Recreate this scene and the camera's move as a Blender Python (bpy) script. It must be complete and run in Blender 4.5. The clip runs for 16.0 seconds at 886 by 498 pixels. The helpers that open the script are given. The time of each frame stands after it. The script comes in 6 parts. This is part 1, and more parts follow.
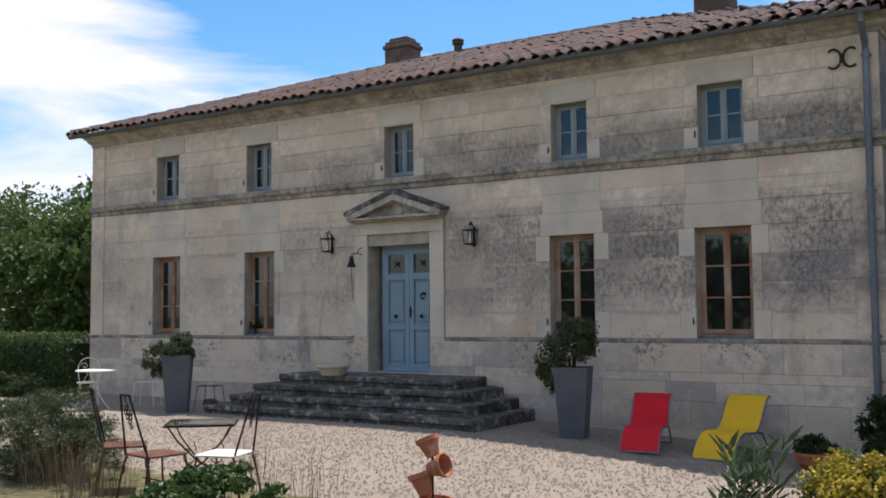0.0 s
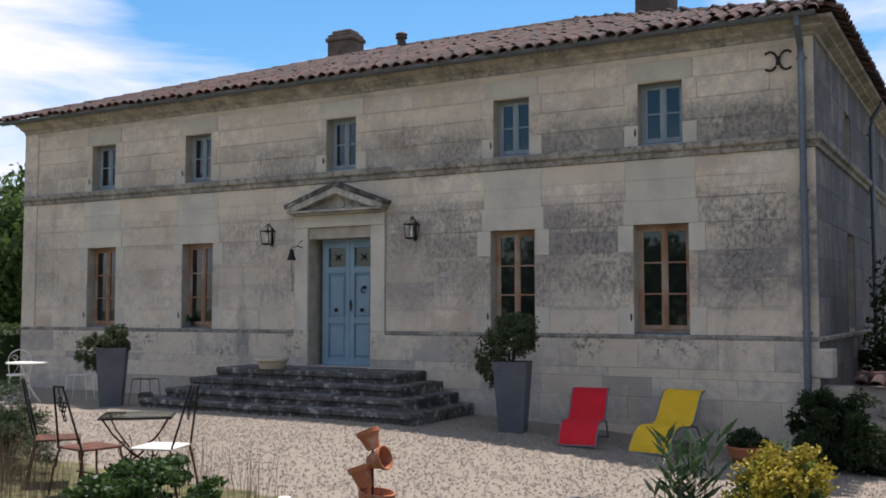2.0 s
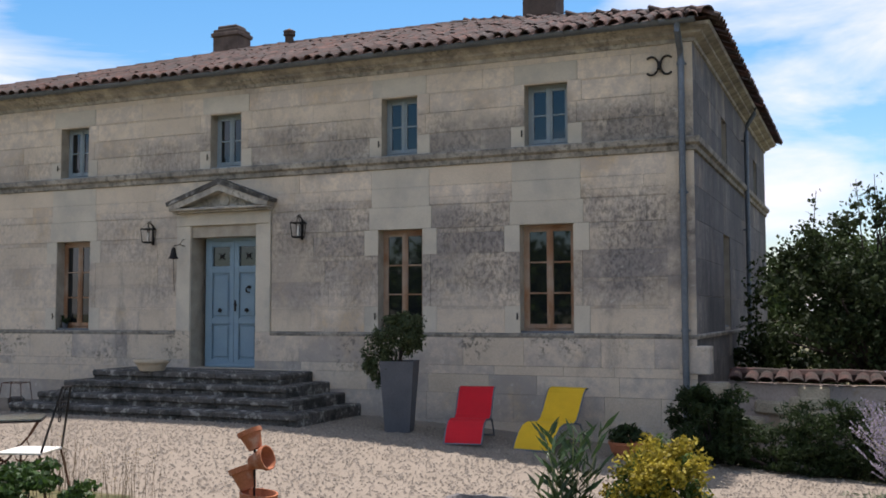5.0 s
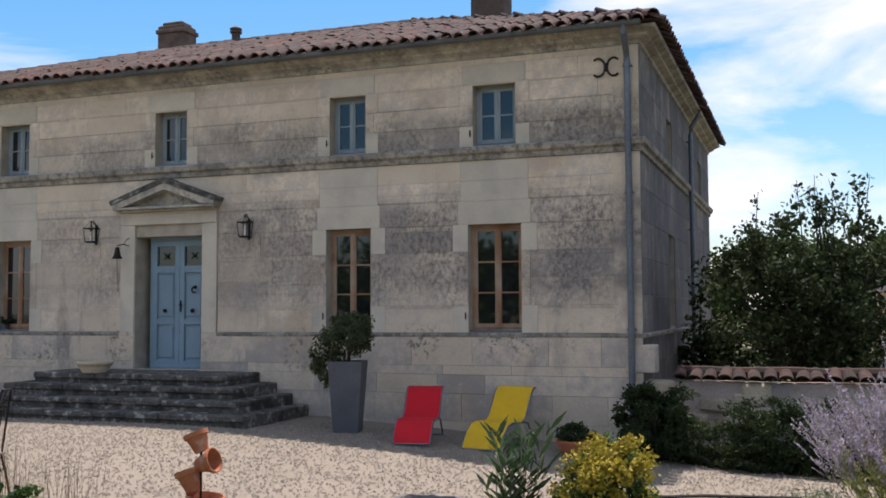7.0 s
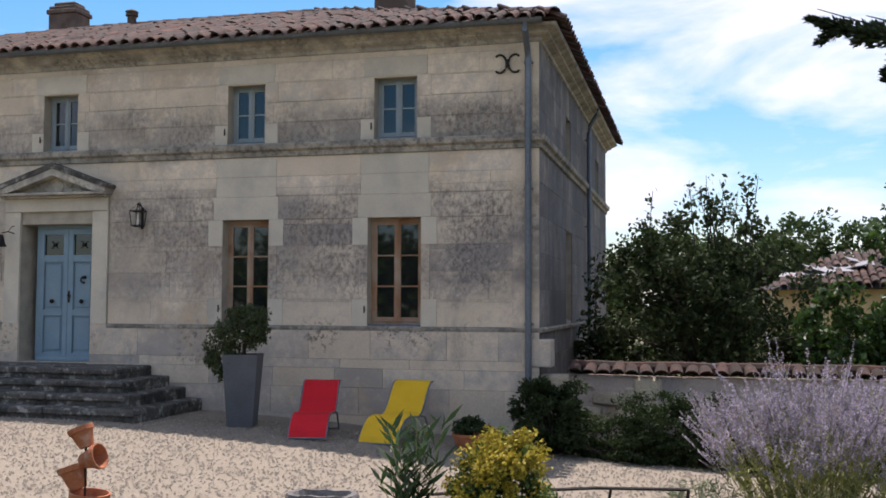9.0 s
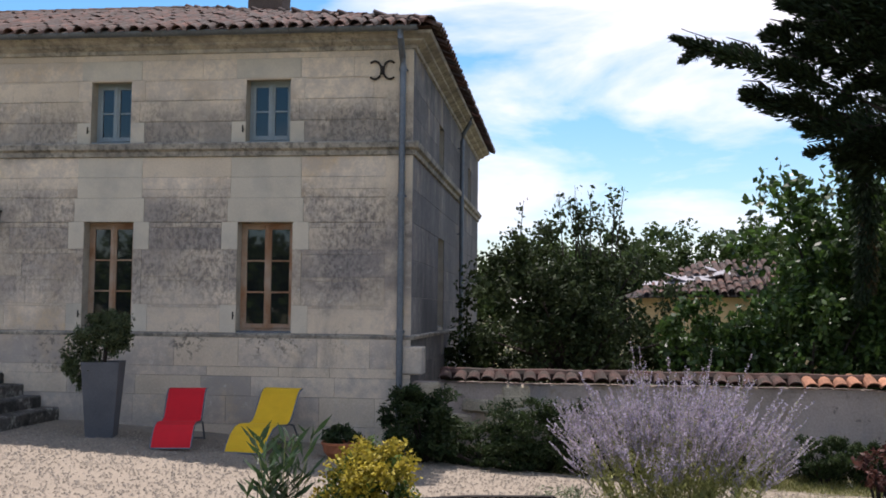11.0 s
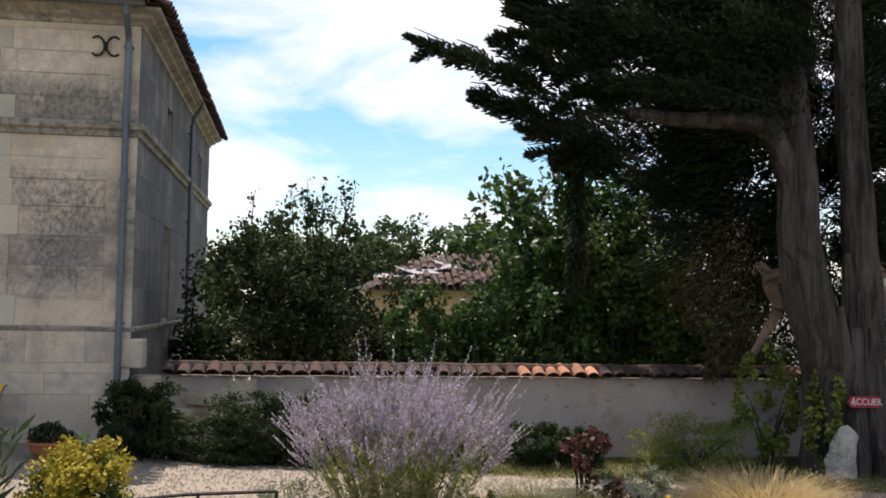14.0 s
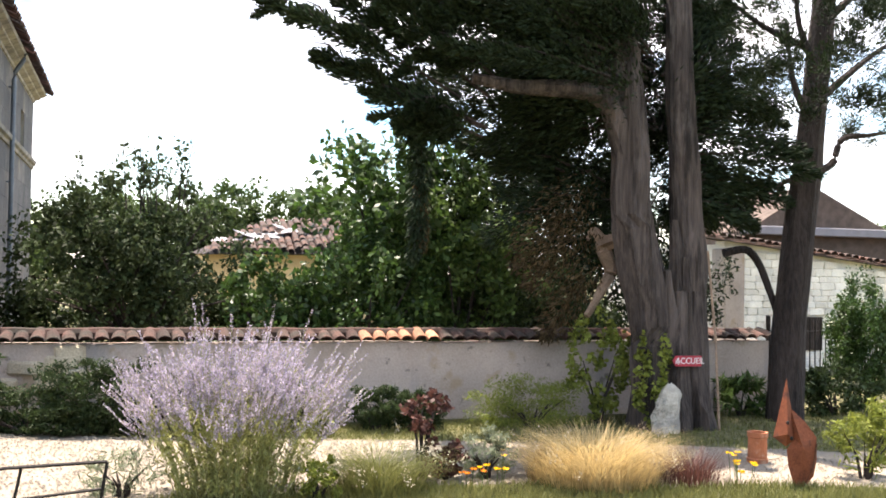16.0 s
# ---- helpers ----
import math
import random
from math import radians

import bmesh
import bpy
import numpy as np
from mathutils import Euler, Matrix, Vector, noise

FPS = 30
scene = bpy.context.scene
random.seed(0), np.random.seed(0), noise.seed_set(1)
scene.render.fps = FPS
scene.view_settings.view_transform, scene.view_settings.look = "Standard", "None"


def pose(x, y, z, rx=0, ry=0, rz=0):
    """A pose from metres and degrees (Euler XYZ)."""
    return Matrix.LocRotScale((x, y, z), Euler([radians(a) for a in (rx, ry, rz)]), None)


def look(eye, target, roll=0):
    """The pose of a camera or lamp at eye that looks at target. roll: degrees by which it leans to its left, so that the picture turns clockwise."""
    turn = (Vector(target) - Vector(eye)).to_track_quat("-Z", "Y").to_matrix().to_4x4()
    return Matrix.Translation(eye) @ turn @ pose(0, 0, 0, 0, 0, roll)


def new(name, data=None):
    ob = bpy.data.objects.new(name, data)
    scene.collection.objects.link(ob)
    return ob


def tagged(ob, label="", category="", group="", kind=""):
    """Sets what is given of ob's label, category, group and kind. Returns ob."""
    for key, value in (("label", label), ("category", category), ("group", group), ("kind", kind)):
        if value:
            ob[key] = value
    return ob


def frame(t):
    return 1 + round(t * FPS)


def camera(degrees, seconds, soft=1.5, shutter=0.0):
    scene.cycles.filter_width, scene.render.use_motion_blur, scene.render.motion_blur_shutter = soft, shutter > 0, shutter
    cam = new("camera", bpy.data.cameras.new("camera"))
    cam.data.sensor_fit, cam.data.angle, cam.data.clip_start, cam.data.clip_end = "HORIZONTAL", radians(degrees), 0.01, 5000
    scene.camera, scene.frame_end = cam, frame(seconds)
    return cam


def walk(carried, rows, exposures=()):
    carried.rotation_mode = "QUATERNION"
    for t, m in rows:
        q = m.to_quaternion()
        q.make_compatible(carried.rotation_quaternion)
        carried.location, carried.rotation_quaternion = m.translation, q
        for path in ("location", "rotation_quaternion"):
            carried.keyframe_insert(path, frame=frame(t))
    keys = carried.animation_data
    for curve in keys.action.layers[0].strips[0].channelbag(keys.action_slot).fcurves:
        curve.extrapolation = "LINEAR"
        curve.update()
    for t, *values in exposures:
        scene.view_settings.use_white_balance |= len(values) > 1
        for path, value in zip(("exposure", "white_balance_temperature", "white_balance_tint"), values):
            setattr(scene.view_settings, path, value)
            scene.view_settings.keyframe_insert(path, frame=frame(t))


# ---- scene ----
cam = camera(48.1, 16.0, soft=1.75)
PATH = [
    (0, (2.232, -14.517, 1.961), (1.15, -12.84, 2.09), -0.5),
    (0.5, (2.22, -14.546, 2.038), (1.149, -12.861, 2.163), -0.6),
    (1, (2.24, -14.505, 1.973), (1.194, -12.805, 2.103), -0.3),
    (1.5, (2.196, -14.566, 1.959), (1.188, -12.843, 2.089), -0.2),
    (2, (2.204, -14.529, 1.935), (1.226, -12.789, 2.055), 0.0),
    (2.5, (2.191, -14.506, 1.888), (1.252, -12.745, 2.017), 0.1),
    (3, (2.197, -14.508, 1.869), (1.288, -12.732, 2.006), 0.2),
    (3.5, (2.206, -14.461, 1.901), (1.338, -12.664, 2.037), 0.1),
    (4, (2.209, -14.449, 1.865), (1.372, -12.638, 2.001), -0.0),
    (6.5, (2.171, -14.432, 1.895), (1.469, -12.563, 2.009), -0.3),
    (7, (2.19, -14.446, 1.886), (1.509, -12.57, 2.01), -0.3),
    (7.5, (2.208, -14.416, 1.859), (1.568, -12.524, 1.973), -0.1),
    (8, (2.192, -14.408, 1.851), (1.604, -12.499, 1.957), -0.1),
    (10.5, (2.218, -14.359, 1.939), (1.901, -12.388, 2.064), 0.7),
    (11, (2.196, -14.351, 1.924), (1.956, -12.369, 2.046), 0.6),
    (11.5, (2.193, -14.334, 1.957), (2.016, -12.346, 2.079), 0.7),
    (12, (2.182, -14.337, 1.96), (2.063, -12.344, 2.078), 0.8),
    (12.5, (2.2, -14.309, 1.954), (2.157, -12.313, 2.062), 0.8),
    (13, (2.234, -14.337, 1.94), (2.275, -12.34, 2.044), 1.1),
    (13.5, (2.253, -14.307, 1.944), (2.382, -12.314, 2.046), 0.8),
    (14, (2.248, -14.297, 1.939), (2.539, -12.321, 2.05), 1.0),
    (14.5, (2.242, -14.248, 1.934), (2.632, -12.288, 2.019), 1.1),
    (15, (2.275, -14.232, 1.92), (2.735, -12.287, 1.99), 0.8),
    (15.5, (2.265, -14.224, 1.91), (2.789, -12.295, 1.97), 0.8),
    (16, (2.265, -14.231, 1.92), (2.867, -12.324, 1.967), 1.0),
]
walk(cam, [(t, look(eye, target, roll)) for t, eye, target, roll in PATH],
     exposures=[(0, 0.68, 6240, 20), (2.5, 0.60, 6180, 20), (7.0, 0.72, 6340, 20), (11.0, 0.78, 6320, 21), (13.0, 0.77, 6380, 20), (14.5, 1.10, 6900, 18), (15.2, 1.68, 6980, 17), (16.0, 2.16, 6950, 18)])

# ---- world, sun ----
SUN = Vector((-0.04, 0.34, 1.0)).normalized()
world = bpy.data.worlds.new("sky")
scene.world = world
world.use_nodes = True
wn, wl = world.node_tree.nodes, world.node_tree.links
sky = wn.new("ShaderNodeTexSky")
sky.sky_type = "NISHITA"
sky.sun_disc = False
sky.sun_elevation = math.asin(SUN.z)
sky.sun_rotation = math.atan2(SUN.x, SUN.y)
tc = wn.new("ShaderNodeTexCoord")
mp = wn.new("ShaderNodeMapping")
mp.inputs["Scale"].default_value = (1.6, 1.6, 7.0)
mp.inputs["Location"].default_value = (0.35, 0.2, 0.1)
cn = wn.new("ShaderNodeTexNoise")
cn.inputs["Scale"].default_value, cn.inputs["Detail"].default_value, cn.inputs["Roughness"].default_value = 1.5, 9, 0.55
cn.inputs["Distortion"].default_value = 0.4
cr = wn.new("ShaderNodeValToRGB")
cr.color_ramp.elements[0].position, cr.color_ramp.elements[1].position = 0.42, 0.61
def cloud_bank(source, azimuth, height, near, far, amount):
    """More or less cloud round one direction of the sky."""
    a, e = radians(azimuth), radians(height)
    dot = wn.new("ShaderNodeVectorMath")
    dot.operation = "DOT_PRODUCT"
    dot.inputs[1].default_value = (math.sin(a) * math.cos(e), math.cos(a) * math.cos(e), math.sin(e))
    wl.new(tc.outputs["Generated"], dot.inputs[0])
    rng_node = wn.new("ShaderNodeMapRange")
    rng_node.interpolation_type = "SMOOTHSTEP"
    rng_node.inputs["From Min"].default_value, rng_node.inputs["From Max"].default_value = math.cos(radians(far)), math.cos(radians(near))
    rng_node.inputs["To Max"].default_value = amount
    wl.new(dot.outputs["Value"], rng_node.inputs["Value"])
    add = wn.new("ShaderNodeMath")
    wl.new(source, add.inputs[0]), wl.new(rng_node.outputs["Result"], add.inputs[1])
    return add.outputs[0]


cmix = wn.new("ShaderNodeMix")
cmix.data_type = "RGBA"
cmix.inputs["B"].default_value = (8.2, 8.3, 8.6, 1)
wl.new(tc.outputs["Generated"], mp.inputs["Vector"])
wl.new(mp.outputs["Vector"], cn.inputs["Vector"])
cover = cloud_bank(cn.outputs["Fac"], -31, 18, 5, 19, -0.15)
cover = cloud_bank(cover, -4, 20, 4, 12, 0.12)
cover = cloud_bank(cover, -62, 16, 6, 16, 0.10)
cover = cloud_bank(cover, 26, 22, 6, 18, 0.10)
wl.new(cover, cr.inputs["Fac"])
wl.new(cr.outputs["Color"], cmix.inputs["Factor"])
deep = wn.new("ShaderNodeHueSaturation")
deep.inputs["Value"].default_value = 1.2
deep.inputs["Saturation"].default_value, deep.inputs["Hue"].default_value = 1.45, 0.487
wl.new(sky.outputs["Color"], deep.inputs["Color"])
wl.new(deep.outputs["Color"], cmix.inputs["A"])
wl.new(cmix.outputs["Result"], wn["Background"].inputs["Color"])
wn["Background"].inputs["Strength"].default_value = 0.082
lamp = bpy.data.lights.new("sun", "SUN")
lamp.energy, lamp.angle, lamp.color = 4.0, radians(0.5), (1.0, 0.95, 0.86)
new("sun", lamp).matrix_world = look(SUN * 60, (0, 0, 0))

# ---- materials ----
def mat(name, base, rough=0.8, metal=0.0, tones=None, scale=6.0, fine=60.0, bump=0.2, dist=0.01, vary=0.15, spec=0.3, grain=1.0):
    """Principled surface with two scales of colour noise in world space and fine relief."""
    m = bpy.data.materials.new(name)
    m.use_nodes = True
    n, l = m.node_tree.nodes, m.node_tree.links
    b = n["Principled BSDF"]
    b.inputs["Roughness"].default_value, b.inputs["Metallic"].default_value = rough, metal
    b.inputs["Specular IOR Level"].default_value = spec
    g = n.new("ShaderNodeNewGeometry")
    a, c = n.new("ShaderNodeTexNoise"), n.new("ShaderNodeTexNoise")
    a.inputs["Scale"].default_value, a.inputs["Detail"].default_value = scale, 6
    c.inputs["Scale"].default_value, c.inputs["Detail"].default_value = fine, 4
    gm = n.new("ShaderNodeMapping")
    gm.inputs["Scale"].default_value = (1, 1, grain)
    l.new(g.outputs["Position"], gm.inputs["Vector"])
    l.new(gm.outputs["Vector"], a.inputs["Vector"]), l.new(gm.outputs["Vector"], c.inputs["Vector"])
    r = n.new("ShaderNodeValToRGB")
    dark, light = tones or ([v * (1 - 2 * vary) for v in base], [min(1, v * (1 + vary)) for v in base])
    r.color_ramp.elements[0].position, r.color_ramp.elements[1].position = 0.3, 0.7
    r.color_ramp.elements[0].color, r.color_ramp.elements[1].color = (*dark, 1), (*light, 1)
    mixv = n.new("ShaderNodeMath")
    mixv.operation = "MULTIPLY_ADD"
    mixv.inputs[1].default_value = 0.45
    off = n.new("ShaderNodeMath")
    off.operation = "MULTIPLY"
    off.inputs[1].default_value = 0.55
    l.new(a.outputs["Fac"], off.inputs[0]), l.new(c.outputs["Fac"], mixv.inputs[0]), l.new(off.outputs[0], mixv.inputs[2])
    l.new(mixv.outputs[0], r.inputs["Fac"]), l.new(r.outputs["Color"], b.inputs["Base Color"])
    if bump:
        bp = n.new("ShaderNodeBump")
        bp.inputs["Strength"].default_value, bp.inputs["Distance"].default_value = bump, dist
        l.new(c.outputs["Fac"], bp.inputs["Height"]), l.new(bp.outputs["Normal"], b.inputs["Normal"])
    m["ramp"] = r.name
    return m


def layer(m, colour, lo, hi, scale, detail=8, rough=0.6, zband=None, amount=1.0, patch=None, stretch=1.0, piece=0.0, east=None):
    """Lays a noise-shaped stain over a material; zband: heights (from, full, full, to) between which it grows."""
    n, l = m.node_tree.nodes, m.node_tree.links
    b = n["Principled BSDF"]
    source = b.inputs["Base Color"].links[0].from_socket
    g = n.new("ShaderNodeNewGeometry")
    mpp = n.new("ShaderNodeMapping")
    mpp.inputs["Scale"].default_value = (1, 1, stretch)
    a = n.new("ShaderNodeTexNoise")
    a.inputs["Scale"].default_value, a.inputs["Detail"].default_value, a.inputs["Roughness"].default_value = scale, detail, rough
    l.new(g.outputs["Position"], mpp.inputs["Vector"]), l.new(mpp.outputs["Vector"], a.inputs["Vector"])
    r = n.new("ShaderNodeMapRange")
    r.inputs["From Min"].default_value, r.inputs["From Max"].default_value, r.inputs["To Max"].default_value = lo, hi, amount
    if piece:   # each stone takes the stain a little more or less than its neighbour
        ob_info = n.new("ShaderNodeObjectInfo")
        shift = n.new("ShaderNodeMath")
        shift.operation = "MULTIPLY_ADD"
        shift.inputs[1].default_value = piece
        l.new(ob_info.outputs["Random"], shift.inputs[0]), l.new(a.outputs["Fac"], shift.inputs[2])
        r.inputs["From Min"].default_value, r.inputs["From Max"].default_value = lo + piece / 2, hi + piece / 2
        l.new(shift.outputs[0], r.inputs["Value"])
    else:
        l.new(a.outputs["Fac"], r.inputs["Value"])
    fac = r.outputs["Result"]
    if patch:
        pn = n.new("ShaderNodeTexNoise")
        pn.inputs["Scale"].default_value, pn.inputs["Detail"].default_value = patch[0], 5
        off = n.new("ShaderNodeVectorMath")
        off.inputs[1].default_value = (patch[3], 0, patch[3])
        l.new(g.outputs["Position"], off.inputs[0]), l.new(off.outputs[0], pn.inputs["Vector"])
        pr = n.new("ShaderNodeMapRange")
        pr.inputs["From Min"].default_value, pr.inputs["From Max"].default_value = patch[1], patch[2]
        l.new(pn.outputs["Fac"], pr.inputs["Value"])
        pm = n.new("ShaderNodeMath")
        pm.operation = "MULTIPLY"
        l.new(fac, pm.inputs[0]), l.new(pr.outputs["Result"], pm.inputs[1])
        fac = pm.outputs[0]
    if zband:
        s = n.new("ShaderNodeSeparateXYZ")
        l.new(g.outputs["Position"], s.inputs[0])
        wob = n.new("ShaderNodeTexNoise")
        wob.inputs["Scale"].default_value = 1.3
        l.new(g.outputs["Position"], wob.inputs["Vector"])
        add = n.new("ShaderNodeMath")
        add.operation = "MULTIPLY_ADD"
        add.inputs[1].default_value = 0.8
        l.new(wob.outputs["Fac"], add.inputs[0]), l.new(s.outputs["Z"], add.inputs[2])
        for x0, x1 in ((zband[0], zband[1]), (zband[3], zband[2])):
            q = n.new("ShaderNodeMapRange")
            q.inputs["From Min"].default_value, q.inputs["From Max"].default_value = x0 + 0.4, x1 + 0.4
            l.new(add.outputs[0], q.inputs["Value"])
            mu = n.new("ShaderNodeMath")
            mu.operation = "MULTIPLY"
            l.new(fac, mu.inputs[0]), l.new(q.outputs["Result"], mu.inputs[1])
            fac = mu.outputs[0]
    if east is not None:   # stain strengthens from this share at x -12 to full at x -2
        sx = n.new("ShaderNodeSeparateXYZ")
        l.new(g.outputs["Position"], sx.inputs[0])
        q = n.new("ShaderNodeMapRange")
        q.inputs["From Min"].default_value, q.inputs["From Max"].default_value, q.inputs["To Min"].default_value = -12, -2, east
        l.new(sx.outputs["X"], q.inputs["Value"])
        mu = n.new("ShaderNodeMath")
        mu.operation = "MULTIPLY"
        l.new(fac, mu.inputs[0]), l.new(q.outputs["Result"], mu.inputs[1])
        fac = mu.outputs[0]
    mx = n.new("ShaderNodeMix")
    mx.data_type = "RGBA"
    mx.inputs["B"].default_value = (*colour, 1)
    l.new(fac, mx.inputs["Factor"]), l.new(source, mx.inputs["A"]), l.new(mx.outputs["Result"], b.inputs["Base Color"])
    return m


def per_piece(m, amount=0.25, island=False):
    """Varies brightness piece by piece."""
    n, l = m.node_tree.nodes, m.node_tree.links
    b = n["Principled BSDF"]
    source = b.inputs["Base Color"].links[0].from_socket
    h = n.new("ShaderNodeHueSaturation")
    r = n.new("ShaderNodeMapRange")
    r.inputs["To Min"].default_value, r.inputs["To Max"].default_value = 1 - amount, 1 + amount
    o = n.new("ShaderNodeNewGeometry" if island else "ShaderNodeObjectInfo")
    l.new(o.outputs["Random Per Island" if island else "Random"], r.inputs["Value"])
    l.new(r.outputs["Result"], h.inputs["Value"]), l.new(source, h.inputs["Color"]), l.new(h.outputs["Color"], b.inputs["Base Color"])
    return m


def leafmat(name, base, amount=0.45, rough=0.6, spec=0.22, glow=0.35):
    """Leaf: varied per leaf, with light passing through."""
    m = mat(name, base, rough, spec=spec, scale=1.5, fine=20, bump=0, vary=0.2)
    per_piece(m, amount, island=True)
    n, l = m.node_tree.nodes, m.node_tree.links
    b = n["Principled BSDF"]
    t = n.new("ShaderNodeBsdfTranslucent")
    mx = n.new("ShaderNodeMixShader")
    mx.inputs["Fac"].default_value = glow
    l.new(b.inputs["Base Color"].links[0].from_socket, t.inputs["Color"])
    l.new(b.outputs[0], mx.inputs[1]), l.new(t.outputs[0], mx.inputs[2]), l.new(mx.outputs[0], n["Material Output"].inputs["Surface"])
    return m


def stained(name, base, vary):
    """Old limestone: warm mottled blocks, grey weathering by courses, pitted black lichen and rain streaks."""
    m = mat(name, base, 0.9, scale=1.2, fine=45, bump=0.35, dist=0.006, vary=vary)
    per_piece(m, 0.17)
    layer(m, (0.46, 0.31, 0.14), 0.57, 0.70, 1.0, amount=0.55, piece=0.26)
    layer(m, (0.40, 0.355, 0.31), 0.44, 0.62, 5.0, detail=9, rough=0.78, amount=0.6, piece=0.22)
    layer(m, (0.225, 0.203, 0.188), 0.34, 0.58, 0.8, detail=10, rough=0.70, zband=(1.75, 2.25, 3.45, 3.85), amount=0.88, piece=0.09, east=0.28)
    layer(m, (0.30, 0.272, 0.245), 0.44, 0.62, 1.2, detail=10, rough=0.72, zband=(-0.6, -0.2, 1.3, 1.7), amount=0.65, piece=0.30)
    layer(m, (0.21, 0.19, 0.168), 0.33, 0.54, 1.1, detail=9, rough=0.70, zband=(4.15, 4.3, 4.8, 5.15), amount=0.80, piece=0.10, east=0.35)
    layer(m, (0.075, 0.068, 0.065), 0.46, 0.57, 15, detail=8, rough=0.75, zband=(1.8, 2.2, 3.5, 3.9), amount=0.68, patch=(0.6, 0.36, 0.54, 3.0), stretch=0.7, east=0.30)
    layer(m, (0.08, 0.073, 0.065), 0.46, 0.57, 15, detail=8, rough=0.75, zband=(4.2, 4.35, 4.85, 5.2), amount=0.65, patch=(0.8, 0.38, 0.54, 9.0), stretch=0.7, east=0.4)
    layer(m, (0.05, 0.05, 0.045), 0.52, 0.60, 14, detail=4, rough=0.7, zband=(0.9, 1.2, 1.5, 1.7), amount=0.7, patch=(0.8, 0.50, 0.58, 5.0))
    layer(m, (0.12, 0.115, 0.11), 0.50, 0.64, 2.2, detail=9, rough=0.75, stretch=0.25, amount=0.5, patch=(0.35, 0.50, 0.62, 14.0))
    layer(m, (0.64, 0.59, 0.50), 0.60, 0.70, 7, detail=6, rough=0.7, amount=0.5)
    return m


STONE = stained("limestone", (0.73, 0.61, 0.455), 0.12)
# gable: grey stains, plus the wall's shade put into a much darker base
GABLESTONE = stained("shaded_stained_gable_limestone", (0.135, 0.127, 0.117), 0.14)
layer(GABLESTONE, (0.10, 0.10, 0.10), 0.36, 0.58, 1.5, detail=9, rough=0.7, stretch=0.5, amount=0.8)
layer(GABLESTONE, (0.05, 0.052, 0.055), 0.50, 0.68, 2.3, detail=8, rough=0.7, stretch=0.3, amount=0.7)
DRESSED = mat("dressed_limestone", (0.58, 0.52, 0.41), 0.88, scale=2.0, fine=50, bump=0.25, dist=0.004, vary=0.09)
layer(DRESSED, (0.30, 0.29, 0.26), 0.48, 0.75, 1.6, amount=0.6)
per_piece(DRESSED, 0.07)
MORTAR = mat("mortar", (0.42, 0.37, 0.29), 0.95, scale=4, fine=80, bump=0.4, vary=0.2)
LEDGE = mat("weathered_ledge_stone", (0.43, 0.385, 0.31), 0.92, scale=3, fine=40, bump=0.5, vary=0.2)
layer(LEDGE, (0.10, 0.097, 0.09), 0.40, 0.62, 1.3, detail=9, rough=0.7, amount=0.7)
layer(LEDGE, (0.05, 0.048, 0.043), 0.48, 0.62, 9, detail=6, rough=0.7, amount=0.6)
CARVED = mat("weathered_carved_stone", (0.50, 0.455, 0.37), 0.9, scale=3, fine=50, bump=0.4, vary=0.15)
layer(CARVED, (0.17, 0.16, 0.15), 0.42, 0.62, 2.6, detail=9, rough=0.68, amount=0.75)
layer(CARVED, (0.05, 0.05, 0.045), 0.50, 0.60, 16, detail=5, rough=0.7, amount=0.55, patch=(1.6, 0.42, 0.58, 2.0))
STEP = mat("mossy_step_stone", (0.13, 0.12, 0.105), 0.92, scale=3, fine=30, bump=0.7, dist=0.02, vary=0.3)
layer(STEP, (0.42, 0.40, 0.35), 0.53, 0.62, 7, detail=6, rough=0.65, amount=0.75)
layer(STEP, (0.025, 0.025, 0.022), 0.48, 0.60, 3, amount=0.8)
ORANGETILE = per_piece(mat("clean_clay_tile", (0.40, 0.19, 0.11), 0.9, scale=5, fine=50, bump=0.4, vary=0.3), 0.3)
RENDERW = mat("old_lime_render", (0.42, 0.345, 0.295), 0.95, scale=1.5, fine=30, bump=0.5, dist=0.015, vary=0.15)
layer(RENDERW, (0.30, 0.22, 0.14), 0.58, 0.66, 1.7, amount=0.7)
layer(RENDERW, (0.20, 0.20, 0.21), 0.56, 0.70, 0.9, amount=0.7, stretch=0.3)
layer(RENDERW, (0.08, 0.07, 0.06), 0.62, 0.68, 5, amount=0.6)
RUBBLE = per_piece(mat("rubble_stone", (0.42, 0.35, 0.25), 0.95, scale=3, fine=40, bump=0.6, dist=0.02, vary=0.25), 0.3)
WHITESTONE = per_piece(mat("pale_rubble_stone", (0.78, 0.74, 0.66), 0.95, scale=2, fine=30, bump=0.6, dist=0.02, vary=0.15), 0.18)
TILE = per_piece(mat("canal_tile", (0.09, 0.043, 0.03), 0.9, scale=5, fine=50, bump=0.4, vary=0.3), 0.45)
layer(TILE, (0.06, 0.05, 0.042), 0.40, 0.60, 3.5, amount=0.85)
layer(TILE, (0.30, 0.26, 0.21), 0.62, 0.70, 9, amount=0.5)
TILES = per_piece(mat("canal_tile_mass", (0.09, 0.043, 0.03), 0.9, scale=5, fine=50, bump=0.4, vary=0.35), 0.6, island=True)
layer(TILES, (0.06, 0.05, 0.042), 0.40, 0.60, 3.5, amount=0.85)
layer(TILES, (0.20, 0.15, 0.115), 0.62, 0.70, 9, amount=0.35)
# coping: moss layer over a base darkened to hold the trees' shade
COPING = per_piece(mat("mossy_shaded_coping_tile", (0.07, 0.037, 0.029), 0.95, scale=5, fine=50, bump=0.4, vary=0.35), 0.4)
layer(COPING, (0.03, 0.028, 0.022), 0.42, 0.60, 4.0, amount=0.8)
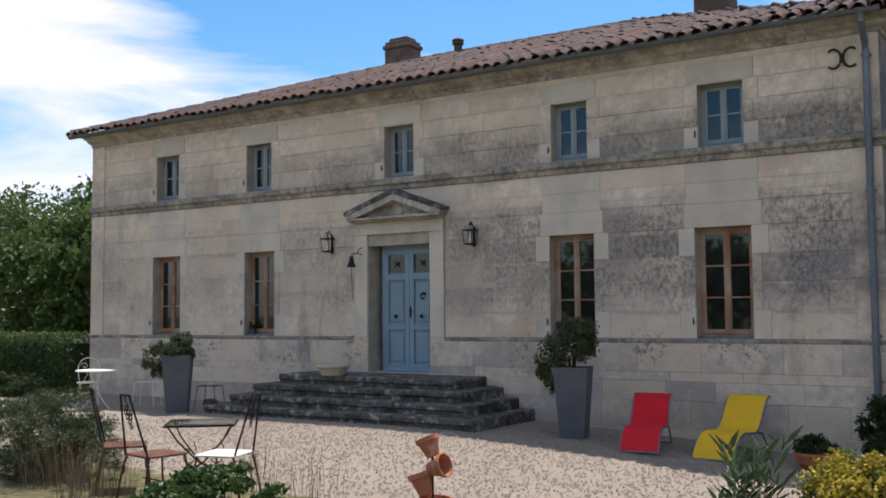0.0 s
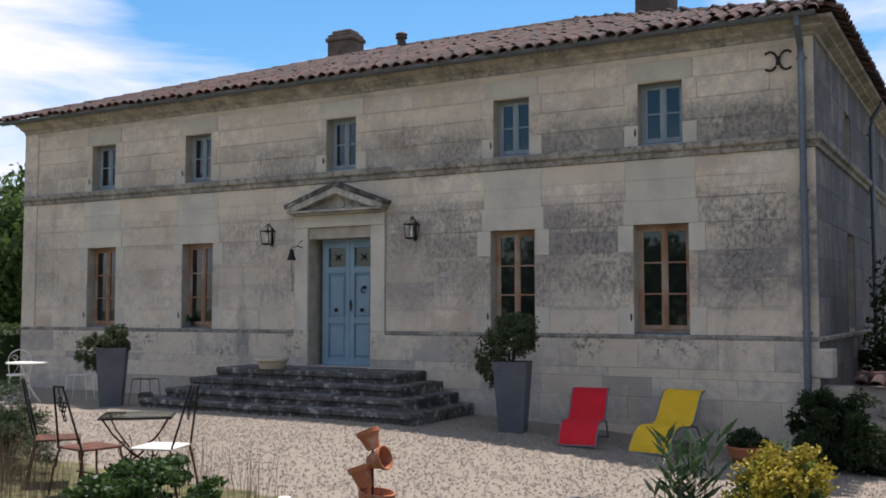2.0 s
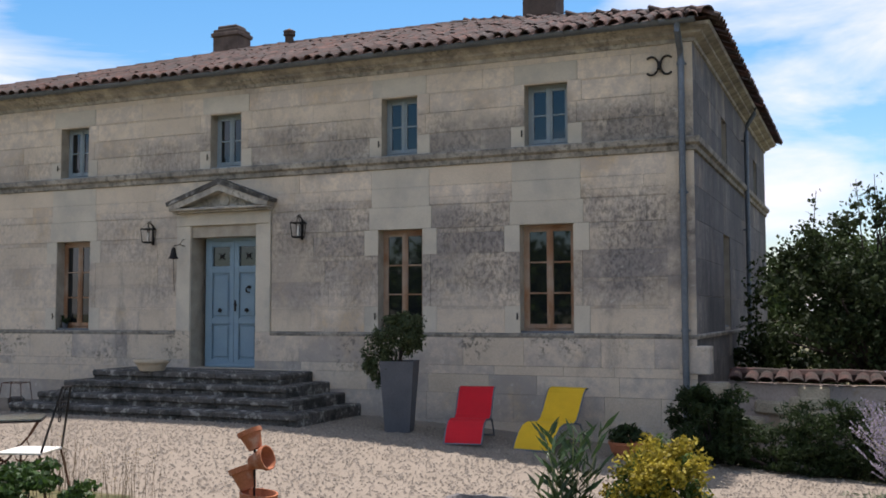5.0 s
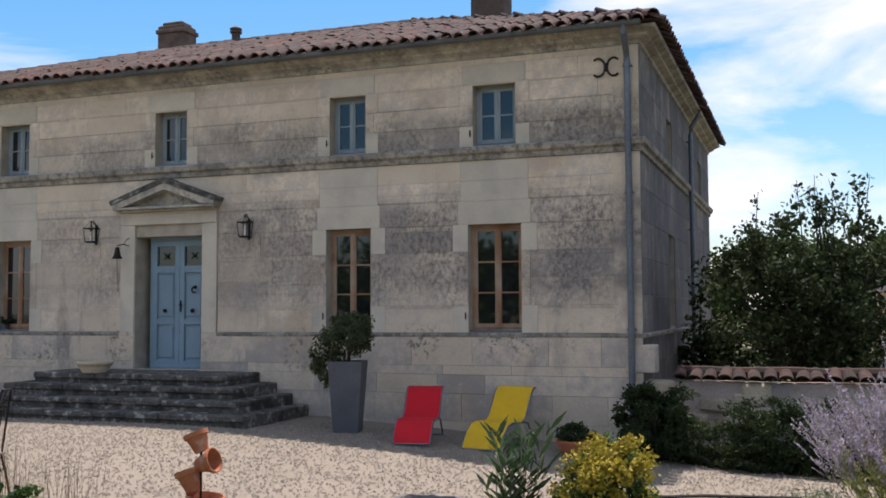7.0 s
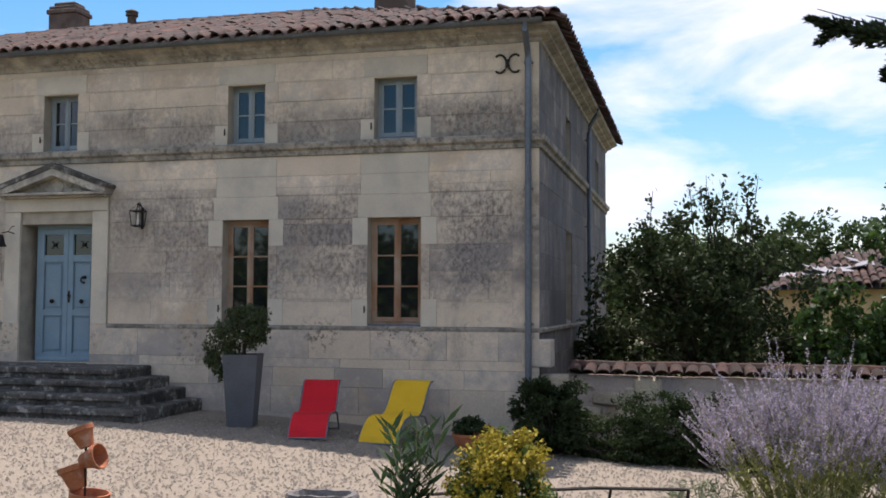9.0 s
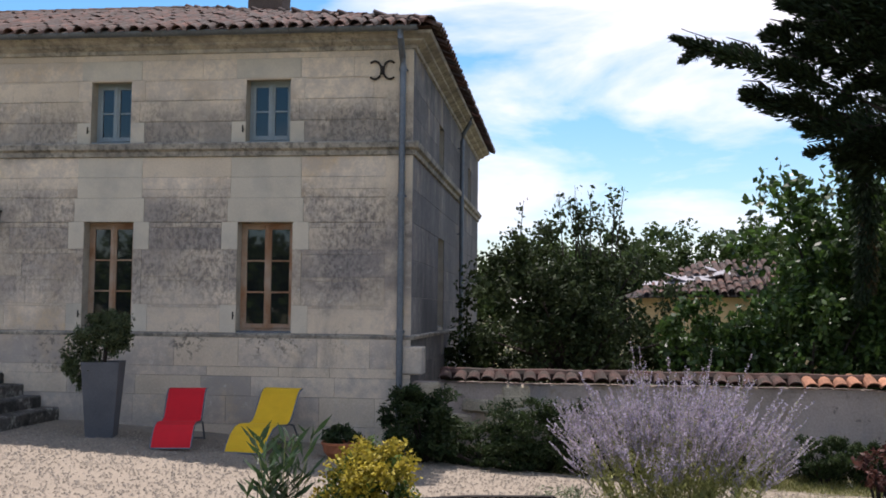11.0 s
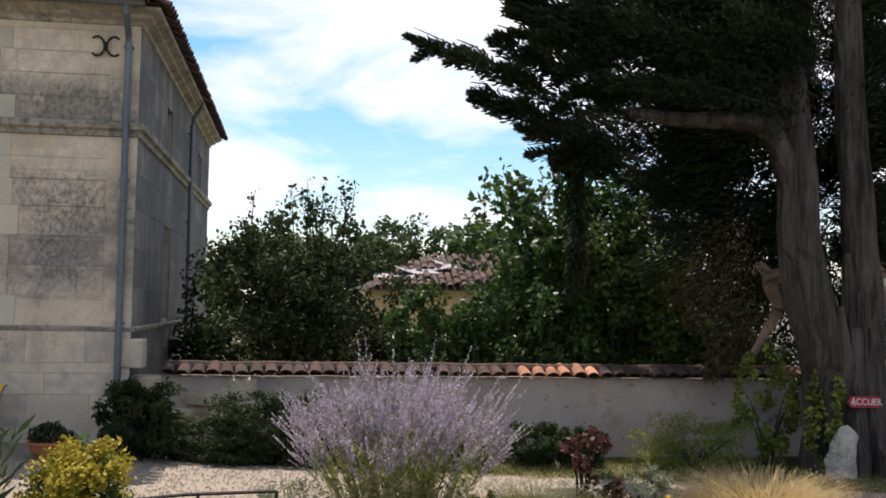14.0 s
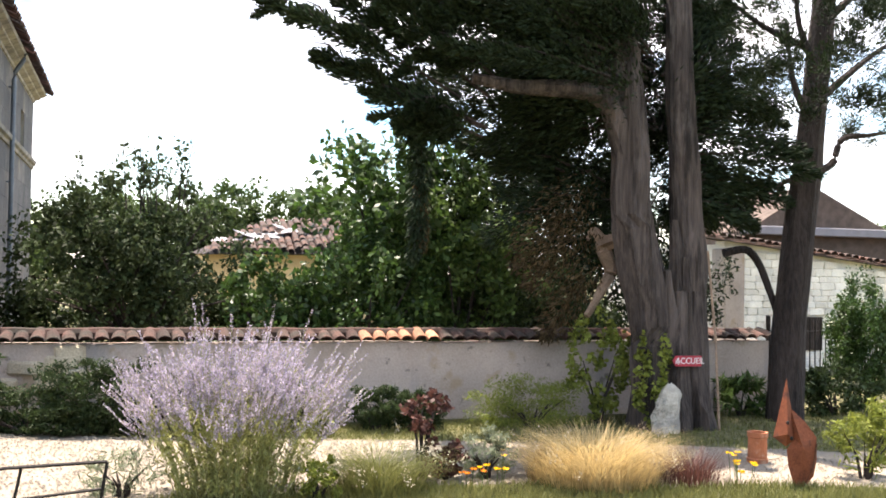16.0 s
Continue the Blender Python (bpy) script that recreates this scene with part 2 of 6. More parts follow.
ZINC = mat("zinc", (0.16, 0.18, 0.20), 0.5, 0.6, scale=3, fine=30, bump=0.1, vary=0.2)
IRON = mat("wrought_iron", (0.03, 0.026, 0.024), 0.6, 0.5, scale=8, fine=80, bump=0.3, vary=0.3)
RUSTIRON = mat("rusted_iron", (0.13, 0.055, 0.03), 0.8, 0.3, scale=8, fine=80, bump=0.4, vary=0.35)
RUST = mat("rusty_sheet_steel", (0.27, 0.085, 0.04), 0.8, 0.2, scale=5, fine=60, bump=0.3, vary=0.3)
layer(RUST, (0.06, 0.03, 0.025), 0.52, 0.66, 5, amount=0.8)
BLUE = mat("blue_grey_paint", (0.215, 0.31, 0.365), 0.55, scale=2, fine=40, bump=0.1, vary=0.08)
layer(BLUE, (0.16, 0.24, 0.31), 0.50, 0.72, 3, amount=0.6, stretch=0.3)
GREYBLUE = mat("grey_blue_window_paint", (0.27, 0.32, 0.335), 0.6, scale=3, fine=50, bump=0.1, vary=0.1)
WOOD = mat("varnished_window_wood", (0.33, 0.175, 0.09), 0.5, scale=4, fine=70, bump=0.15, vary=0.2)
layer(WOOD, (0.40, 0.31, 0.23), 0.42, 0.60, 2, amount=0.8)
GLASS = bpy.data.materials.new("window_glass")
GLASS.use_nodes = True
gb = GLASS.node_tree.nodes["Principled BSDF"]
gb.inputs["Base Color"].default_value = (0.012, 0.014, 0.014, 1)
gb.inputs["Roughness"].default_value, gb.inputs["IOR"].default_value, gb.inputs["Specular IOR Level"].default_value = 0.03, 1.5, 0.8
TABLEGLASS = bpy.data.materials.new("table_glass")
TABLEGLASS.use_nodes = True
tg = TABLEGLASS.node_tree.nodes["Principled BSDF"]
tg.inputs["Base Color"].default_value = (0.80, 0.92, 0.86, 1)
tg.inputs["Roughness"].default_value, tg.inputs["Transmission Weight"].default_value = 0.03, 1.0
PLANTER = mat("anthracite_planter", (0.10, 0.105, 0.115), 0.7, scale=3, fine=60, bump=0.1, vary=0.15)
RED = mat("red_mesh_fabric", (0.60, 0.012, 0.02), 0.8, scale=5, fine=220, bump=0.3, dist=0.003, vary=0.08)
YELLOW = mat("yellow_mesh_fabric", (0.72, 0.43, 0.015), 0.8, scale=5, fine=220, bump=0.3, dist=0.003, vary=0.08)
TERRA = mat("terracotta", (0.42, 0.15, 0.07), 0.85, scale=7, fine=60, bump=0.25, vary=0.2)
layer(TERRA, (0.50, 0.36, 0.26), 0.56, 0.68, 8, amount=0.5)
CREAM = mat("cream_glazed_clay", (0.52, 0.44, 0.32), 0.6, scale=5, fine=40, bump=0.1, vary=0.1)
WHITEPAINT = mat("cream_painted_metal", (0.72, 0.68, 0.58), 0.5, scale=6, fine=60, bump=0.1, vary=0.08)
TROUGH = mat("grey_trough_stone", (0.16, 0.15, 0.14), 0.9, scale=6, fine=50, bump=0.6, vary=0.25)
BARK = mat("stringy_grey_bark", (0.092, 0.072, 0.062), 0.95, scale=5, fine=22, bump=1.0, dist=0.06, vary=0.45, grain=0.10)
layer(BARK, (0.018, 0.014, 0.012), 0.50, 0.62, 6.0, detail=7, rough=0.7, stretch=0.12, amount=0.9)
layer(BARK, (0.17, 0.15, 0.135), 0.56, 0.70, 2.5, detail=8, rough=0.7, stretch=0.3, amount=0.5)
DARKBARK = mat("dark_bark", (0.045, 0.034, 0.029), 0.95, scale=4, fine=24, bump=1.0, dist=0.05, vary=0.4, grain=0.25)
DEAD = mat("dead_wood", (0.30, 0.21, 0.15), 0.9, scale=5, fine=40, bump=0.6, vary=0.25)
SIGNRED = mat("red_sign_paint", (0.42, 0.04, 0.06), 0.6, scale=6, fine=60, bump=0.1, vary=0.15)
WHITEL = mat("white_lettering", (0.75, 0.70, 0.68), 0.6, bump=0, vary=0.05)
BRICK = per_piece(mat("chimney_brick", (0.13, 0.095, 0.075), 0.95, scale=4, fine=40, bump=0.5, vary=0.3), 0.2)
OCHRE = mat("ochre_render", (0.62, 0.46, 0.26), 0.95, scale=1.5, fine=30, bump=0.3, vary=0.12)
SLATE = mat("grey_ridge_sheet", (0.24, 0.23, 0.24), 0.6, scale=3, fine=30, bump=0.1, vary=0.15)
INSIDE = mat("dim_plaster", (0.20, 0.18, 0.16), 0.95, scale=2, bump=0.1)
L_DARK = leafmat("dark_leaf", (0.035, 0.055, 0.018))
L_GREEN = leafmat("glossy_green_leaf", (0.048, 0.092, 0.02), rough=0.42, spec=0.35)
L_MID = leafmat("mid_green_leaf", (0.075, 0.12, 0.03))
L_CYP = leafmat("cypress_spray", (0.020, 0.033, 0.013), 0.5, rough=0.7, spec=0.2, glow=0.15)
L_ROSE = leafmat("rosemary_needle", (0.06, 0.085, 0.035), 0.45, glow=0.25)
L_FRUIT = leafmat("dark_fruit_tree_leaf", (0.042, 0.060, 0.024), 0.5, rough=0.7, spec=0.12, glow=0.25)
L_DRY = leafmat("dry_brown_spray", (0.10, 0.07, 0.035), 0.5, rough=0.8, spec=0.2)
L_PEAR = leafmat("dull_green_leaf", (0.085, 0.11, 0.05), 0.5)
L_FAR = leafmat("far_leaf", (0.055, 0.085, 0.025), 0.4)
L_YEL = leafmat("golden_variegated_leaf", (0.36, 0.29, 0.035), 0.55)
L_LIME = leafmat("lime_leaf", (0.19, 0.22, 0.04), 0.4)
L_GREY = leafmat("grey_green_leaf", (0.20, 0.225, 0.14), 0.35)
L_OLE = leafmat("oleander_leaf", (0.042, 0.078, 0.028), 0.35, rough=0.5, spec=0.3, glow=0.2)
L_LAV = leafmat("mauve_flower_spike", (0.44, 0.38, 0.47), 0.35)
L_SAGE = leafmat("sage_green_leaf", (0.28, 0.29, 0.10), 0.4)
L_STEM = leafmat("grey_green_stem", (0.34, 0.36, 0.15), 0.35)
L_STRAW = leafmat("straw_blade", (0.50, 0.38, 0.18), 0.35)
L_DRYGRASS = leafmat("brown_dry_stem", (0.17, 0.125, 0.08), 0.4)
L_BLADE = leafmat("grass_blade", (0.15, 0.155, 0.05), 0.4)
L_RED = leafmat("bronze_red_leaf", (0.11, 0.048, 0.038), 0.5)
PETAL = leafmat("yellow_petal", (0.85, 0.52, 0.02), 0.2)
OPETAL = leafmat("orange_petal", (0.85, 0.28, 0.02), 0.2)
WPETAL = leafmat("pale_seed_head", (0.62, 0.55, 0.42), 0.2)
GRAVEL = mat("gravel_and_turf", (0.52, 0.46, 0.37), 0.95, scale=34, fine=95, bump=0.35, dist=0.012, tones=((0.185, 0.153, 0.113), (0.285, 0.242, 0.187)))
layer(GRAVEL, (0.19, 0.16, 0.12), 0.46, 0.70, 0.7, detail=9, rough=0.7, amount=0.45)
def ground_split():
    """Turf south of a wandering line in the garden and beyond the drive, gravel between."""
    n, l = GRAVEL.node_tree.nodes, GRAVEL.node_tree.links
    b = n["Principled BSDF"]
    src = b.inputs["Base Color"].links[0].from_socket
    at = n.new("ShaderNodeAttribute")
    at.attribute_name = "turf"
    nz = n.new("ShaderNodeTexNoise")
    nz.inputs["Scale"].default_value, nz.inputs["Detail"].default_value = 3.0, 8
    g = n.new("ShaderNodeNewGeometry")
    l.new(g.outputs["Position"], nz.inputs["Vector"])
    s = n.new("ShaderNodeMath")
    s.operation = "MULTIPLY_ADD"
    s.inputs[1].default_value = 1.2
    l.new(nz.outputs["Fac"], s.inputs[0]), l.new(at.outputs["Fac"], s.inputs[2])
    r = n.new("ShaderNodeMapRange")
    r.inputs["From Min"].default_value, r.inputs["From Max"].default_value = 1.05, 1.2
    l.new(s.outputs[0], r.inputs["Value"])
    col = n.new("ShaderNodeValToRGB")
    col.color_ramp.elements[0].position, col.color_ramp.elements[1].position = 0.35, 0.65
    col.color_ramp.elements[0].color, col.color_ramp.elements[1].color = (0.05, 0.055, 0.02, 1), (0.15, 0.13, 0.058, 1)
    n2 = n.new("ShaderNodeTexNoise")
    n2.inputs["Scale"].default_value, n2.inputs["Detail"].default_value = 9.0, 6
    l.new(g.outputs["Position"], n2.inputs["Vector"]), l.new(n2.outputs["Fac"], col.inputs["Fac"])
    mx = n.new("ShaderNodeMix")
    mx.data_type = "RGBA"
    l.new(r.outputs["Result"], mx.inputs["Factor"]), l.new(src, mx.inputs["A"]), l.new(col.outputs["Color"], mx.inputs["B"])
    l.new(mx.outputs["Result"], b.inputs["Base Color"])


ground_split()

# ---- mesh building ----
class Shape:
    """Collects vertices and faces for one mesh."""
    def __init__(self):
        self.v, self.f, self.smooth = [], [], False

    def add(self, verts, faces, m=None):
        k = len(self.v)
        self.v += [tuple(m @ Vector(p)) for p in verts] if m else [tuple(p) for p in verts]
        self.f += [tuple(i + k for i in f) for f in faces]
        return self

    def box(self, x0, x1, y0, y1, z0, z1, c=0.0, m=None):
        """A box with its edges chamfered by c."""
        if c <= 0:
            vs = [(x, y, z) for x in (x0, x1) for y in (y0, y1) for z in (z0, z1)]
            return self.add(vs, [(0, 1, 3, 2), (4, 6, 7, 5), (0, 4, 5, 1), (2, 3, 7, 6), (0, 2, 6, 4), (1, 5, 7, 3)], m)
        bm = bmesh.new()
        bmesh.ops.create_cube(bm, size=1)
        bmesh.ops.transform(bm, matrix=Matrix.LocRotScale(((x0 + x1) / 2, (y0 + y1) / 2, (z0 + z1) / 2), None, (x1 - x0, y1 - y0, z1 - z0)), verts=bm.verts)
        bmesh.ops.bevel(bm, geom=bm.edges[:], offset=c, segments=1, affect="EDGES")
        bm.verts.index_update()
        self.add([v.co[:] for v in bm.verts], [[v.index for v in f.verts] for f in bm.faces], m)
        bm.free()
        return self

    def tube(self, pts, radii, n=8, flat=1.0):
        """A tube along points; radii one number or one a point."""
        pts = [Vector(p) for p in pts]
        radii = radii if isinstance(radii, (list, tuple)) else [radii] * len(pts)
        k, up = len(self.v), Vector((0.13, 0.21, 0.97))
        for i, p in enumerate(pts):
            d = (pts[min(i + 1, len(pts) - 1)] - pts[max(i - 1, 0)]).normalized()
            a = d.cross(up if abs(d.dot(up)) < 0.95 else Vector((1, 0, 0))).normalized()
            b = d.cross(a)
            for j in range(n):
                w = 2 * math.pi * j / n
                self.v.append(tuple(p + radii[i] * (math.cos(w) * a + flat * math.sin(w) * b)))
        for i in range(len(pts) - 1):
            for j in range(n):
                q = k + i * n
                self.f.append((q + j, q + (j + 1) % n, q + n + (j + 1) % n, q + n + j))
        self.f.append(tuple(k + j for j in range(n))[::-1])
        self.f.append(tuple(k + (len(pts) - 1) * n + j for j in range(n)))
        return self

    def lathe(self, profile, n=20, m=None):
        """Turns (radius, height) pairs round z."""
        vs = [(r * math.cos(2 * math.pi * j / n), r * math.sin(2 * math.pi * j / n), z) for r, z in profile for j in range(n)]
        fs = [(i * n + j, i * n + (j + 1) % n, (i + 1) * n + (j + 1) % n, (i + 1) * n + j) for i in range(len(profile) - 1) for j in range(n)]
        return self.add(vs, fs, m)

    def prism(self, outline, y0, y1, m=None):
        """An outline of (x, z) pushed from y0 to y1."""
        k = len(outline)
        vs = [(x, y0, z) for x, z in outline] + [(x, y1, z) for x, z in outline]
        fs = [tuple(range(k)), tuple(range(2 * k - 1, k - 1, -1))] + [(i, i + k, (i + 1) % k + k, (i + 1) % k) for i in range(k)]
        return self.add(vs, fs, m)

    def mesh(self, name, material):
        me = bpy.data.meshes.new(name)
        me.from_pydata(self.v, [], self.f)
        me.materials.append(material)
        if self.smooth:
            me.polygons.foreach_set("use_smooth", [True] * len(me.polygons))
        me.update()
        return me


def part(name, shape, material, parent=None, label="", m=None):
    ob = new(name, shape if isinstance(shape, bpy.types.Mesh) else shape.mesh(name, material))
    if parent:
        ob.parent = parent
    if m:
        ob.matrix_basis = m
    if label:
        ob["label"] = label
    return ob


def thing(name, label, category, m=None, group="", kind=""):
    ob = tagged(new(name), label, category, group, kind)
    if m:
        ob.matrix_basis = m
    return ob


def arc(cx, cz, r, a0, a1, n=14, y=0.0):
    return [(cx + r * math.cos(radians(a0 + (a1 - a0) * i / n)), y, cz + r * math.sin(radians(a0 + (a1 - a0) * i / n))) for i in range(n + 1)]


def zg(x, y=0):
    """Height of the ground: it falls gently to the east."""
    s = min(1, max(0, (x + 7.0) / 11.0))
    g = 0.24 - 0.54 * s * s * (3 - 2 * s)
    rise = min(1, max(0, (-9.0 - y) / 3.0))   # level lawn of the garden to the south
    return g + rise * (0.24 - g) if y < 40 else -0.3


def leaves(name, centres, size, material, rng, aspect=0.5, up=0.0, ways=None):
    """Many small pointed leaves, one at each centre, as one mesh."""
    c = np.asarray(centres, float)
    n = len(c)
    if ways is None:
        d = rng.normal(size=(n, 3))
        d[:, 2] += up
    else:
        d = np.asarray(ways, float) + rng.normal(size=(n, 3)) * 0.15
    d /= np.linalg.norm(d, axis=1)[:, None] + 1e-9
    s = np.cross(d, rng.normal(size=(n, 3)))
    s /= np.linalg.norm(s, axis=1)[:, None] + 1e-9
    L = size * rng.uniform(0.6, 1.3, size=(n, 1))
    W = L * aspect * 0.5
    v = np.stack([c - d * L * 0.5, c + s * W, c + d * L * 0.5, c - s * W], 1).reshape(-1, 3)
    me = bpy.data.meshes.new(name)
    me.vertices.add(4 * n)
    me.vertices.foreach_set("co", v.ravel())
    me.loops.add(4 * n)
    me.loops.foreach_set("vertex_index", np.arange(4 * n))
    me.polygons.add(n)
    me.polygons.foreach_set("loop_start", np.arange(n) * 4)
    me.polygons.foreach_set("loop_total", np.full(n, 4))
    me.materials.append(material)
    me.update(calc_edges=True)
    return me


def cloud(rng, n, centre, radii, clumps=24, clump=0.28, hollow=0.45, floor=None):
    """Points in clumps over an uneven ellipsoid, with gaps between them."""
    u = rng.normal(size=(clumps, 3))
    u /= np.linalg.norm(u, axis=1)[:, None]
    cc = u * rng.uniform(hollow, 1.0, size=(clumps, 1))
    k = rng.integers(0, clumps, n)
    w = rng.normal(size=(n, 3))
    w /= np.linalg.norm(w, axis=1)[:, None]
    p = cc[k] + w * (rng.uniform(0, 1, size=(n, 1)) ** 0.5) * clump * rng.uniform(0.6, 1.3, size=(clumps, 1))[k]
    p = p * np.asarray(radii) + np.asarray(centre)
    if floor is not None:
        p = p[p[:, 2] > floor]
    return p


def bush(name, label, x, y, radii, n, size, material, seed, category="shrub", aspect=0.5, base=None, lift=0.85, clumps=24, clump=0.3, hollow=0.5, stems=7, bark=None, group=""):
    """A shrub: a few woody stems and a crown of leaves in clumps."""
    rng = np.random.default_rng(seed)
    z = zg(x, y) if base is None else base
    top = thing(name, label, category, pose(x, y, z), group)
    for i in range(stems):
        a = rng.uniform(0, 6.28)
        e = (math.cos(a) * radii[0] * 0.55, math.sin(a) * radii[1] * 0.55, radii[2] * lift * rng.uniform(0.8, 1.3))
        part("stem", Shape().tube([(0.04 * math.cos(a), 0.04 * math.sin(a), -0.04), (e[0] * 0.4, e[1] * 0.4, e[2] * 0.5), e], [0.022, 0.015, 0.006], 5), bark or DARKBARK, top)
    part("crown", leaves("crown", cloud(rng, n, (0, 0, radii[2] * lift), radii, clumps, clump, hollow, floor=0.0), size, material, rng, aspect), material, top)
    return top


def tufts(name, label, x, y, n, height, spread, lean, material, seed, category="grass", width=0.006, heads=None, kind="", base=None, hsize=0.05):
    """A clump of upright or arching blades, with heads where given."""
    rng = np.random.default_rng(seed)
    z = zg(x, y) if base is None else base
    top = thing(name, label, category, pose(x, y, z), kind=kind)
    v, f, tips = [], [], []
    for i in range(n):
        a, r = rng.uniform(0, 6.28), spread * math.sqrt(rng.uniform())
        bx, by = r * math.cos(a), r * math.sin(a)
        h = height * rng.uniform(0.55, 1.1) * (1 - 0.45 * (r / spread) ** 2 if spread > 0.46 else 1)
        la = a + rng.normal() * 0.7
        ln = lean * h * rng.uniform(0.2, 1.0)
        k = len(v)
        px, py = -math.sin(a) * width, math.cos(a) * width
        for s in (0, 0.4, 0.75, 1.0):
            q = s ** 1.8
            c = (bx + math.cos(la) * ln * q, by + math.sin(la) * ln * q, h * (s - 0.25 * lean * s * s) - (0.02 if s == 0 else 0))
            ww = 1.0 - 0.8 * s
            v += [(c[0] - px * ww, c[1] - py * ww, c[2]), (c[0] + px * ww, c[1] + py * ww, c[2])]
        f += [(k, k + 1, k + 3, k + 2), (k + 2, k + 3, k + 5, k + 4), (k + 4, k + 5, k + 7, k + 6)]
        tips.append(c)
    me = bpy.data.meshes.new("blades")
    me.from_pydata(v, [], f)
    me.materials.append(material)
    part("blade_mass", me, material, top)
    if heads:
        pts = np.repeat(np.array(tips)[:: heads[1]], heads[2], 0)
        pts = pts + rng.normal(size=pts.shape) * hsize
        part("plume", leaves("plume", pts, hsize * 0.9, heads[0], rng, 0.5, up=1.0), heads[0], top)
    return top

# ---- ground ----
def edge_garden(x):
    return -6.9 + 2.6 * min(1, max(0, (x + 0.5) / 3.5)) - 0.26 * max(0, x - 5.5)


def verge(x):
    return -0.85 - 0.29 * max(0, x - 3.2) - 0.14 * max(0, x - 8.0)


def build_ground():
    xs = np.unique(np.r_[np.linspace(-900, -40, 14), np.linspace(-40, -18, 23), np.linspace(-18, 20, 153), np.linspace(20, 60, 21), np.linspace(60, 900, 14)])
    ys = np.unique(np.r_[np.linspace(-700, -30, 12), np.linspace(-30, -16, 15), np.linspace(-16, 4, 81), np.linspace(4, 60, 29), np.linspace(60, 1500, 16)])
    v = [(x, y, zg(x, y) + 0.012 * noise.noise((x * 1.7, y * 1.7, 0))) for y in ys for x in xs]
    k = len(xs)
    f = [(j * k + i, j * k + i + 1, (j + 1) * k + i + 1, (j + 1) * k + i) for j in range(len(ys) - 1) for i in range(k - 1)]
    me = bpy.data.meshes.new("ground")
    me.from_pydata(v, [], f)
    me.materials.append(GRAVEL)
    at = me.attributes.new("turf", "FLOAT", "POINT")
    vals = []
    for x, y, z in v:
        t = max(edge_garden(x) - y, (y - verge(x)) if x > 1.6 else -9, (-17.5 - x), y - 12)
        vals.append(min(1.5, max(-1.0, 0.5 + t * 1.6)))
    at.data.foreach_set("value", vals)
    tagged(new("ground", me), "pale gravel court with turf edges", "ground", kind="structure")


build_ground()

PEBBLE = per_piece(mat("pale_pebble", (0.28, 0.238, 0.186), 0.9, scale=9, fine=60, bump=0.1, vary=0.2), 0.28, island=True)


def pebbles():
    """Loose larger stones lying in the gravel."""
    rng = np.random.default_rng(151)
    n = 34000
    x = rng.uniform(-11, 10.5, n)
    y = rng.uniform(-6.8, -0.6, n)
    keep = np.array([b > edge_garden(a) and (a < 1.6 or b < verge(a)) for a, b in zip(x, y)])
    x, y = x[keep], y[keep]
    n = len(x)
    z = np.array([zg(a, b) for a, b in zip(x, y)])
    r = rng.uniform(0.010, 0.024, n)
    a = rng.uniform(0, 6.28, n)
    c, s = np.cos(a) * r, np.sin(a) * r
    k = rng.uniform(0.5, 1.0, n)
    o = np.zeros(n)
    ring = [np.stack(q, 1) for q in ((c, s, o), (-s * k, c * k, o), (-c, -s, o), (s * k, -c * k, o), (o, o, r * 0.8))]
    base = np.stack([x, y, z + 0.006], 1)
    v = np.stack([base + q for q in ring], 1).reshape(-1, 3)
    f = [(5 * i + j, 5 * i + (j + 1) % 4, 5 * i + 4) for i in range(n) for j in range(4)]
    me = bpy.data.meshes.new("pebbles")
    me.from_pydata(v.tolist(), [], f)
    me.materials.append(PEBBLE)
    tagged(new("pebbles", me), "loose pale stones of the gravel court", "gravel", kind="stuff")


pebbles()

# ---- house ----
LOWER = [(-14.55, -13.71), (-11.87, -11.07), (-5.07, -4.28), (-2.645, -1.80)]
UPPER = [(-14.46, -13.77), (-11.82, -11.15), (-8.39, -7.745), (-5.01, -4.37), (-2.555, -1.87)]
DOOR = (-8.765, -7.405)
ZL, ZU, ZD = (1.55, 3.205), (4.40, 5.38), (0.91, 3.195)
HX0, HX1, HY1, EAVE = -16.57, 0.0, 11.2, 5.95
OPEN = [(a, b, *ZL) for a, b in LOWER] + [(a, b, *ZU) for a, b in UPPER] + [(*DOOR, *ZD)]
SIDE_OPEN = [(3.1, 3.8, 4.45, 5.39), (8.5, 9.2, 4.45, 5.41), (3.1, 3.95, 1.6, 3.2)]


def strips(u0, u1, z0, z1, holes):
    """Splits a wall rectangle round its holes into rectangles."""
    zs = sorted({z0, z1, *[z for h in holes for z in h[2:] if z0 < z < z1]})
    out = []
    for a, b in zip(zs, zs[1:]):
        cut = sorted((h[0], h[1]) for h in holes if h[2] < (a + b) / 2 < h[3])
        u = u0
        for p, q in cut:
            if p > u:
                out.append((u, p, a, b))
            u = max(u, q)
        if u < u1:
            out.append((u, u1, a, b))
    return out


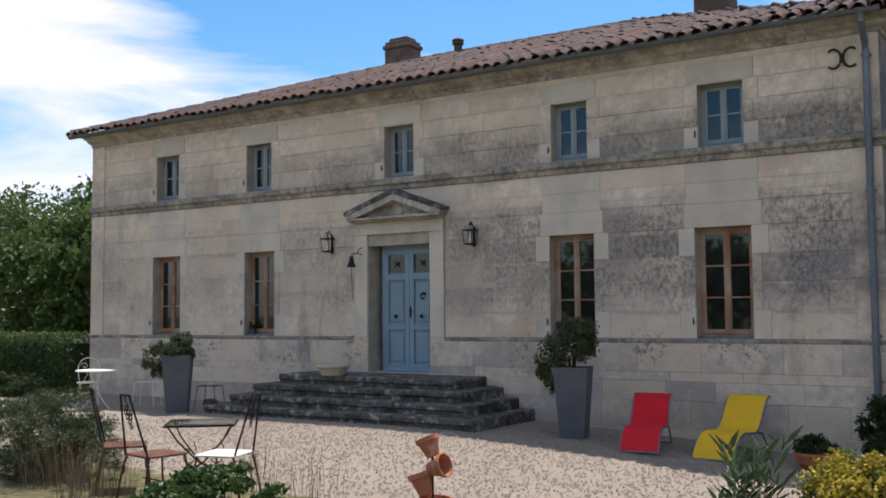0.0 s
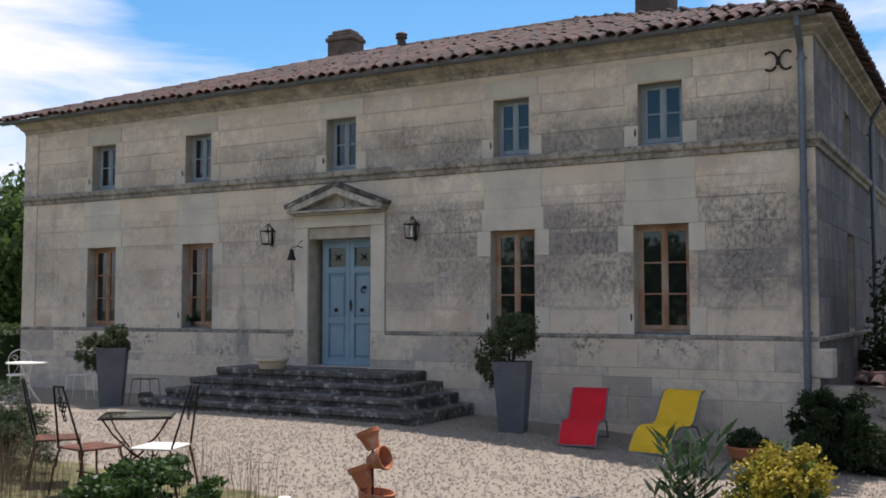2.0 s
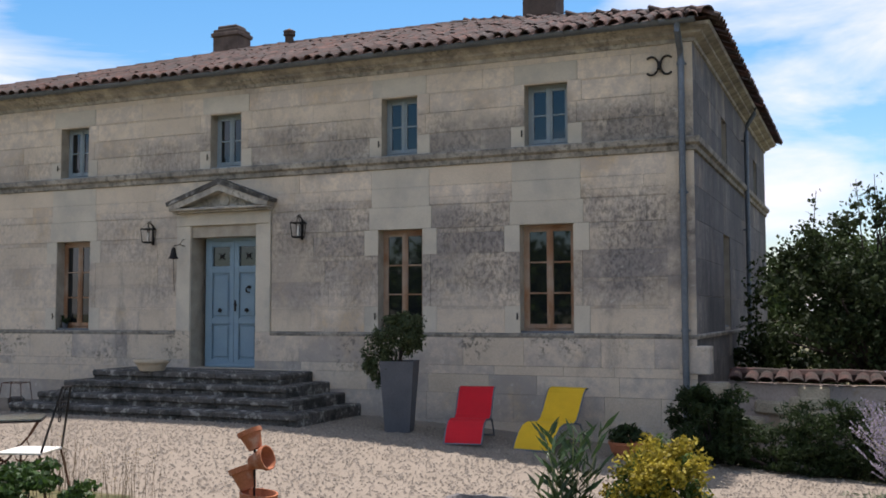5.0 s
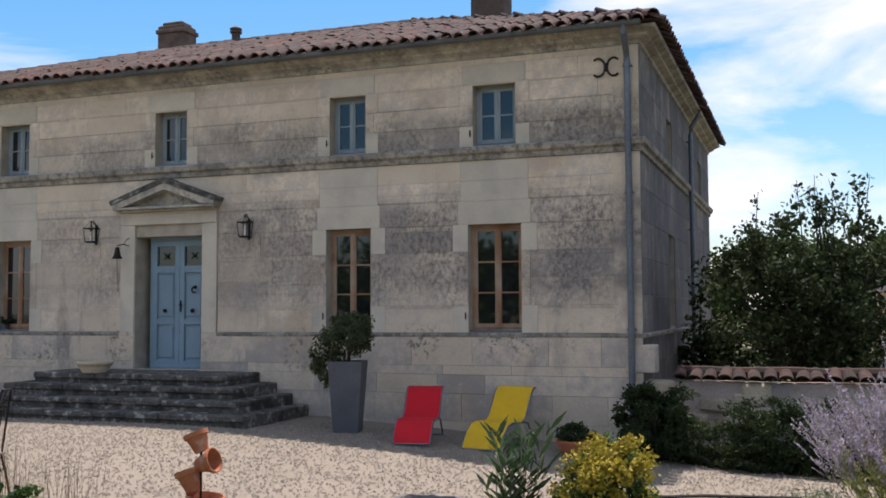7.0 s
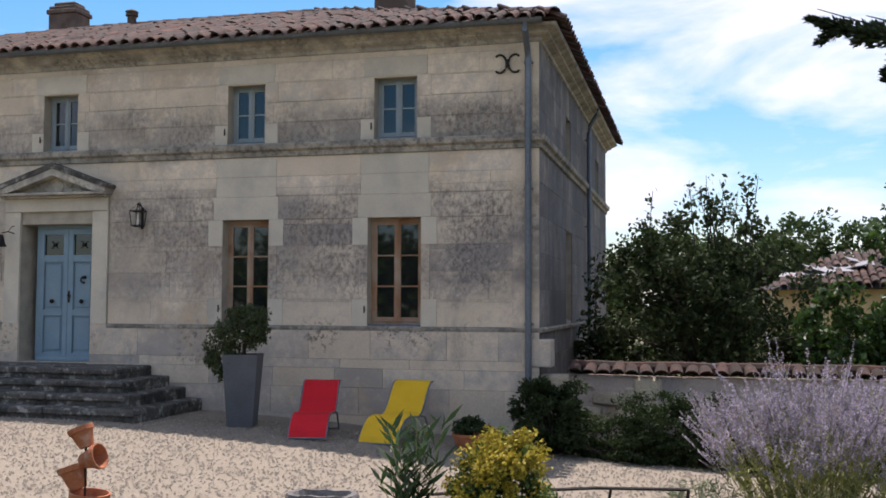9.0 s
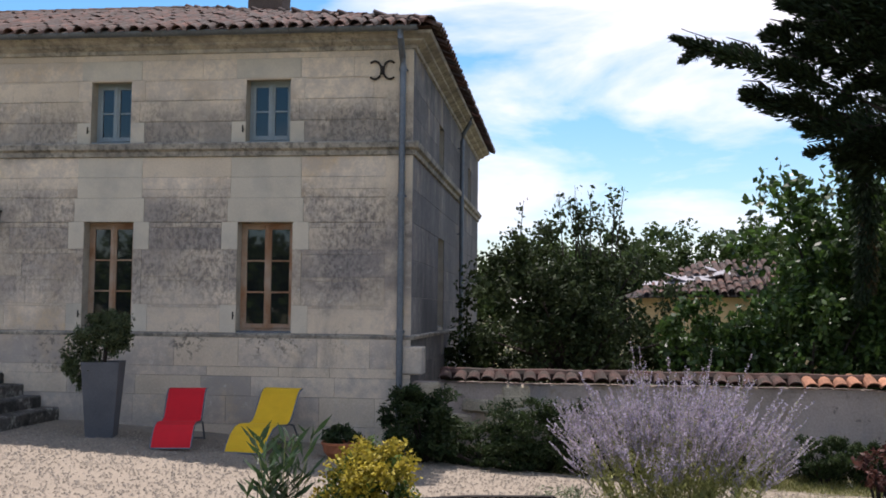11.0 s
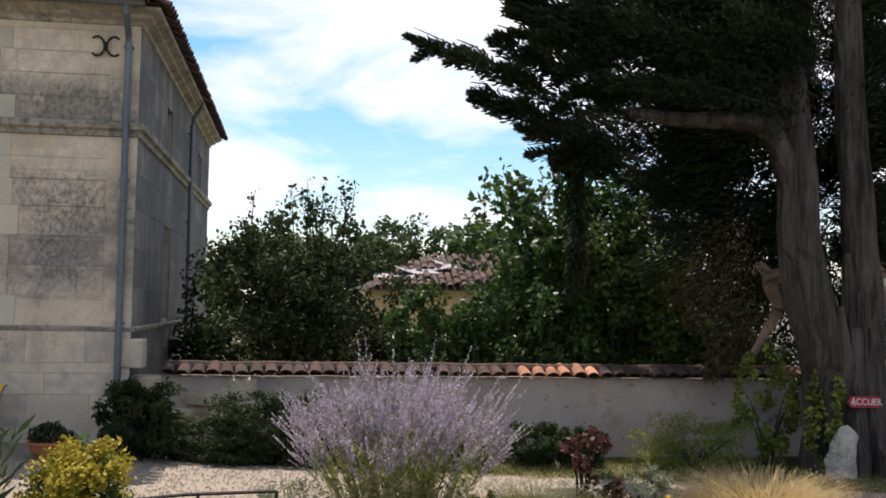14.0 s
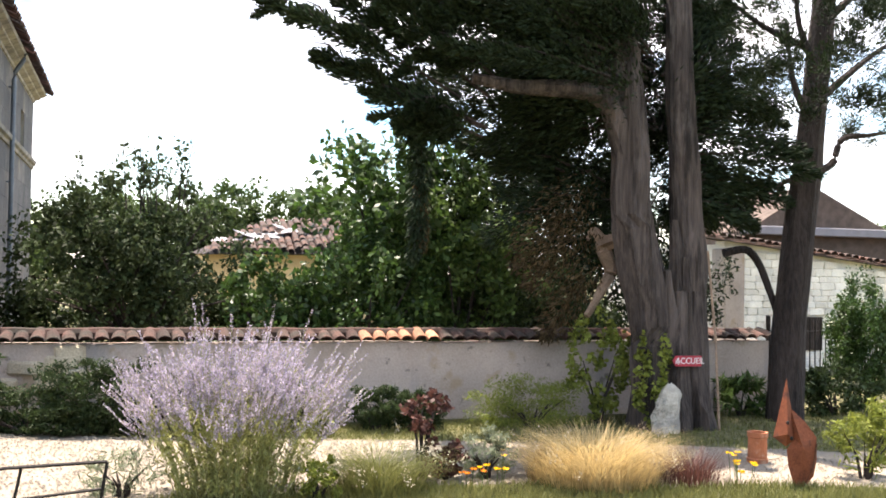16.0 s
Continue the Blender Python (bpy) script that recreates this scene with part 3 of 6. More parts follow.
def build_walls():
    w = Shape()
    for a, b, c, d in strips(HX0 + 0.02, HX1 - 0.02, -0.3, EAVE, OPEN):
        w.box(a, b, 0.012, 0.45, c, d)
    front = tagged(part("wall_front", w, MORTAR), "weathered pale limestone facade with grey lichen stains", "wall", kind="structure")
    w = Shape()
    for a, b, c, d in strips(0.45, HY1, -0.5, EAVE, SIDE_OPEN):
        w.box(-0.45, -0.012, a, b, c, d)
    side = tagged(part("wall_side", w, MORTAR), "shaded limestone gable wall with plain openings", "wall", kind="structure")
    w = Shape().box(HX0, HX0 + 0.45, 0.45, HY1, -0.3, EAVE).box(HX0 + 0.45, -0.45, HY1 - 0.45, HY1, -0.3, EAVE)
    tagged(part("wall_back", w, STONE), "plain limestone rear walls", "wall", kind="structure")
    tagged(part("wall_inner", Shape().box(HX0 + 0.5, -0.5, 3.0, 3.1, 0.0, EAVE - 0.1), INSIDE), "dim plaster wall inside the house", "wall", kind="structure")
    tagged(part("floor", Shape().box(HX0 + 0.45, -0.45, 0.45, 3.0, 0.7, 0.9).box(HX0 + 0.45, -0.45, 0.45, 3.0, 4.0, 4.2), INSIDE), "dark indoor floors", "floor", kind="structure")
    return front, side


WALL_FRONT, WALL_SIDE = build_walls()


def moulding(name, profile, x0, x1, material, parent, corner=True):
    """A run of (out, z) profile along the facade and round the corner along the side wall."""
    v, f, k = [], [], len(profile)
    for o, z in profile:
        v.append((x0, -o, z))
    for o, z in profile:
        v.append((x1 + (o if corner else 0), -o, z))
    for o, z in profile:
        v.append((x1 + o, HY1, z))
    for s in (0, k) if corner else (0,):
        f += [(s + i, s + i + 1, s + k + i + 1, s + k + i) for i in range(k - 1)]
    f.append(tuple(range(k)))
    s = Shape().add(v, f)
    return part(name, s, material, parent)


moulding("string_course", [(0.0, 4.19), (0.035, 4.20), (0.04, 4.27), (0.09, 4.30), (0.10, 4.375), (0.085, 4.395), (0.0, 4.40)], HX0 - 0.03, 0.0, LEDGE, WALL_FRONT)
moulding("cornice", [(0.0, 5.77), (0.03, 5.78), (0.04, 5.83), (0.15, 5.87), (0.16, 5.90), (0.27, 5.94), (0.29, 5.985), (0.0, 5.99)], HX0 - 0.03, 0.0, CARVED, WALL_FRONT)
CAP = [(0.0, 1.475), (0.036, 1.48), (0.044, 1.525), (0.034, 1.54), (0.0, 1.548)]
moulding("plinth_cap", CAP, HX0 - 0.03, -9.07, LEDGE, WALL_FRONT, False)
moulding("plinth_cap", CAP, -7.1, 0.0, LEDGE, WALL_FRONT)


def window(name, x0, x1, z0, z1, wood, rows, label, m=None, opened=False):
    """A casement window set back in its opening."""
    top = thing(name, label, "window", m or pose((x0 + x1) / 2, 0.20, z0), kind="structure")
    w, h, t = (x1 - x0) / 2, z1 - z0, 0.045
    fr = Shape().box(-w, -w + t, 0, 0.09, 0.0, h, 0.004).box(w - t, w, 0, 0.09, 0.0, h, 0.004).box(-w + t, w - t, 0, 0.09, h - t, h, 0.004).box(-w + t, w - t, 0, 0.09, 0, t + 0.02, 0.004)
    part("window_frame", fr, wood, top)
    part("window_sill", Shape().box(-w, w, -0.16, 0.0, -0.004, 0.03, 0.006), wood if rows == 2 else ZINC, top)
    for s in (-1, 1):
        a, b = (-w + t, -0.004) if s < 0 else (0.004, w - t)
        st = 0.048
        sash = Shape().box(a, a + st, -0.012, 0.04, t + 0.02, h - t, 0.006).box(b - st, b, -0.012, 0.04, t + 0.02, h - t, 0.006)
        sash.box(a + st, b - st, -0.012, 0.04, t + 0.02, t + 0.09, 0.006).box(a + st, b - st, -0.012, 0.04, h - t - 0.055, h - t, 0.006)
        lo, hi = t + 0.09, h - t - 0.055
        for i in range(1, rows):
            zc = lo + (hi - lo) * i / rows
            sash.box(a + st, b - st, -0.006, 0.03, zc - 0.012, zc + 0.012, 0.003)
        so = part("sash", sash, wood, top)
        for i in range(rows):
            za, zb = lo + (hi - lo) * i / rows, lo + (hi - lo) * (i + 1) / rows
            part("pane", Shape().box(a + st, b - st, 0.012, 0.018, za, zb), GLASS, so)
    part("meeting_strip", Shape().box(-0.022, 0.022, -0.024, -0.012, t + 0.02, h - t, 0.004), wood, top)
    return top


for i, (a, b) in enumerate(LOWER):
    window("window_%d" % (i + 1), a, b, *ZL, WOOD, 3, "tall brown wooden casement window with six panes")
for i, (a, b) in enumerate(UPPER):
    window("window_%d" % (i + 5), a, b, *ZU, GREYBLUE, 2, "small grey-blue casement window with four panes")
for i, (a, b, c, d) in enumerate(SIDE_OPEN):
    window("window_%d" % (i + 10), a, b, c, d, GREYBLUE, 2 if i < 2 else 3, "narrow grey-blue window in the gable wall", pose(-0.2, (a + b) / 2, c, 0, 0, 90))
for x, z in [(a - 0.03, ZL[0] + 0.25) for a, b in LOWER] + [(a - 0.03, ZU[0] + 0.2) for a, b in UPPER]:
    hook = thing("shutter_hook", "small black iron shutter catch on the jamb", "hook", pose(x, 0, z), group="shutter catches")
    part("pin", Shape().tube([(0, 0.02, 0), (0, -0.05, 0)], 0.008, 6), IRON, hook)
    part("tongue", Shape().box(-0.011, 0.011, -0.06, -0.045, -0.05, 0.06, 0.004), IRON, hook)


def front_door():
    w, h = (DOOR[1] - DOOR[0]) / 2, ZD[1] - ZD[0]
    top = thing("door_1", "blue-grey panelled double door with small top lights", "door", pose((DOOR[0] + DOOR[1]) / 2 + 0.06, 0.26, ZD[0]), kind="structure")
    w -= 0.06
    part("door_frame", Shape().box(-w, -w + 0.06, 0, 0.08, 0, h, 0.004).box(w - 0.06, w, 0, 0.08, 0, h, 0.004).box(-w + 0.06, w - 0.06, 0, 0.08, h - 0.06, h, 0.004), BLUE, top)
    for s in (-1, 1):
        a, b = (-w + 0.06, -0.003) if s < 0 else (0.003, w - 0.06)
        leaf = Shape()
        rails = [(0.0, 0.14), (0.76, 0.86), (1.66, 1.78), (h - 0.16, h - 0.06)]
        leaf.box(a, a + 0.09, -0.02, 0.05, 0, h - 0.06, 0.004).box(b - 0.09, b, -0.02, 0.05, 0, h - 0.06, 0.004)
        for r0, r1 in rails:
            leaf.box(a + 0.09, b - 0.09, -0.02, 0.05, r0, r1, 0.004)
        lo = part("door_leaf", leaf, BLUE, top)
        for p0, p1 in ((0.14, 0.76), (0.86, 1.66)):
            part("panel", Shape().box(a + 0.09, b - 0.09, 0.012, 0.035, p0, p1).box(a + 0.13, b - 0.13, -0.006, 0.012, p0 + 0.04, p1 - 0.04, 0.012), BLUE, lo)
            for q in ((a + 0.09, a + 0.105, p0, p1), (b - 0.105, b - 0.09, p0, p1)):
                part("bead", Shape().box(q[0], q[1], -0.03, 0.01, q[2], q[3], 0.005), BLUE, lo)
        part("pane", Shape().box(a + 0.09, b - 0.09, 0.02, 0.026, 1.78, h - 0.16), GLASS, lo)
        c, zc = (a + b) / 2, (1.78 + h - 0.16) / 2
        gr = Shape()
        for q in (45, 135, 225, 315):
            gr.tube([(c, 0, zc), (c + 0.085 * math.cos(radians(q)), 0, zc + 0.085 * math.sin(radians(q)))], 0.006, 5)
        gr.lathe([(0.0, -0.012), (0.03, -0.008), (0.03, 0.008), (0.0, 0.012)], 10, Matrix.Translation((c, 0, zc)) @ Matrix.Rotation(radians(90), 4, "X"))
        part("grille", gr, IRON, lo)
        part("knob", Shape().lathe([(0.0, -0.06), (0.03, -0.055), (0.038, -0.035), (0.03, -0.015), (0.012, 0.0), (0.03, 0.02)], 14, Matrix.Translation((c, -0.01, 1.0)) @ Matrix.Rotation(radians(-90), 4, "X")), IRON, lo, "black round door knob")
    part("handle", Shape().box(0.015, 0.05, -0.035, -0.02, 0.98, 1.18, 0.005).tube([(0.032, -0.03, 1.1), (0.032, -0.07, 1.1), (0.10, -0.07, 1.09)], 0.011, 6), IRON, top, "black iron lever handle")
    part("knocker", Shape().tube(arc(0.32, 1.36, 0.05, 60, 300, 10, -0.05), 0.013, 6).box(0.30, 0.35, -0.05, -0.01, 1.38, 1.43, 0.006), IRON, top, "black iron door knocker")
    part("weather_bar", Shape().box(-w + 0.06, w - 0.06, -0.06, -0.02, 0.0, 0.07, 0.012), BLUE, top)


front_door()


def pediment():
    """Door surround: flat pilasters, frieze and a small triangular pediment."""
    cx, z0 = -8.03, 3.62
    top = thing("door_pediment", "carved limestone pediment with mossy top over the door", "pediment", pose(cx, 0, 0))
    for a, b in ((-1.03, -0.74), (0.63, 0.92)):
        part("pilaster", Shape().box(a, b, -0.035, 0.01, 1.54, 3.40, 0.006), DRESSED, top)
    part("frieze", Shape().box(-1.03, 0.92, -0.05, 0.01, 3.40, z0, 0.006), DRESSED, top)
    part("bed_moulding", Shape().box(-1.04, 0.95, -0.16, 0.01, z0, z0 + 0.035, 0.008).box(-1.06, 0.97, -0.24, 0.01, z0 + 0.035, z0 + 0.08, 0.01), CARVED, top)
    part("tympanum", Shape().prism([(-0.95, z0 + 0.08), (0.9, z0 + 0.08), (0, z0 + 0.38)], -0.05, 0.01), CARVED, top)
    for s in (-1, 1):
        L = 1.06 if s < 0 else 0.99
        part("raking_cornice", Shape().prism([(s * L, z0 + 0.08), (s * L, z0 + 0.13), (0, z0 + 0.47), (0, z0 + 0.36), (s * (L - 0.2), z0 + 0.08)], -0.25, 0.01), CARVED, top)
        part("moss_cap", Shape().prism([(s * (L + 0.03), z0 + 0.125), (s * (L + 0.05), z0 + 0.19), (0, z0 + 0.565), (0, z0 + 0.472)], -0.27, 0.0), STEP, top, "dark moss on the sloping top")
    part("boss", Shape().lathe([(0.0, -0.03), (0.09, -0.02), (0.12, 0.02)], 14, Matrix.Translation((0, -0.05, z0 + 0.19)) @ Matrix.Rotation(radians(-90), 4, "X")), CARVED, top)


pediment()


def steps():
    """Four worn steps on three sides of the door landing."""
    cx = -8.12
    top = thing("entrance_steps", "worn dark mossy stone entrance steps", "steps", pose(cx, 0, 0))
    rng = random.Random(5)
    levels = [(0.90, 1.10, 1.86), (0.74, 1.40, 2.18), (0.57, 1.72, 2.47), (0.40, 2.05, 2.76)]
    for i, (z, out, half) in enumerate(levels):
        n = 3 if i == 0 else 4
        cuts = [-half] + sorted(-half + 2 * half * (k + rng.uniform(-0.12, 0.12)) / n for k in range(1, n)) + [half]
        for a, b in zip(cuts, cuts[1:]):
            dy, dz = rng.uniform(-0.02, 0.02), rng.uniform(-0.012, 0.004)
            part("step_block", Shape().box(a + 0.004, b - 0.004, -out + dy, 0.0 if i == 0 else -out + 0.5, z - 0.10, z + dz, 0.022), STEP, top)
            part("riser", Shape().box(a + 0.004, b - 0.004, -out + 0.05 + dy, -0.02, z - 0.22 if i < 3 else -0.1, z - 0.09, 0.01), STEP, top)
        if i:
            for s in (-1, 1):
                a, b = sorted((s * half, s * (half - 0.45)))
                part("side_block", Shape().box(a, b, -out + 0.47, 0.0, z - 0.17, z - 0.004, 0.02), STEP, top)


steps()


def roof():
    top = thing("roof", "low hipped roof of mottled old clay canal tiles", "roof")
    y0, x0, x1, ov = -0.36, HX0 - 0.33, 0.28, 0.36
    zr, yr = 8.17, 5.6
    z0 = 6.02
    run = yr - y0
    k = (zr - z0) / run
    a, b, c, d = (x0, y0, z0), (x1, y0, z0), (x1, HY1 + ov, z0), (x0, HY1 + ov, z0)
    e, f = (x0 + run, yr, zr), (x1 - run, yr, zr)
    part("roof_slopes", Shape().add([a, b, c, d, e, f], [(0, 1, 5, 4), (1, 2, 5), (2, 3, 4, 5), (3, 0, 4), (0, 3, 2, 1)]), TILES, top)
    # one cover tile: a tapered half pipe, wide end down the slope
    n, L = 7, 0.44
    def tile_mesh():
        vs, fs = [], []
        for s, r in ((0, 0.090), (1, 0.070)):
            for t in (0, 1):
                for j in range(n):
                    w = math.pi * j / (n - 1)
                    rr = r - 0.014 * t
                    vs.append((rr * math.cos(w), s * L, rr * math.sin(w) - 0.012))
        for j in range(n - 1):
            fs += [(j, j + 1, 2 * n + j + 1, 2 * n + j), (j, n + j, n + j + 1, j + 1), (n + j + 1, n + j, 3 * n + j, 3 * n + j + 1)]
        return vs, fs
    vs, fs = tile_mesh()
    one = Shape().add(vs, fs)
    one.smooth = False
    me = one.mesh("tile", TILE)
    rng = random.Random(3)
    mass = Shape()
    tilt = math.degrees(math.atan(k))
    pitch = 0.222
    def lay(u, w, side):
        """A tile u along the eave and w up the slope."""
        j = rng.uniform(-0.018, 0.018)
        turn = rng.uniform(-4, 4)
        if side:
            return pose(x1 - w, u, z0 + w * k + 0.045 + j, tilt + 3, 0, 90 + turn)
        return pose(u + j, y0 + w, z0 + w * k + 0.045 + j, tilt + 3, 0, turn)
    cols = int((x1 - x0) / pitch)
    for i in range(cols):
        u = x0 + (i + 0.5) * pitch
        reach = min(u - x0, x1 - u, run)
        rows = int(reach / 0.36)
        for r in range(-1, rows):
            m = lay(u, r * 0.36 + 0.22 + rng.uniform(-0.025, 0.025), False)
            if r < 0 or (r < 1 and u > -13):
                part("tile", me, TILE, top, m=m)
            else:
                mass.add(vs, fs, m)
    for i in range(int((HY1 + ov - y0) / pitch)):
        u = y0 + (i + 0.5) * pitch
        reach = min(u - y0, HY1 + ov - u, run)
        for r in range(-1, int(reach / 0.36)):
            m = lay(u, r * 0.36 + 0.22, True)
            if r < 0:
                part("tile", me, TILE, top, m=m)
            else:
                mass.add(vs, fs, m)
    # hip and ridge tiles
    def run_tiles(p, q, count):
        p, q = Vector(p), Vector(q)
        dvec = q - p
        for i in range(count):
            c = p + dvec * (i / count)
            m = Matrix.Translation(c + Vector((0, 0, 0.05))) @ dvec.to_track_quat("Y", "Z").to_matrix().to_4x4() @ Matrix.Scale(1.35, 4)
            mass.add(vs, fs, m)
    run_tiles(b, f, 20), run_tiles(a, e, 20), run_tiles(e, f, 14)
    tagged(part("tile_rows", mass, TILES, top), kind="stuff")
    g = Shape()
    prof = [(0.07 * math.cos(radians(t)), 0.07 * math.sin(radians(t))) for t in range(180, 361, 20)]
    prof += [(0.062 * math.cos(radians(t)), 0.062 * math.sin(radians(t))) for t in range(360, 179, -20)]
    g.prism([(p, q) for p, q in prof], 0, x1 - x0 - 0.16, Matrix.Translation((x0 - 0.02, -0.375, 6.02)) @ Matrix.Rotation(radians(-90), 4, "Z"))
    gut = thing("gutter", "grey zinc half-round gutter below the front eave", "gutter")
    part("trough", g, ZINC, gut)
    for i in range(24):
        part("bracket", Shape().tube([(x0 + 0.4 + i * 0.7, -0.375 + 0.075 * math.cos(radians(t)), 6.02 + 0.075 * math.sin(radians(t))) for t in range(180, 361, 30)], 0.008, 4), ZINC, gut)
    pipe = thing("downpipe", "grey zinc downpipe with clamps on the facade corner", "downpipe")
    px = -0.15
    part("pipe", Shape().tube([(px, -0.375, 5.97), (px, -0.37, 5.86), (px, -0.14, 5.62), (px, -0.10, 5.5), (px, -0.10, 0.0)], 0.048, 12), ZINC, pipe)
    for z in (5.45, 3.58, 1.6, 0.45):
        part("clamp", Shape().tube([(px, -0.10, z - 0.025), (px, -0.10, z + 0.025)], 0.058, 12).box(px - 0.07, px + 0.07, -0.06, 0.0, z - 0.012, z + 0.012, 0.003), ZINC, pipe)

    side = thing("downpipe", "slim grey zinc downpipe on the gable wall", "downpipe")
    part("pipe", Shape().tube([(0.28, 6.2, 5.96), (0.26, 6.2, 5.84), (0.11, 6.2, 5.60), (0.09, 6.2, 5.45), (0.09, 6.2, 0.0)], 0.045, 10), ZINC, side)
    for z in (5.3, 3.5, 1.7):
        part("clamp", Shape().tube([(0.09, 6.2, z - 0.025), (0.09, 6.2, z + 0.025)], 0.055, 10).box(0.0, 0.05, 6.14, 6.26, z - 0.012, z + 0.012, 0.003), ZINC, side)


roof()


def chimney(x, y, w, d, z0, z1, label, cap=True):
    top = thing("chimney", label, "chimney", pose(x, y, z0))
    h = z1 - z0
    part("shaft", Shape().box(-w / 2, w / 2, -d / 2, d / 2, 0, h - 0.2, 0.01), BRICK, top)
    part("cornice", Shape().box(-w / 2 - 0.04, w / 2 + 0.04, -d / 2 - 0.04, d / 2 + 0.04, h - 0.24, h - 0.14, 0.012), BRICK, top)
    part("cap", Shape().box(-w / 2, w / 2, -d / 2, d / 2, h - 0.15, h - 0.05, 0.02).box(-w / 2 + 0.08, w / 2 - 0.08, -d / 2 + 0.06, d / 2 - 0.06, h - 0.06, h + 0.05, 0.03), BRICK, top)


chimney(-11.9, 5.6, 0.72, 0.55, 7.8, 8.80, "weathered brown brick chimney on the ridge")
chimney(-3.83, 5.2, 0.72, 0.6, 7.6, 9.25, "tall dark brick chimney near the hip")
flue = thing("chimney_pot", "small terracotta flue pot on the ridge", "chimney pot", pose(-10.2, 5.5, 8.2))
part("pot", Shape().lathe([(0.10, -0.2), (0.10, 0.2), (0.14, 0.22), (0.14, 0.27), (0.07, 0.28), (0.07, 0.1)], 14), BRICK, flue)
part("hood", Shape().lathe([(0.0, 0.40), (0.13, 0.34), (0.15, 0.32), (0.12, 0.28)], 14), BRICK, flue)


def wall_lantern(x, z):
    top = thing("wall_lantern", "black iron wall lantern with glass sides", "lantern", pose(x, -0.15, z) @ Matrix.Scale(0.86, 4), group="door lanterns")
    cage = Shape()
    for sx in (-1, 1):
        for sy in (-1, 1):
            cage.tube([(0.085 * sx, 0.085 * sy, 0), (0.11 * sx, 0.11 * sy, 0.27), (0, 0, 0.42)], 0.009, 5)
    for zz, r in ((0.0, 0.095), (0.27, 0.12)):
        cage.box(-r, r, -r, -r + 0.014, zz - 0.008, zz + 0.012).box(-r, r, r - 0.014, r, zz - 0.008, zz + 0.012).box(-r, -r + 0.014, -r + 0.014, r - 0.014, zz - 0.008, zz + 0.012).box(r - 0.014, r, -r + 0.014, r - 0.014, zz - 0.008, zz + 0.012)
    part("cage", cage, IRON, top)
    part("bottom_plate", Shape().box(-0.08, 0.08, -0.08, 0.08, -0.02, -0.01, 0.003), IRON, top)
    part("bracket", Shape().box(-0.02, 0.02, 0.13, 0.17, -0.05, 0.36, 0.005).tube([(0, 0.15, 0.33), (0, 0.06, 0.44), (0, 0, 0.42)], 0.009, 5), IRON, top)
    part("candle", Shape().lathe([(0.0, 0.0), (0.025, 0.0), (0.025, 0.13), (0.012, 0.15), (0.02, 0.19), (0, 0.22)], 10), WHITEPAINT, top, "pale candle bulb")


wall_lantern(-9.60, 3.13)
wall_lantern(-6.49, 3.13)

bell = thing("door_bell", "dark iron bell on a scrolled wall bracket", "bell", pose(-8.95, 0, 2.8))
part("bracket", Shape().box(0.06, 0.085, -0.02, 0.0, 0.06, 0.42, 0.004).tube([(0.07, -0.02, 0.24), (0.03, -0.14, 0.27), (-0.02, -0.24, 0.24)], 0.009, 6).tube([(0.07, -0.02, 0.38), (0.06, -0.10, 0.35), (0.03, -0.14, 0.27)], 0.007, 5), IRON, bell)
part("bell_body", Shape().lathe([(0.0, 0.20), (0.03, 0.19), (0.045, 0.12), (0.06, 0.05), (0.09, 0.0), (0.085, -0.005), (0.0, 0.05)], 16, Matrix.Translation((-0.02, -0.24, 0.02))), IRON, bell)
part("chain", Shape().tube([(-0.02, -0.24, 0.03), (-0.02, -0.23, -0.3), (-0.02, -0.2, -0.55)], 0.005, 4), IRON, bell)

tie = thing("wall_anchor", "black iron double-C wall tie plate", "wall anchor", pose(-0.47, -0.035, 5.46))
for s in (-1, 1):
    part("scroll", Shape().tube([(s * (0.115 + 0.10 * math.cos(radians(q))), 0, 0.135 * math.sin(radians(q))) for q in range(50, 311, 13)], 0.016, 6), IRON, tie)
part("key", Shape().box(-0.02, 0.02, -0.025, 0.03, -0.06, 0.06, 0.004), IRON, tie)

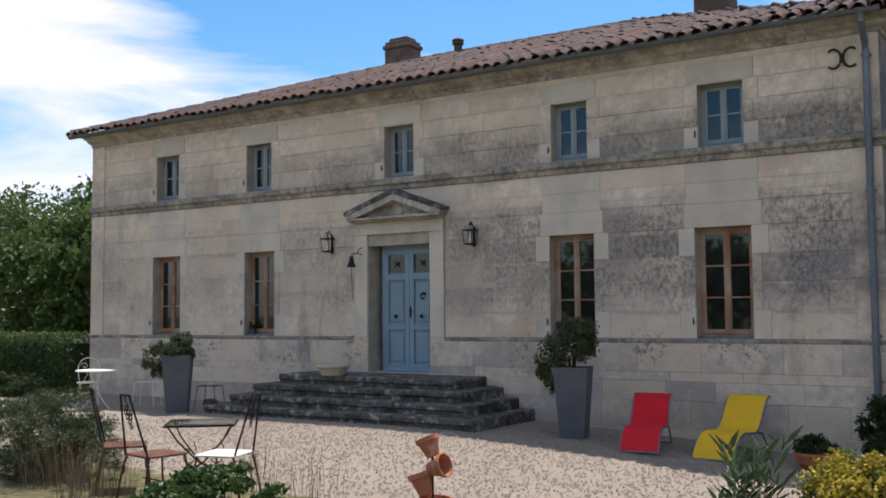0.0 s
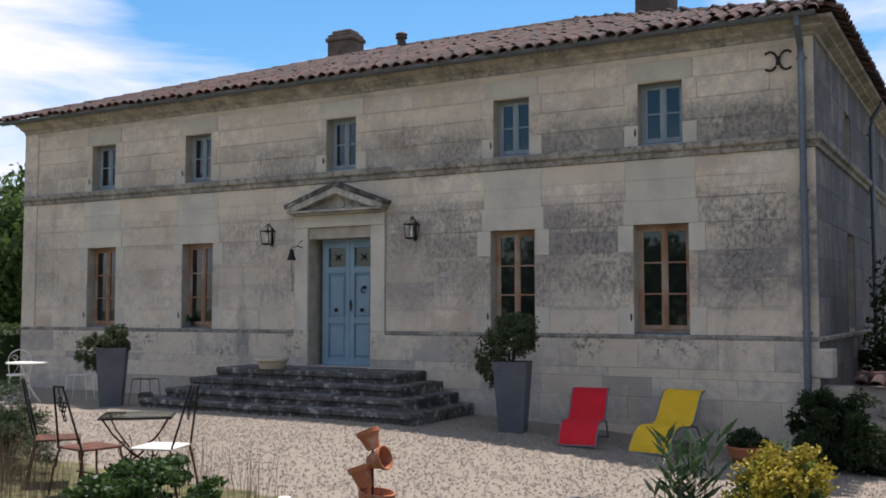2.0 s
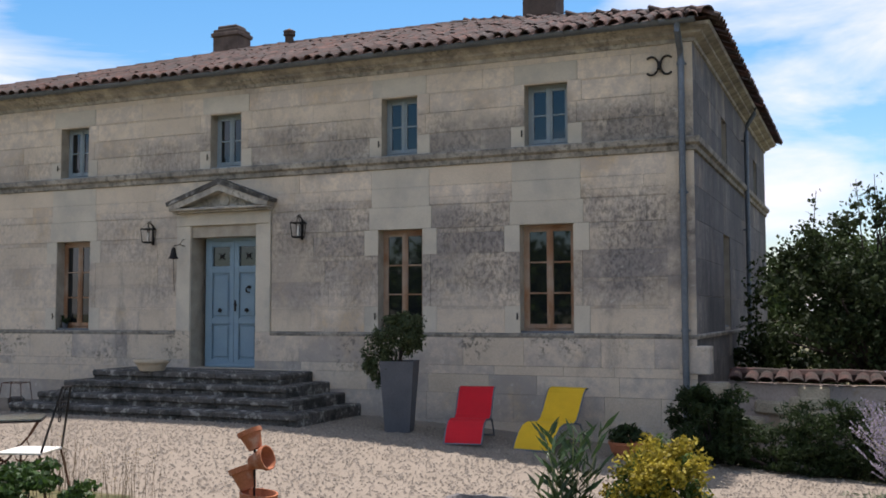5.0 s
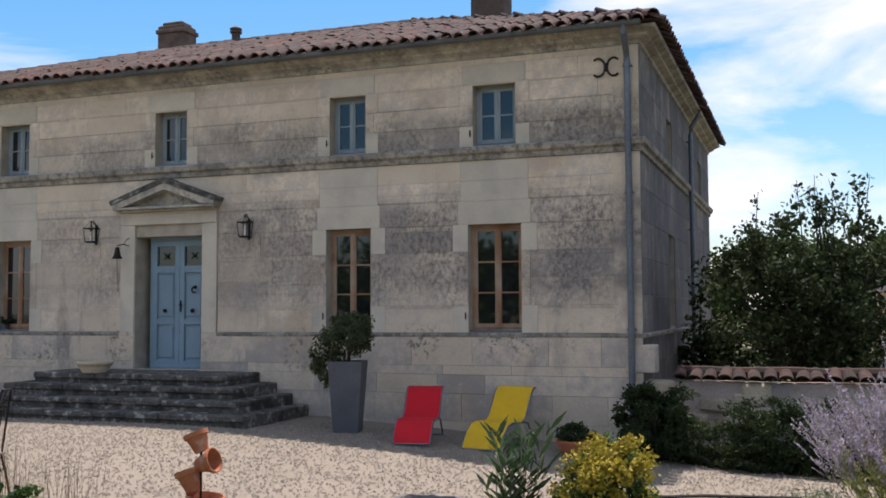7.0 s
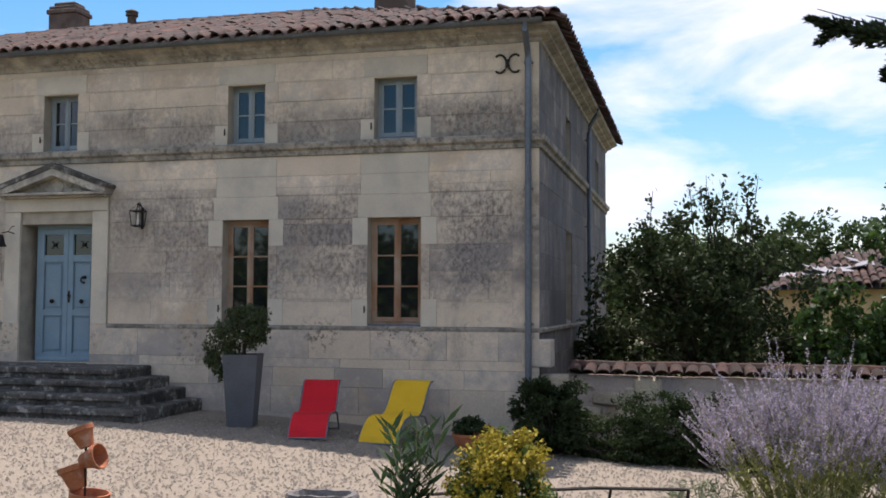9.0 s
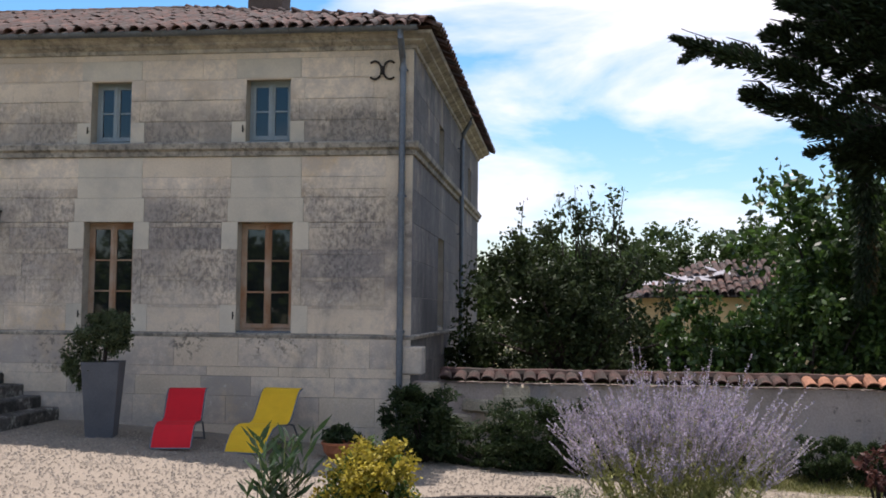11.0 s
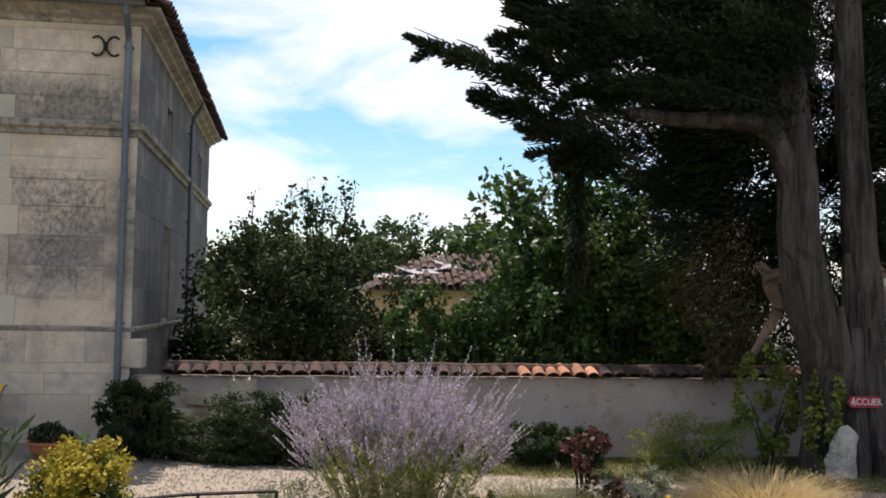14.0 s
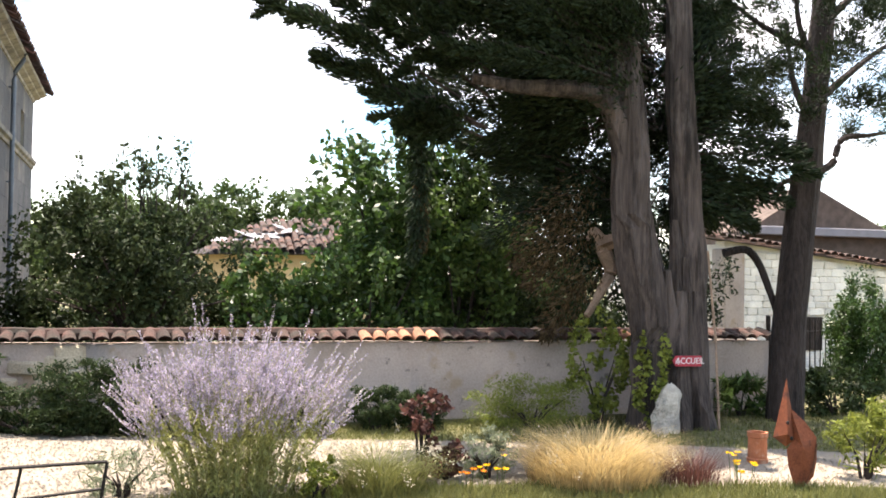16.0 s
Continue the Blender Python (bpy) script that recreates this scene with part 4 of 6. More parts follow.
# ---- garden wall, barns ----
def garden_wall():
    X0, X1 = 0.0, 12.6
    n = 60
    v, f = [], []
    for i in range(n + 1):
        x = X0 + (X1 - X0) * i / n
        y = 0.12 + 0.02 * noise.noise((x, 0, 0))
        zt = 0.86 + 0.02 * noise.noise((x * 0.8, 3, 0))
        for yy, zz in ((y, -0.6), (y + 0.02, zt), (y + 0.36, zt), (y + 0.38, -0.6)):
            v.append((x, yy, zz))
    for i in range(n):
        for j in range(4):
            f.append((4 * i + j, 4 * i + (j + 1) % 4, 4 * i + 4 + (j + 1) % 4, 4 * i + 4 + j))
    f += [(0, 1, 2, 3), (4 * n, 4 * n + 3, 4 * n + 2, 4 * n + 1)]
    top = tagged(part("garden_wall", Shape().add(v, f), RENDERW), "low rendered garden wall with patchy lime and clay coping", "wall", kind="structure")
    rng = random.Random(8)
    L = 0.44
    vs = [(r * math.cos(math.pi * j / 6), s * L, r * 0.75 * math.sin(math.pi * j / 6) - t) for s, r in ((0, 0.10), (1, 0.08)) for t in (0, 0.015) for j in range(7)]
    fs = [q for j in range(6) for q in ((j, j + 1, 14 + j + 1, 14 + j), (j, 7 + j, 7 + j + 1, j + 1), (7 + j + 1, 7 + j, 21 + j, 21 + j + 1))]
    me = Shape().add(vs, fs).mesh("coping_tile", COPING)
    mo = Shape().add(vs, fs).mesh("coping_tile", ORANGETILE)
    x = X0 + 0.5
    while x < X1:
        part("coping_tile", mo if 5.5 < x < 6.75 or 9.6 < x < 9.95 else me, TILE, top, m=pose(x, 0.00 + rng.uniform(-0.03, 0.03), 0.90 + rng.uniform(-0.012, 0.012), 15, rng.uniform(-4, 4), rng.uniform(-5, 5)))
        x += 0.205
    part("coping_ridge", Shape().tube([(X0 + 0.4 + i * 0.4, 0.36, 0.98 + 0.01 * math.sin(i * 2.1)) for i in range(31)], 0.09, 8), COPING, top)
    # bare rubble where the render has fallen
    for i in range(26):
        sx, sz = rng.uniform(0.05, 1.7), rng.uniform(-0.2, 0.8)
        a, h = rng.uniform(0.12, 0.24), rng.uniform(0.06, 0.12)
        part("rubble_stone", Shape().box(-a, a, -0.05, 0.05, -h, h, 0.03), RUBBLE, top, m=pose(sx, 0.11 + rng.uniform(0, 0.035), sz, 0, rng.uniform(-6, 6), 0))
    part("buttress_stone", Shape().box(-0.25, 0.18, -0.06, 0.3, 0.98, 1.38, 0.015), STONE, top)


garden_wall()


def canal_slope(shape, p, du, dv, nu, nv, mess=0.0, rng=None, hip=0.0):
    """A slope of joined canal tiles from corner p along du and up dv."""
    du, dv, p = Vector(du), Vector(dv), Vector(p)
    nrm = du.cross(dv).normalized()
    r = du.length / nu * 0.5
    for i in range(nu):
        for j in range(nv):
            if hip and (i / nu < hip * j / nv or (1 - i / nu) < 0.5 * hip * j / nv or rng.random() < 0.05):
                continue
            o = p + du * ((i + 0.5) / nu) + dv * (j / nv) + nrm * (0.02 + (rng.uniform(0, mess) if rng else 0))
            L = dv / nv * 1.1
            k = len(shape.v)
            for s in (0, 1):
                for q in range(5):
                    w = math.pi * q / 4
                    shape.v.append(tuple(o + L * s + du.normalized() * r * (1 - 0.15 * s) * math.cos(w) + nrm * r * 0.8 * (1 - 0.15 * s) * math.sin(w)))
            shape.f += [(k + q, k + q + 1, k + 6 + q, k + 5 + q) for q in range(4)]


def old_barn():
    top = thing("barn", "ochre outbuilding with a sagging broken tile roof", "barn", pose(1.0, 0, -0.34))
    part("wall", Shape().box(3.4, 8.6, 15.6, 16.0, -0.5, 2.7).box(3.4, 3.8, 16.0, 21, -0.5, 2.7).box(8.2, 8.6, 16.0, 21, -0.5, 2.7), OCHRE, top)
    rng = random.Random(4)
    s = Shape()
    canal_slope(s, (3.3, 15.2, 2.72), (5.1, 0, 0.12), (0.2, 3.4, 1.05), 23, 10, 0.09, rng, 0.42)
    part("roof_deck", Shape().add([(3.3, 15.2, 2.66), (8.5, 15.2, 2.78), (7.6, 18.6, 3.78), (5.4, 18.6, 3.68), (8.5, 22, 2.8), (3.3, 22, 2.8)], [(0, 1, 2, 3), (3, 2, 4, 5), (0, 3, 5), (1, 4, 2)]), DARKBARK, top)
    tagged(part("roof_tiles", s, TILES, top), kind="stuff")
    for i in range(7):
        part("loose_sheet", Shape().box(-0.6, 0.6, -0.25, 0.25, -0.01, 0.01, m=pose(4.2 + i * 0.33, 16.0 + 0.22 * i, 3.10 + 0.07 * i, 16, rng.uniform(-14, 14), rng.uniform(-30, 30))), SLATE, top, "slipped grey roofing sheet")


old_barn()


def stone_barn():
    """A pale rubble barn behind the pines."""
    top = thing("stone_barn", "pale rubble stone barn with clay tile roof", "barn", pose(0, 0, 0))
    body = Shape().prism([(15.6, -0.6), (30.0, -0.6), (30.0, 1.1), (15.6, 2.78)], 6.03, 6.4)
    body.box(15.6, 16.0, 6.4, 12, -0.6, 2.7)
    part("wall", body, WHITESTONE, top)
    part("hatch", Shape().box(17.5, 18.3, 5.93, 6.02, 0.2, 1.0, 0.01), DARKBARK, top, "small dark wooden hatch")
    rng = random.Random(6)
    meshes = []
    for i in range(8):
        s = Shape().box(-0.5, 0.5, -0.5, 0.5, -0.5, 0.5, 0.12)
        s.v = [(x + rng.uniform(-0.05, 0.05), y, z + rng.uniform(-0.06, 0.06)) for x, y, z in s.v]
        meshes.append(s.mesh("stone", WHITESTONE))
    z = -0.5
    while z < 2.6:
        h = rng.uniform(0.13, 0.2)
        x = 15.6
        while x < 23:
            w = rng.uniform(0.2, 0.48)
            if z + h < 2.76 - 0.117 * (x + w - 15.6) and not (17.3 < x + w / 2 < 18.5 and 0.1 < z + h / 2 < 1.1):
                part("stone", rng.choice(meshes), WHITESTONE, top, m=Matrix.LocRotScale((x + w / 2, 6.03, z + h / 2), None, (w * 0.98, 0.12, h * 0.97)))
            x += w
        z += h
    part("corner_pier", Shape().box(15.55, 16.1, 5.92, 6.5, -0.6, 2.6, 0.03), RENDERW, top)
    s = Shape()
    canal_slope(s, (15.3, 5.8, 2.85), (14.5, 0, -1.70), (0, 4.6, 0.5), 70, 11, 0.03, rng)
    tagged(part("roof_tiles", s, TILES, top), kind="stuff")
    part("roof_deck", Shape().add([(15.3, 5.8, 2.80), (29.8, 5.8, 1.10), (29.8, 10.4, 1.6), (15.3, 10.4, 3.3)], [(0, 1, 2, 3)]), DARKBARK, top)
    hut = thing("gabled_outbuilding", "brown gabled outbuilding behind the stone barn", "outbuilding", pose(0, 0, 0))
    part("wall", Shape().prism([(19.6, -0.5), (25.0, -0.5), (25.0, 3.3), (22.0, 4.7), (19.6, 3.3)], 11.0, 15.0), BRICK, hut)
    part("ridge_sheet", Shape().box(19.4, 25.5, 10.6, 11.0, 3.2, 3.45, 0.02), SLATE, hut)


stone_barn()


def iron_fence():
    top = thing("iron_fence", "black iron railing fence with pointed bars", "fence", pose(0, 0, 0))
    for i in range(30):
        x = 13.3 + i * 0.13
        part("bar", Shape().tube([(x, 1.0 + 0.02 * i, -0.35), (x, 1.0 + 0.02 * i, 1.08), (x, 1.0 + 0.02 * i, 1.2)], [0.011, 0.011, 0.002], 5), IRON, top)
    for z in (0.05, 0.95):
        part("rail", Shape().tube([(13.2, 1.0, z), (17.2, 1.6, z)], 0.015, 5), IRON, top)
    for x in (13.2, 17.2):
        part("post", Shape().box(x - 0.03, x + 0.03, 0.95 + 0.15 * (x - 13.2), 1.02 + 0.15 * (x - 13.2), -0.4, 1.25, 0.006), IRON, top)


iron_fence()

# ---- court furniture ----
def tall_planter(x, y, label, seed, turn, droop):
    z = zg(x, y)
    top = thing("planter", label, "planter", pose(x, y, z, 0, 0, turn), group="tall planters")
    a, b, h = 0.18, 0.25, 1.02
    vs = []
    for r, zz in ((a, 0.0), (b, h), (b - 0.025, h), (b - 0.06, h - 0.12)):
        vs += [(-r, -r, zz), (r, -r, zz), (r, r, zz), (-r, r, zz)]
    fs = [(3, 2, 1, 0)] + [(4 * i + j, 4 * i + (j + 1) % 4, 4 * i + 4 + (j + 1) % 4, 4 * i + 4 + j) for i in range(3) for j in range(4)]
    part("pot", Shape().add(vs, fs), PLANTER, top)
    part("soil", Shape().box(-b + 0.05, b - 0.05, -b + 0.05, b - 0.05, h - 0.14, h - 0.08), DARKBARK, top)
    return h


def conifer_in_planter(x, y, h, seed, ball, trail):
    rng = np.random.default_rng(seed)
    z = zg(x, y) + h - 0.1
    top = thing("shrub", "clipped conifer with a trailing side growing in a tall planter", "shrub", pose(x, y, z))
    part("stem", Shape().tube([(0, 0, 0), (0.02, 0, 0.2), (ball[0] * 0.5, 0, 0.4)], [0.03, 0.025, 0.015], 6), DARKBARK, top)
    part("crown", leaves("crown", cloud(rng, 5200, (ball[0], 0, ball[1]), (ball[2], ball[2], ball[3]), 46, 0.33, 0.5), 0.05, L_PEAR, rng, 0.5), L_PEAR, top)
    part("trailing_growth", leaves("trailing_growth", cloud(rng, 3000, (trail[0], -0.08, trail[1]), (trail[2], 0.28, trail[3]), 36, 0.26, 0.4), 0.075, L_PEAR, rng, 0.25, up=-0.6), L_PEAR, top)


h = tall_planter(-4.07, -1.28, "tall tapered anthracite planter beside the steps", 1, 14, 0)
conifer_in_planter(-4.07, -1.28, h, 11, (0.06, 0.50, 0.35, 0.34), (-0.30, 0.10, 0.25, 0.45))
h = tall_planter(-11.42, -2.12, "tall tapered anthracite planter under the window", 2, 40, 0)
conifer_in_planter(-11.42, -2.12, h, 12, (0.02, 0.24, 0.30, 0.26), (-0.42, -0.02, 0.30, 0.35))


def lounger(x, y, turn, fabric, label, size=1.0):
    """A low rocking lounger: a waved sling on a bent tube frame."""
    top = thing("lounger", label, "lounge chair", pose(x, y, zg(x, y) + 0.012, 0, 0, turn) @ Matrix.Scale(size, 4), group="loungers by the facade")
    w = 0.25
    prof = [(-0.62, 0.02), (-0.58, 0.10), (-0.48, 0.24), (-0.36, 0.34), (-0.22, 0.375), (-0.06, 0.36), (0.08, 0.345), (0.17, 0.39), (0.25, 0.50), (0.33, 0.64), (0.41, 0.77), (0.48, 0.845), (0.56, 0.86)]
    prof = [(y_, z_ * 0.80) for y_, z_ in prof]
    v = [(s * w, y_, z_ + t) for y_, z_ in prof for t in (0, 0.012) for s in (-1, 1)]
    f = []
    for i in range(len(prof) - 1):
        k = 4 * i
        f += [(k, k + 1, k + 5, k + 4), (k + 2, k + 6, k + 7, k + 3), (k, k + 4, k + 6, k + 2), (k + 1, k + 3, k + 7, k + 5)]
    f += [(0, 2, 3, 1), (4 * len(prof) - 4, 4 * len(prof) - 3, 4 * len(prof) - 1, 4 * len(prof) - 2)]
    sl = Shape().add(v, f)
    sl.smooth = False
    part("sling", sl, fabric, top)
    for s in (-1, 1):
        part("side_tube", Shape().tube([(s * (w + 0.008), y_, z_) for y_, z_ in prof], 0.012, 6), ZINC, top)
        part("leg", Shape().tube([(s * w, 0.12, 0.285), (s * w, 0.30, 0.25), (s * w, 0.42, 0.12), (s * w, 0.50, 0.0)], 0.013, 6), ZINC, top)
    part("cross_bar", Shape().tube([(-w, 0.50, 0.005), (w, 0.50, 0.005)], 0.012, 6), ZINC, top)
    part("foot_bar", Shape().tube([(-w, -0.62, 0.01), (w, -0.62, 0.01)], 0.012, 6), ZINC, top)


lounger(-2.95, -1.30, 11, RED, "red fabric lounger on a bent metal frame")
lounger(-1.86, -0.95, -7, YELLOW, "yellow fabric lounger on a bent metal frame", 1.1)

bowl = thing("flower_bowl", "low terracotta bowl with a leafy plant by the wall", "flower pot", pose(-0.74, -1.15, zg(-0.72)) @ Matrix.Scale(0.8, 4))
part("bowl", Shape().lathe([(0.0, 0.0), (0.2, 0.0), (0.30, 0.12), (0.33, 0.24), (0.35, 0.25), (0.35, 0.29), (0.31, 0.29), (0.28, 0.2), (0, 0.2)], 24), TERRA, bowl)
rng_ = np.random.default_rng(3)
plant = thing("potted_plant", "dark leafy plant growing in a terracotta bowl", "plant", pose(-0.74, -1.15, zg(-0.72) + 0.15) @ Matrix.Scale(0.72, 4))
part("crown", leaves("crown", cloud(rng_, 900, (0, 0, 0.2), (0.34, 0.34, 0.2), 16, 0.4), 0.12, L_DARK, rng_, 0.35), L_DARK, plant)

dish = thing("clay_bowl", "cream clay bowl on the top step", "bowl", pose(-8.82, -0.95, 0.90))
part("bowl", Shape().lathe([(0.0, 0.0), (0.2, 0.0), (0.25, 0.10), (0.30, 0.15), (0.30, 0.19), (0.26, 0.19), (0.22, 0.08), (0, 0.04)], 24), CREAM, dish)
for x, y, r in ((-10.75, -1.0, 0.18), (-11.2, -0.75, 0.12), (-11.35, -1.4, 0.14)):
    s = Shape().lathe([(r * c, r * 0.8 * d + r * 0.7) for c, d in ((0, -0.9), (0.8, -0.8), (1.0, 0.0), (0.95, 0.6), (0.7, 0.8), (0, 0.85))], 9)
    st = thing("old_stone", "dark weathered round stone beside the steps", "stone", pose(x, y, zg(x)), group="stones by the steps")
    part("stone", s, STEP, st)
for x in (-11.74, -4.93):
    sp = thing("sill_plant", "small dark potted plant on the window sill", "plant", pose(x, 0.11, 1.58), group="window sill plants")
    part("pot", Shape().lathe([(0.0, 0.0), (0.045, 0.0), (0.06, 0.09), (0.066, 0.09), (0.066, 0.11), (0.05, 0.11), (0.0, 0.09)], 14), PLANTER, sp)
    part("crown", leaves("crown", cloud(rng_, 420, (0, 0, 0.15), (0.10, 0.09, 0.09), 12, 0.4), 0.035, L_DARK, rng_, 0.5), L_DARK, sp)
vent_shadow = thing("cellar_vent", "small square cellar vent in the plinth", "vent", pose(-1.95, -0.004, 0.62))
# solid dark plate; the hollow's shade is put into its colour
part("opening", Shape().box(-0.11, 0.11, -0.012, 0.02, -0.08, 0.08), IRON, vent_shadow)


def iron_chair(x, y, turn, seat_mat, label):
    """Wrought iron chair with a grape bunch in its leaning back."""
    top = thing("iron_chair", label, "chair", pose(x, y, zg(x, y), 0, 0, turn), group="iron chairs round the table")
    part("seat", Shape().box(-0.22, 0.22, -0.21, 0.21, 0.435, 0.455, 0.006), seat_mat, top)
    for sx in (-1, 1):
        part("leg", Shape().tube([(sx * 0.20, -0.19, 0.44), (sx * 0.24, -0.22, 0.2), (sx * 0.22, -0.24, 0.0)], 0.011, 6), RUSTIRON, top)
        part("leg", Shape().tube([(sx * 0.20, 0.19, 0.44), (sx * 0.23, 0.24, 0.2), (sx * 0.22, 0.28, 0.0)], 0.011, 6), RUSTIRON, top)
        part("back_upright", Shape().tube([(sx * 0.20, 0.20, 0.44), (sx * 0.135, 0.27, 0.75), (sx * 0.08, 0.33, 1.02)], 0.011, 6), IRON, top)
    part("top_rail", Shape().tube([(-0.08, 0.33, 1.02), (0.08, 0.33, 1.02)], 0.012, 6), IRON, top)
    gr = Shape()
    for px, pz in ((-0.05, 0.86), (0, 0.86), (0.05, 0.86), (-0.03, 0.815), (0.03, 0.815), (0, 0.77), (-0.01, 0.725), (0.02, 0.9)):
        yy = 0.27 + (pz - 0.75) * 0.2
        gr.tube([(px + 0.022 * math.cos(a), yy, pz + 0.022 * math.sin(a)) for a in [i * math.pi / 5 for i in range(11)]], 0.007, 5)
    gr.tube([(0, 0.33, 1.02), (0.015, 0.31, 0.95), (-0.01, 0.30, 0.92), (0.01, 0.29, 0.88)], 0.006, 5)
    part("grape_bunch", gr, IRON, top)
    part("stretcher", Shape().tube([(-0.22, 0.0, 0.2), (0.22, 0.0, 0.2)], 0.008, 5), RUSTIRON, top)


def iron_table(x, y):
    top = thing("garden_table", "glass-topped table on scrolled rusty iron legs", "table", pose(x, y, zg(x, y), 0, 0, 40) @ Matrix.Diagonal((0.64, 0.72, 1.0, 1)))
    part("glass_top", Shape().box(-0.55, 0.55, -0.38, 0.38, 0.62, 0.632, 0.004), TABLEGLASS, top)
    part("rim", Shape().box(-0.56, 0.56, -0.39, -0.375, 0.60, 0.62).box(-0.56, 0.56, 0.375, 0.39, 0.60, 0.62).box(-0.56, -0.545, -0.375, 0.375, 0.60, 0.62).box(0.545, 0.56, -0.375, 0.375, 0.60, 0.62), IRON, top)
    for sx in (-1, 1):
        for sy in (-1, 1):
            part("leg", Shape().tube([(sx * 0.50, sy * 0.33, 0.61), (sx * 0.36, sy * 0.22, 0.45), (sx * 0.05, sy * 0.05, 0.22), (-sx * 0.22, -sy * 0.16, 0.10), (-sx * 0.34, -sy * 0.24, 0.0)], 0.012, 6), RUSTIRON, top)
        sp = [(sx * 0.22 + (0.02 + 0.011 * i) * math.cos(i * 0.6), 0.0, 0.30 + (0.02 + 0.011 * i) * math.sin(i * 0.6)) for i in range(13)]
        part("scroll", Shape().tube(sp, 0.008, 5), RUSTIRON, top)


iron_table(-5.62, -7.05)
iron_chair(-5.26, -7.98, 170, RUSTIRON, "rusty iron garden chair with grape-bunch back")
iron_chair(-4.80, -7.53, 288, WHITEPAINT, "iron garden chair with pale seat and grape-bunch back")
iron_chair(-5.93, -7.79, 138, RUSTIRON, "rusty iron garden chair turned side-on to the table")



def bistro():
    x, y = -13.3, -2.4
    t = thing("bistro_table", "round cream metal bistro table", "table", pose(x, y, zg(x)))
    part("tabletop", Shape().lathe([(0.0, 0.70), (0.36, 0.70), (0.37, 0.71), (0.36, 0.725), (0.0, 0.725)], 28), WHITEPAINT, t)
    for i in range(3):
        a = i * 2.1 + 0.3
        c, s = math.cos(a), math.sin(a)
        part("leg", Shape().tube([(0.13 * c, 0.13 * s, 0.7), (0.04 * c, 0.04 * s, 0.5), (0.05 * c, 0.05 * s, 0.3), (0.18 * c, 0.18 * s, 0.12), (0.30 * c, 0.30 * s, 0.0)], 0.013, 6), WHITEPAINT, t)
    ch = thing("bistro_chair", "cream metal bistro chair with scrolled round back", "chair", pose(x - 0.62, y + 0.30, zg(x), 0, 0, 48))
    part("seat", Shape().lathe([(0.0, 0.44), (0.2, 0.44), (0.21, 0.455), (0.2, 0.47), (0.0, 0.465)], 20), WHITEPAINT, ch)
    for sx in (-1, 1):
        for sy in (-1, 1):
            part("leg", Shape().tube([(sx * 0.14, sy * 0.14, 0.45), (sx * 0.17, sy * 0.18, 0.2), (sx * 0.20, sy * 0.21, 0)], 0.010, 6), WHITEPAINT, ch)
    back = [(-0.17, 0.15, 0.46), (-0.20, 0.18, 0.68)] + [(0.20 * math.cos(radians(q)), 0.20, 0.72 + 0.20 * math.sin(radians(q))) for q in range(180, -1, -20)] + [(0.20, 0.18, 0.68), (0.17, 0.15, 0.46)]
    part("back_hoop", Shape().tube(back, 0.010, 6), WHITEPAINT, ch)
    for s in (-1, 1):
        part("back_scroll", Shape().tube([(s * (0.08 + (0.07 - 0.004 * i) * math.cos(i * 0.5)), 0.19, 0.76 + (0.07 - 0.004 * i) * math.sin(i * 0.5)) for i in range(14)] + [(s * 0.02, 0.17, 0.6), (s * 0.10, 0.15, 0.47)], 0.007, 5), WHITEPAINT, ch)


bistro()
for x, y, turn, paint, tone in ((-12.9, -1.55, 25, WHITEPAINT, "cream"), (-11.0, -1.75, 15, RUSTIRON, "rusty brown")):
    fr = thing("plant_stand", "low empty %s wire plant stand on the gravel" % tone, "plant stand", pose(x, y, zg(x), 0, 0, turn), group="wire plant stands")
    for sy in (-1, 1):
        for sx in (-1, 1):
            part("leg", Shape().tube([(sx * 0.17, sy * 0.14, 0.46), (sx * 0.22, sy * 0.18, 0)], 0.007, 5), paint, fr)
    part("top_ring", Shape().tube([(-0.17, -0.14, 0.46), (0.17, -0.14, 0.46), (0.17, 0.14, 0.46), (-0.17, 0.14, 0.46), (-0.17, -0.14, 0.46)], 0.007, 5), paint, fr)



def pot_stack():
    """Tipsy tower of terracotta pots threaded on a rod."""
    x, y = -2.75, -7.0
    z = zg(x, y)
    top = thing("pot_tower", "tipsy tower of tilted terracotta flower pots on a rod", "flower pots", pose(x, y, z))
    prof = [(0.0, 0.0), (0.062, 0.0), (0.098, 0.14), (0.112, 0.142), (0.116, 0.185), (0.105, 0.186), (0.088, 0.14), (0.055, 0.03), (0.0, 0.03)]
    for px, pz, ry, k in ((0.01, 0.62, -24, 0.95), (-0.03, 0.50, 72, 0.95), (-0.06, 0.27, -20, 1.1), (0.02, -0.02, 6, 1.45)):
        part("flower_pot", Shape().lathe([(r * k, h_ * k) for r, h_ in prof], 22), TERRA, top, m=pose(px, 0, pz, 0, ry, 0))
    part("rod", Shape().tube([(0, 0, -0.05), (0, 0, 0.7)], 0.01, 6), IRON, top)


pot_stack()
post = thing("garden_light", "short grey bollard light post", "bollard", pose(-2.95, -8.0, zg(-2.95)))
part("post", Shape().lathe([(0.045, -0.05), (0.045, 0.27), (0.05, 0.275), (0.05, 0.31), (0.0, 0.315)], 14), TROUGH, post)
part("cap", Shape().lathe([(0.052, 0.305), (0.052, 0.325), (0.0, 0.33)], 14), WHITEPAINT, post)

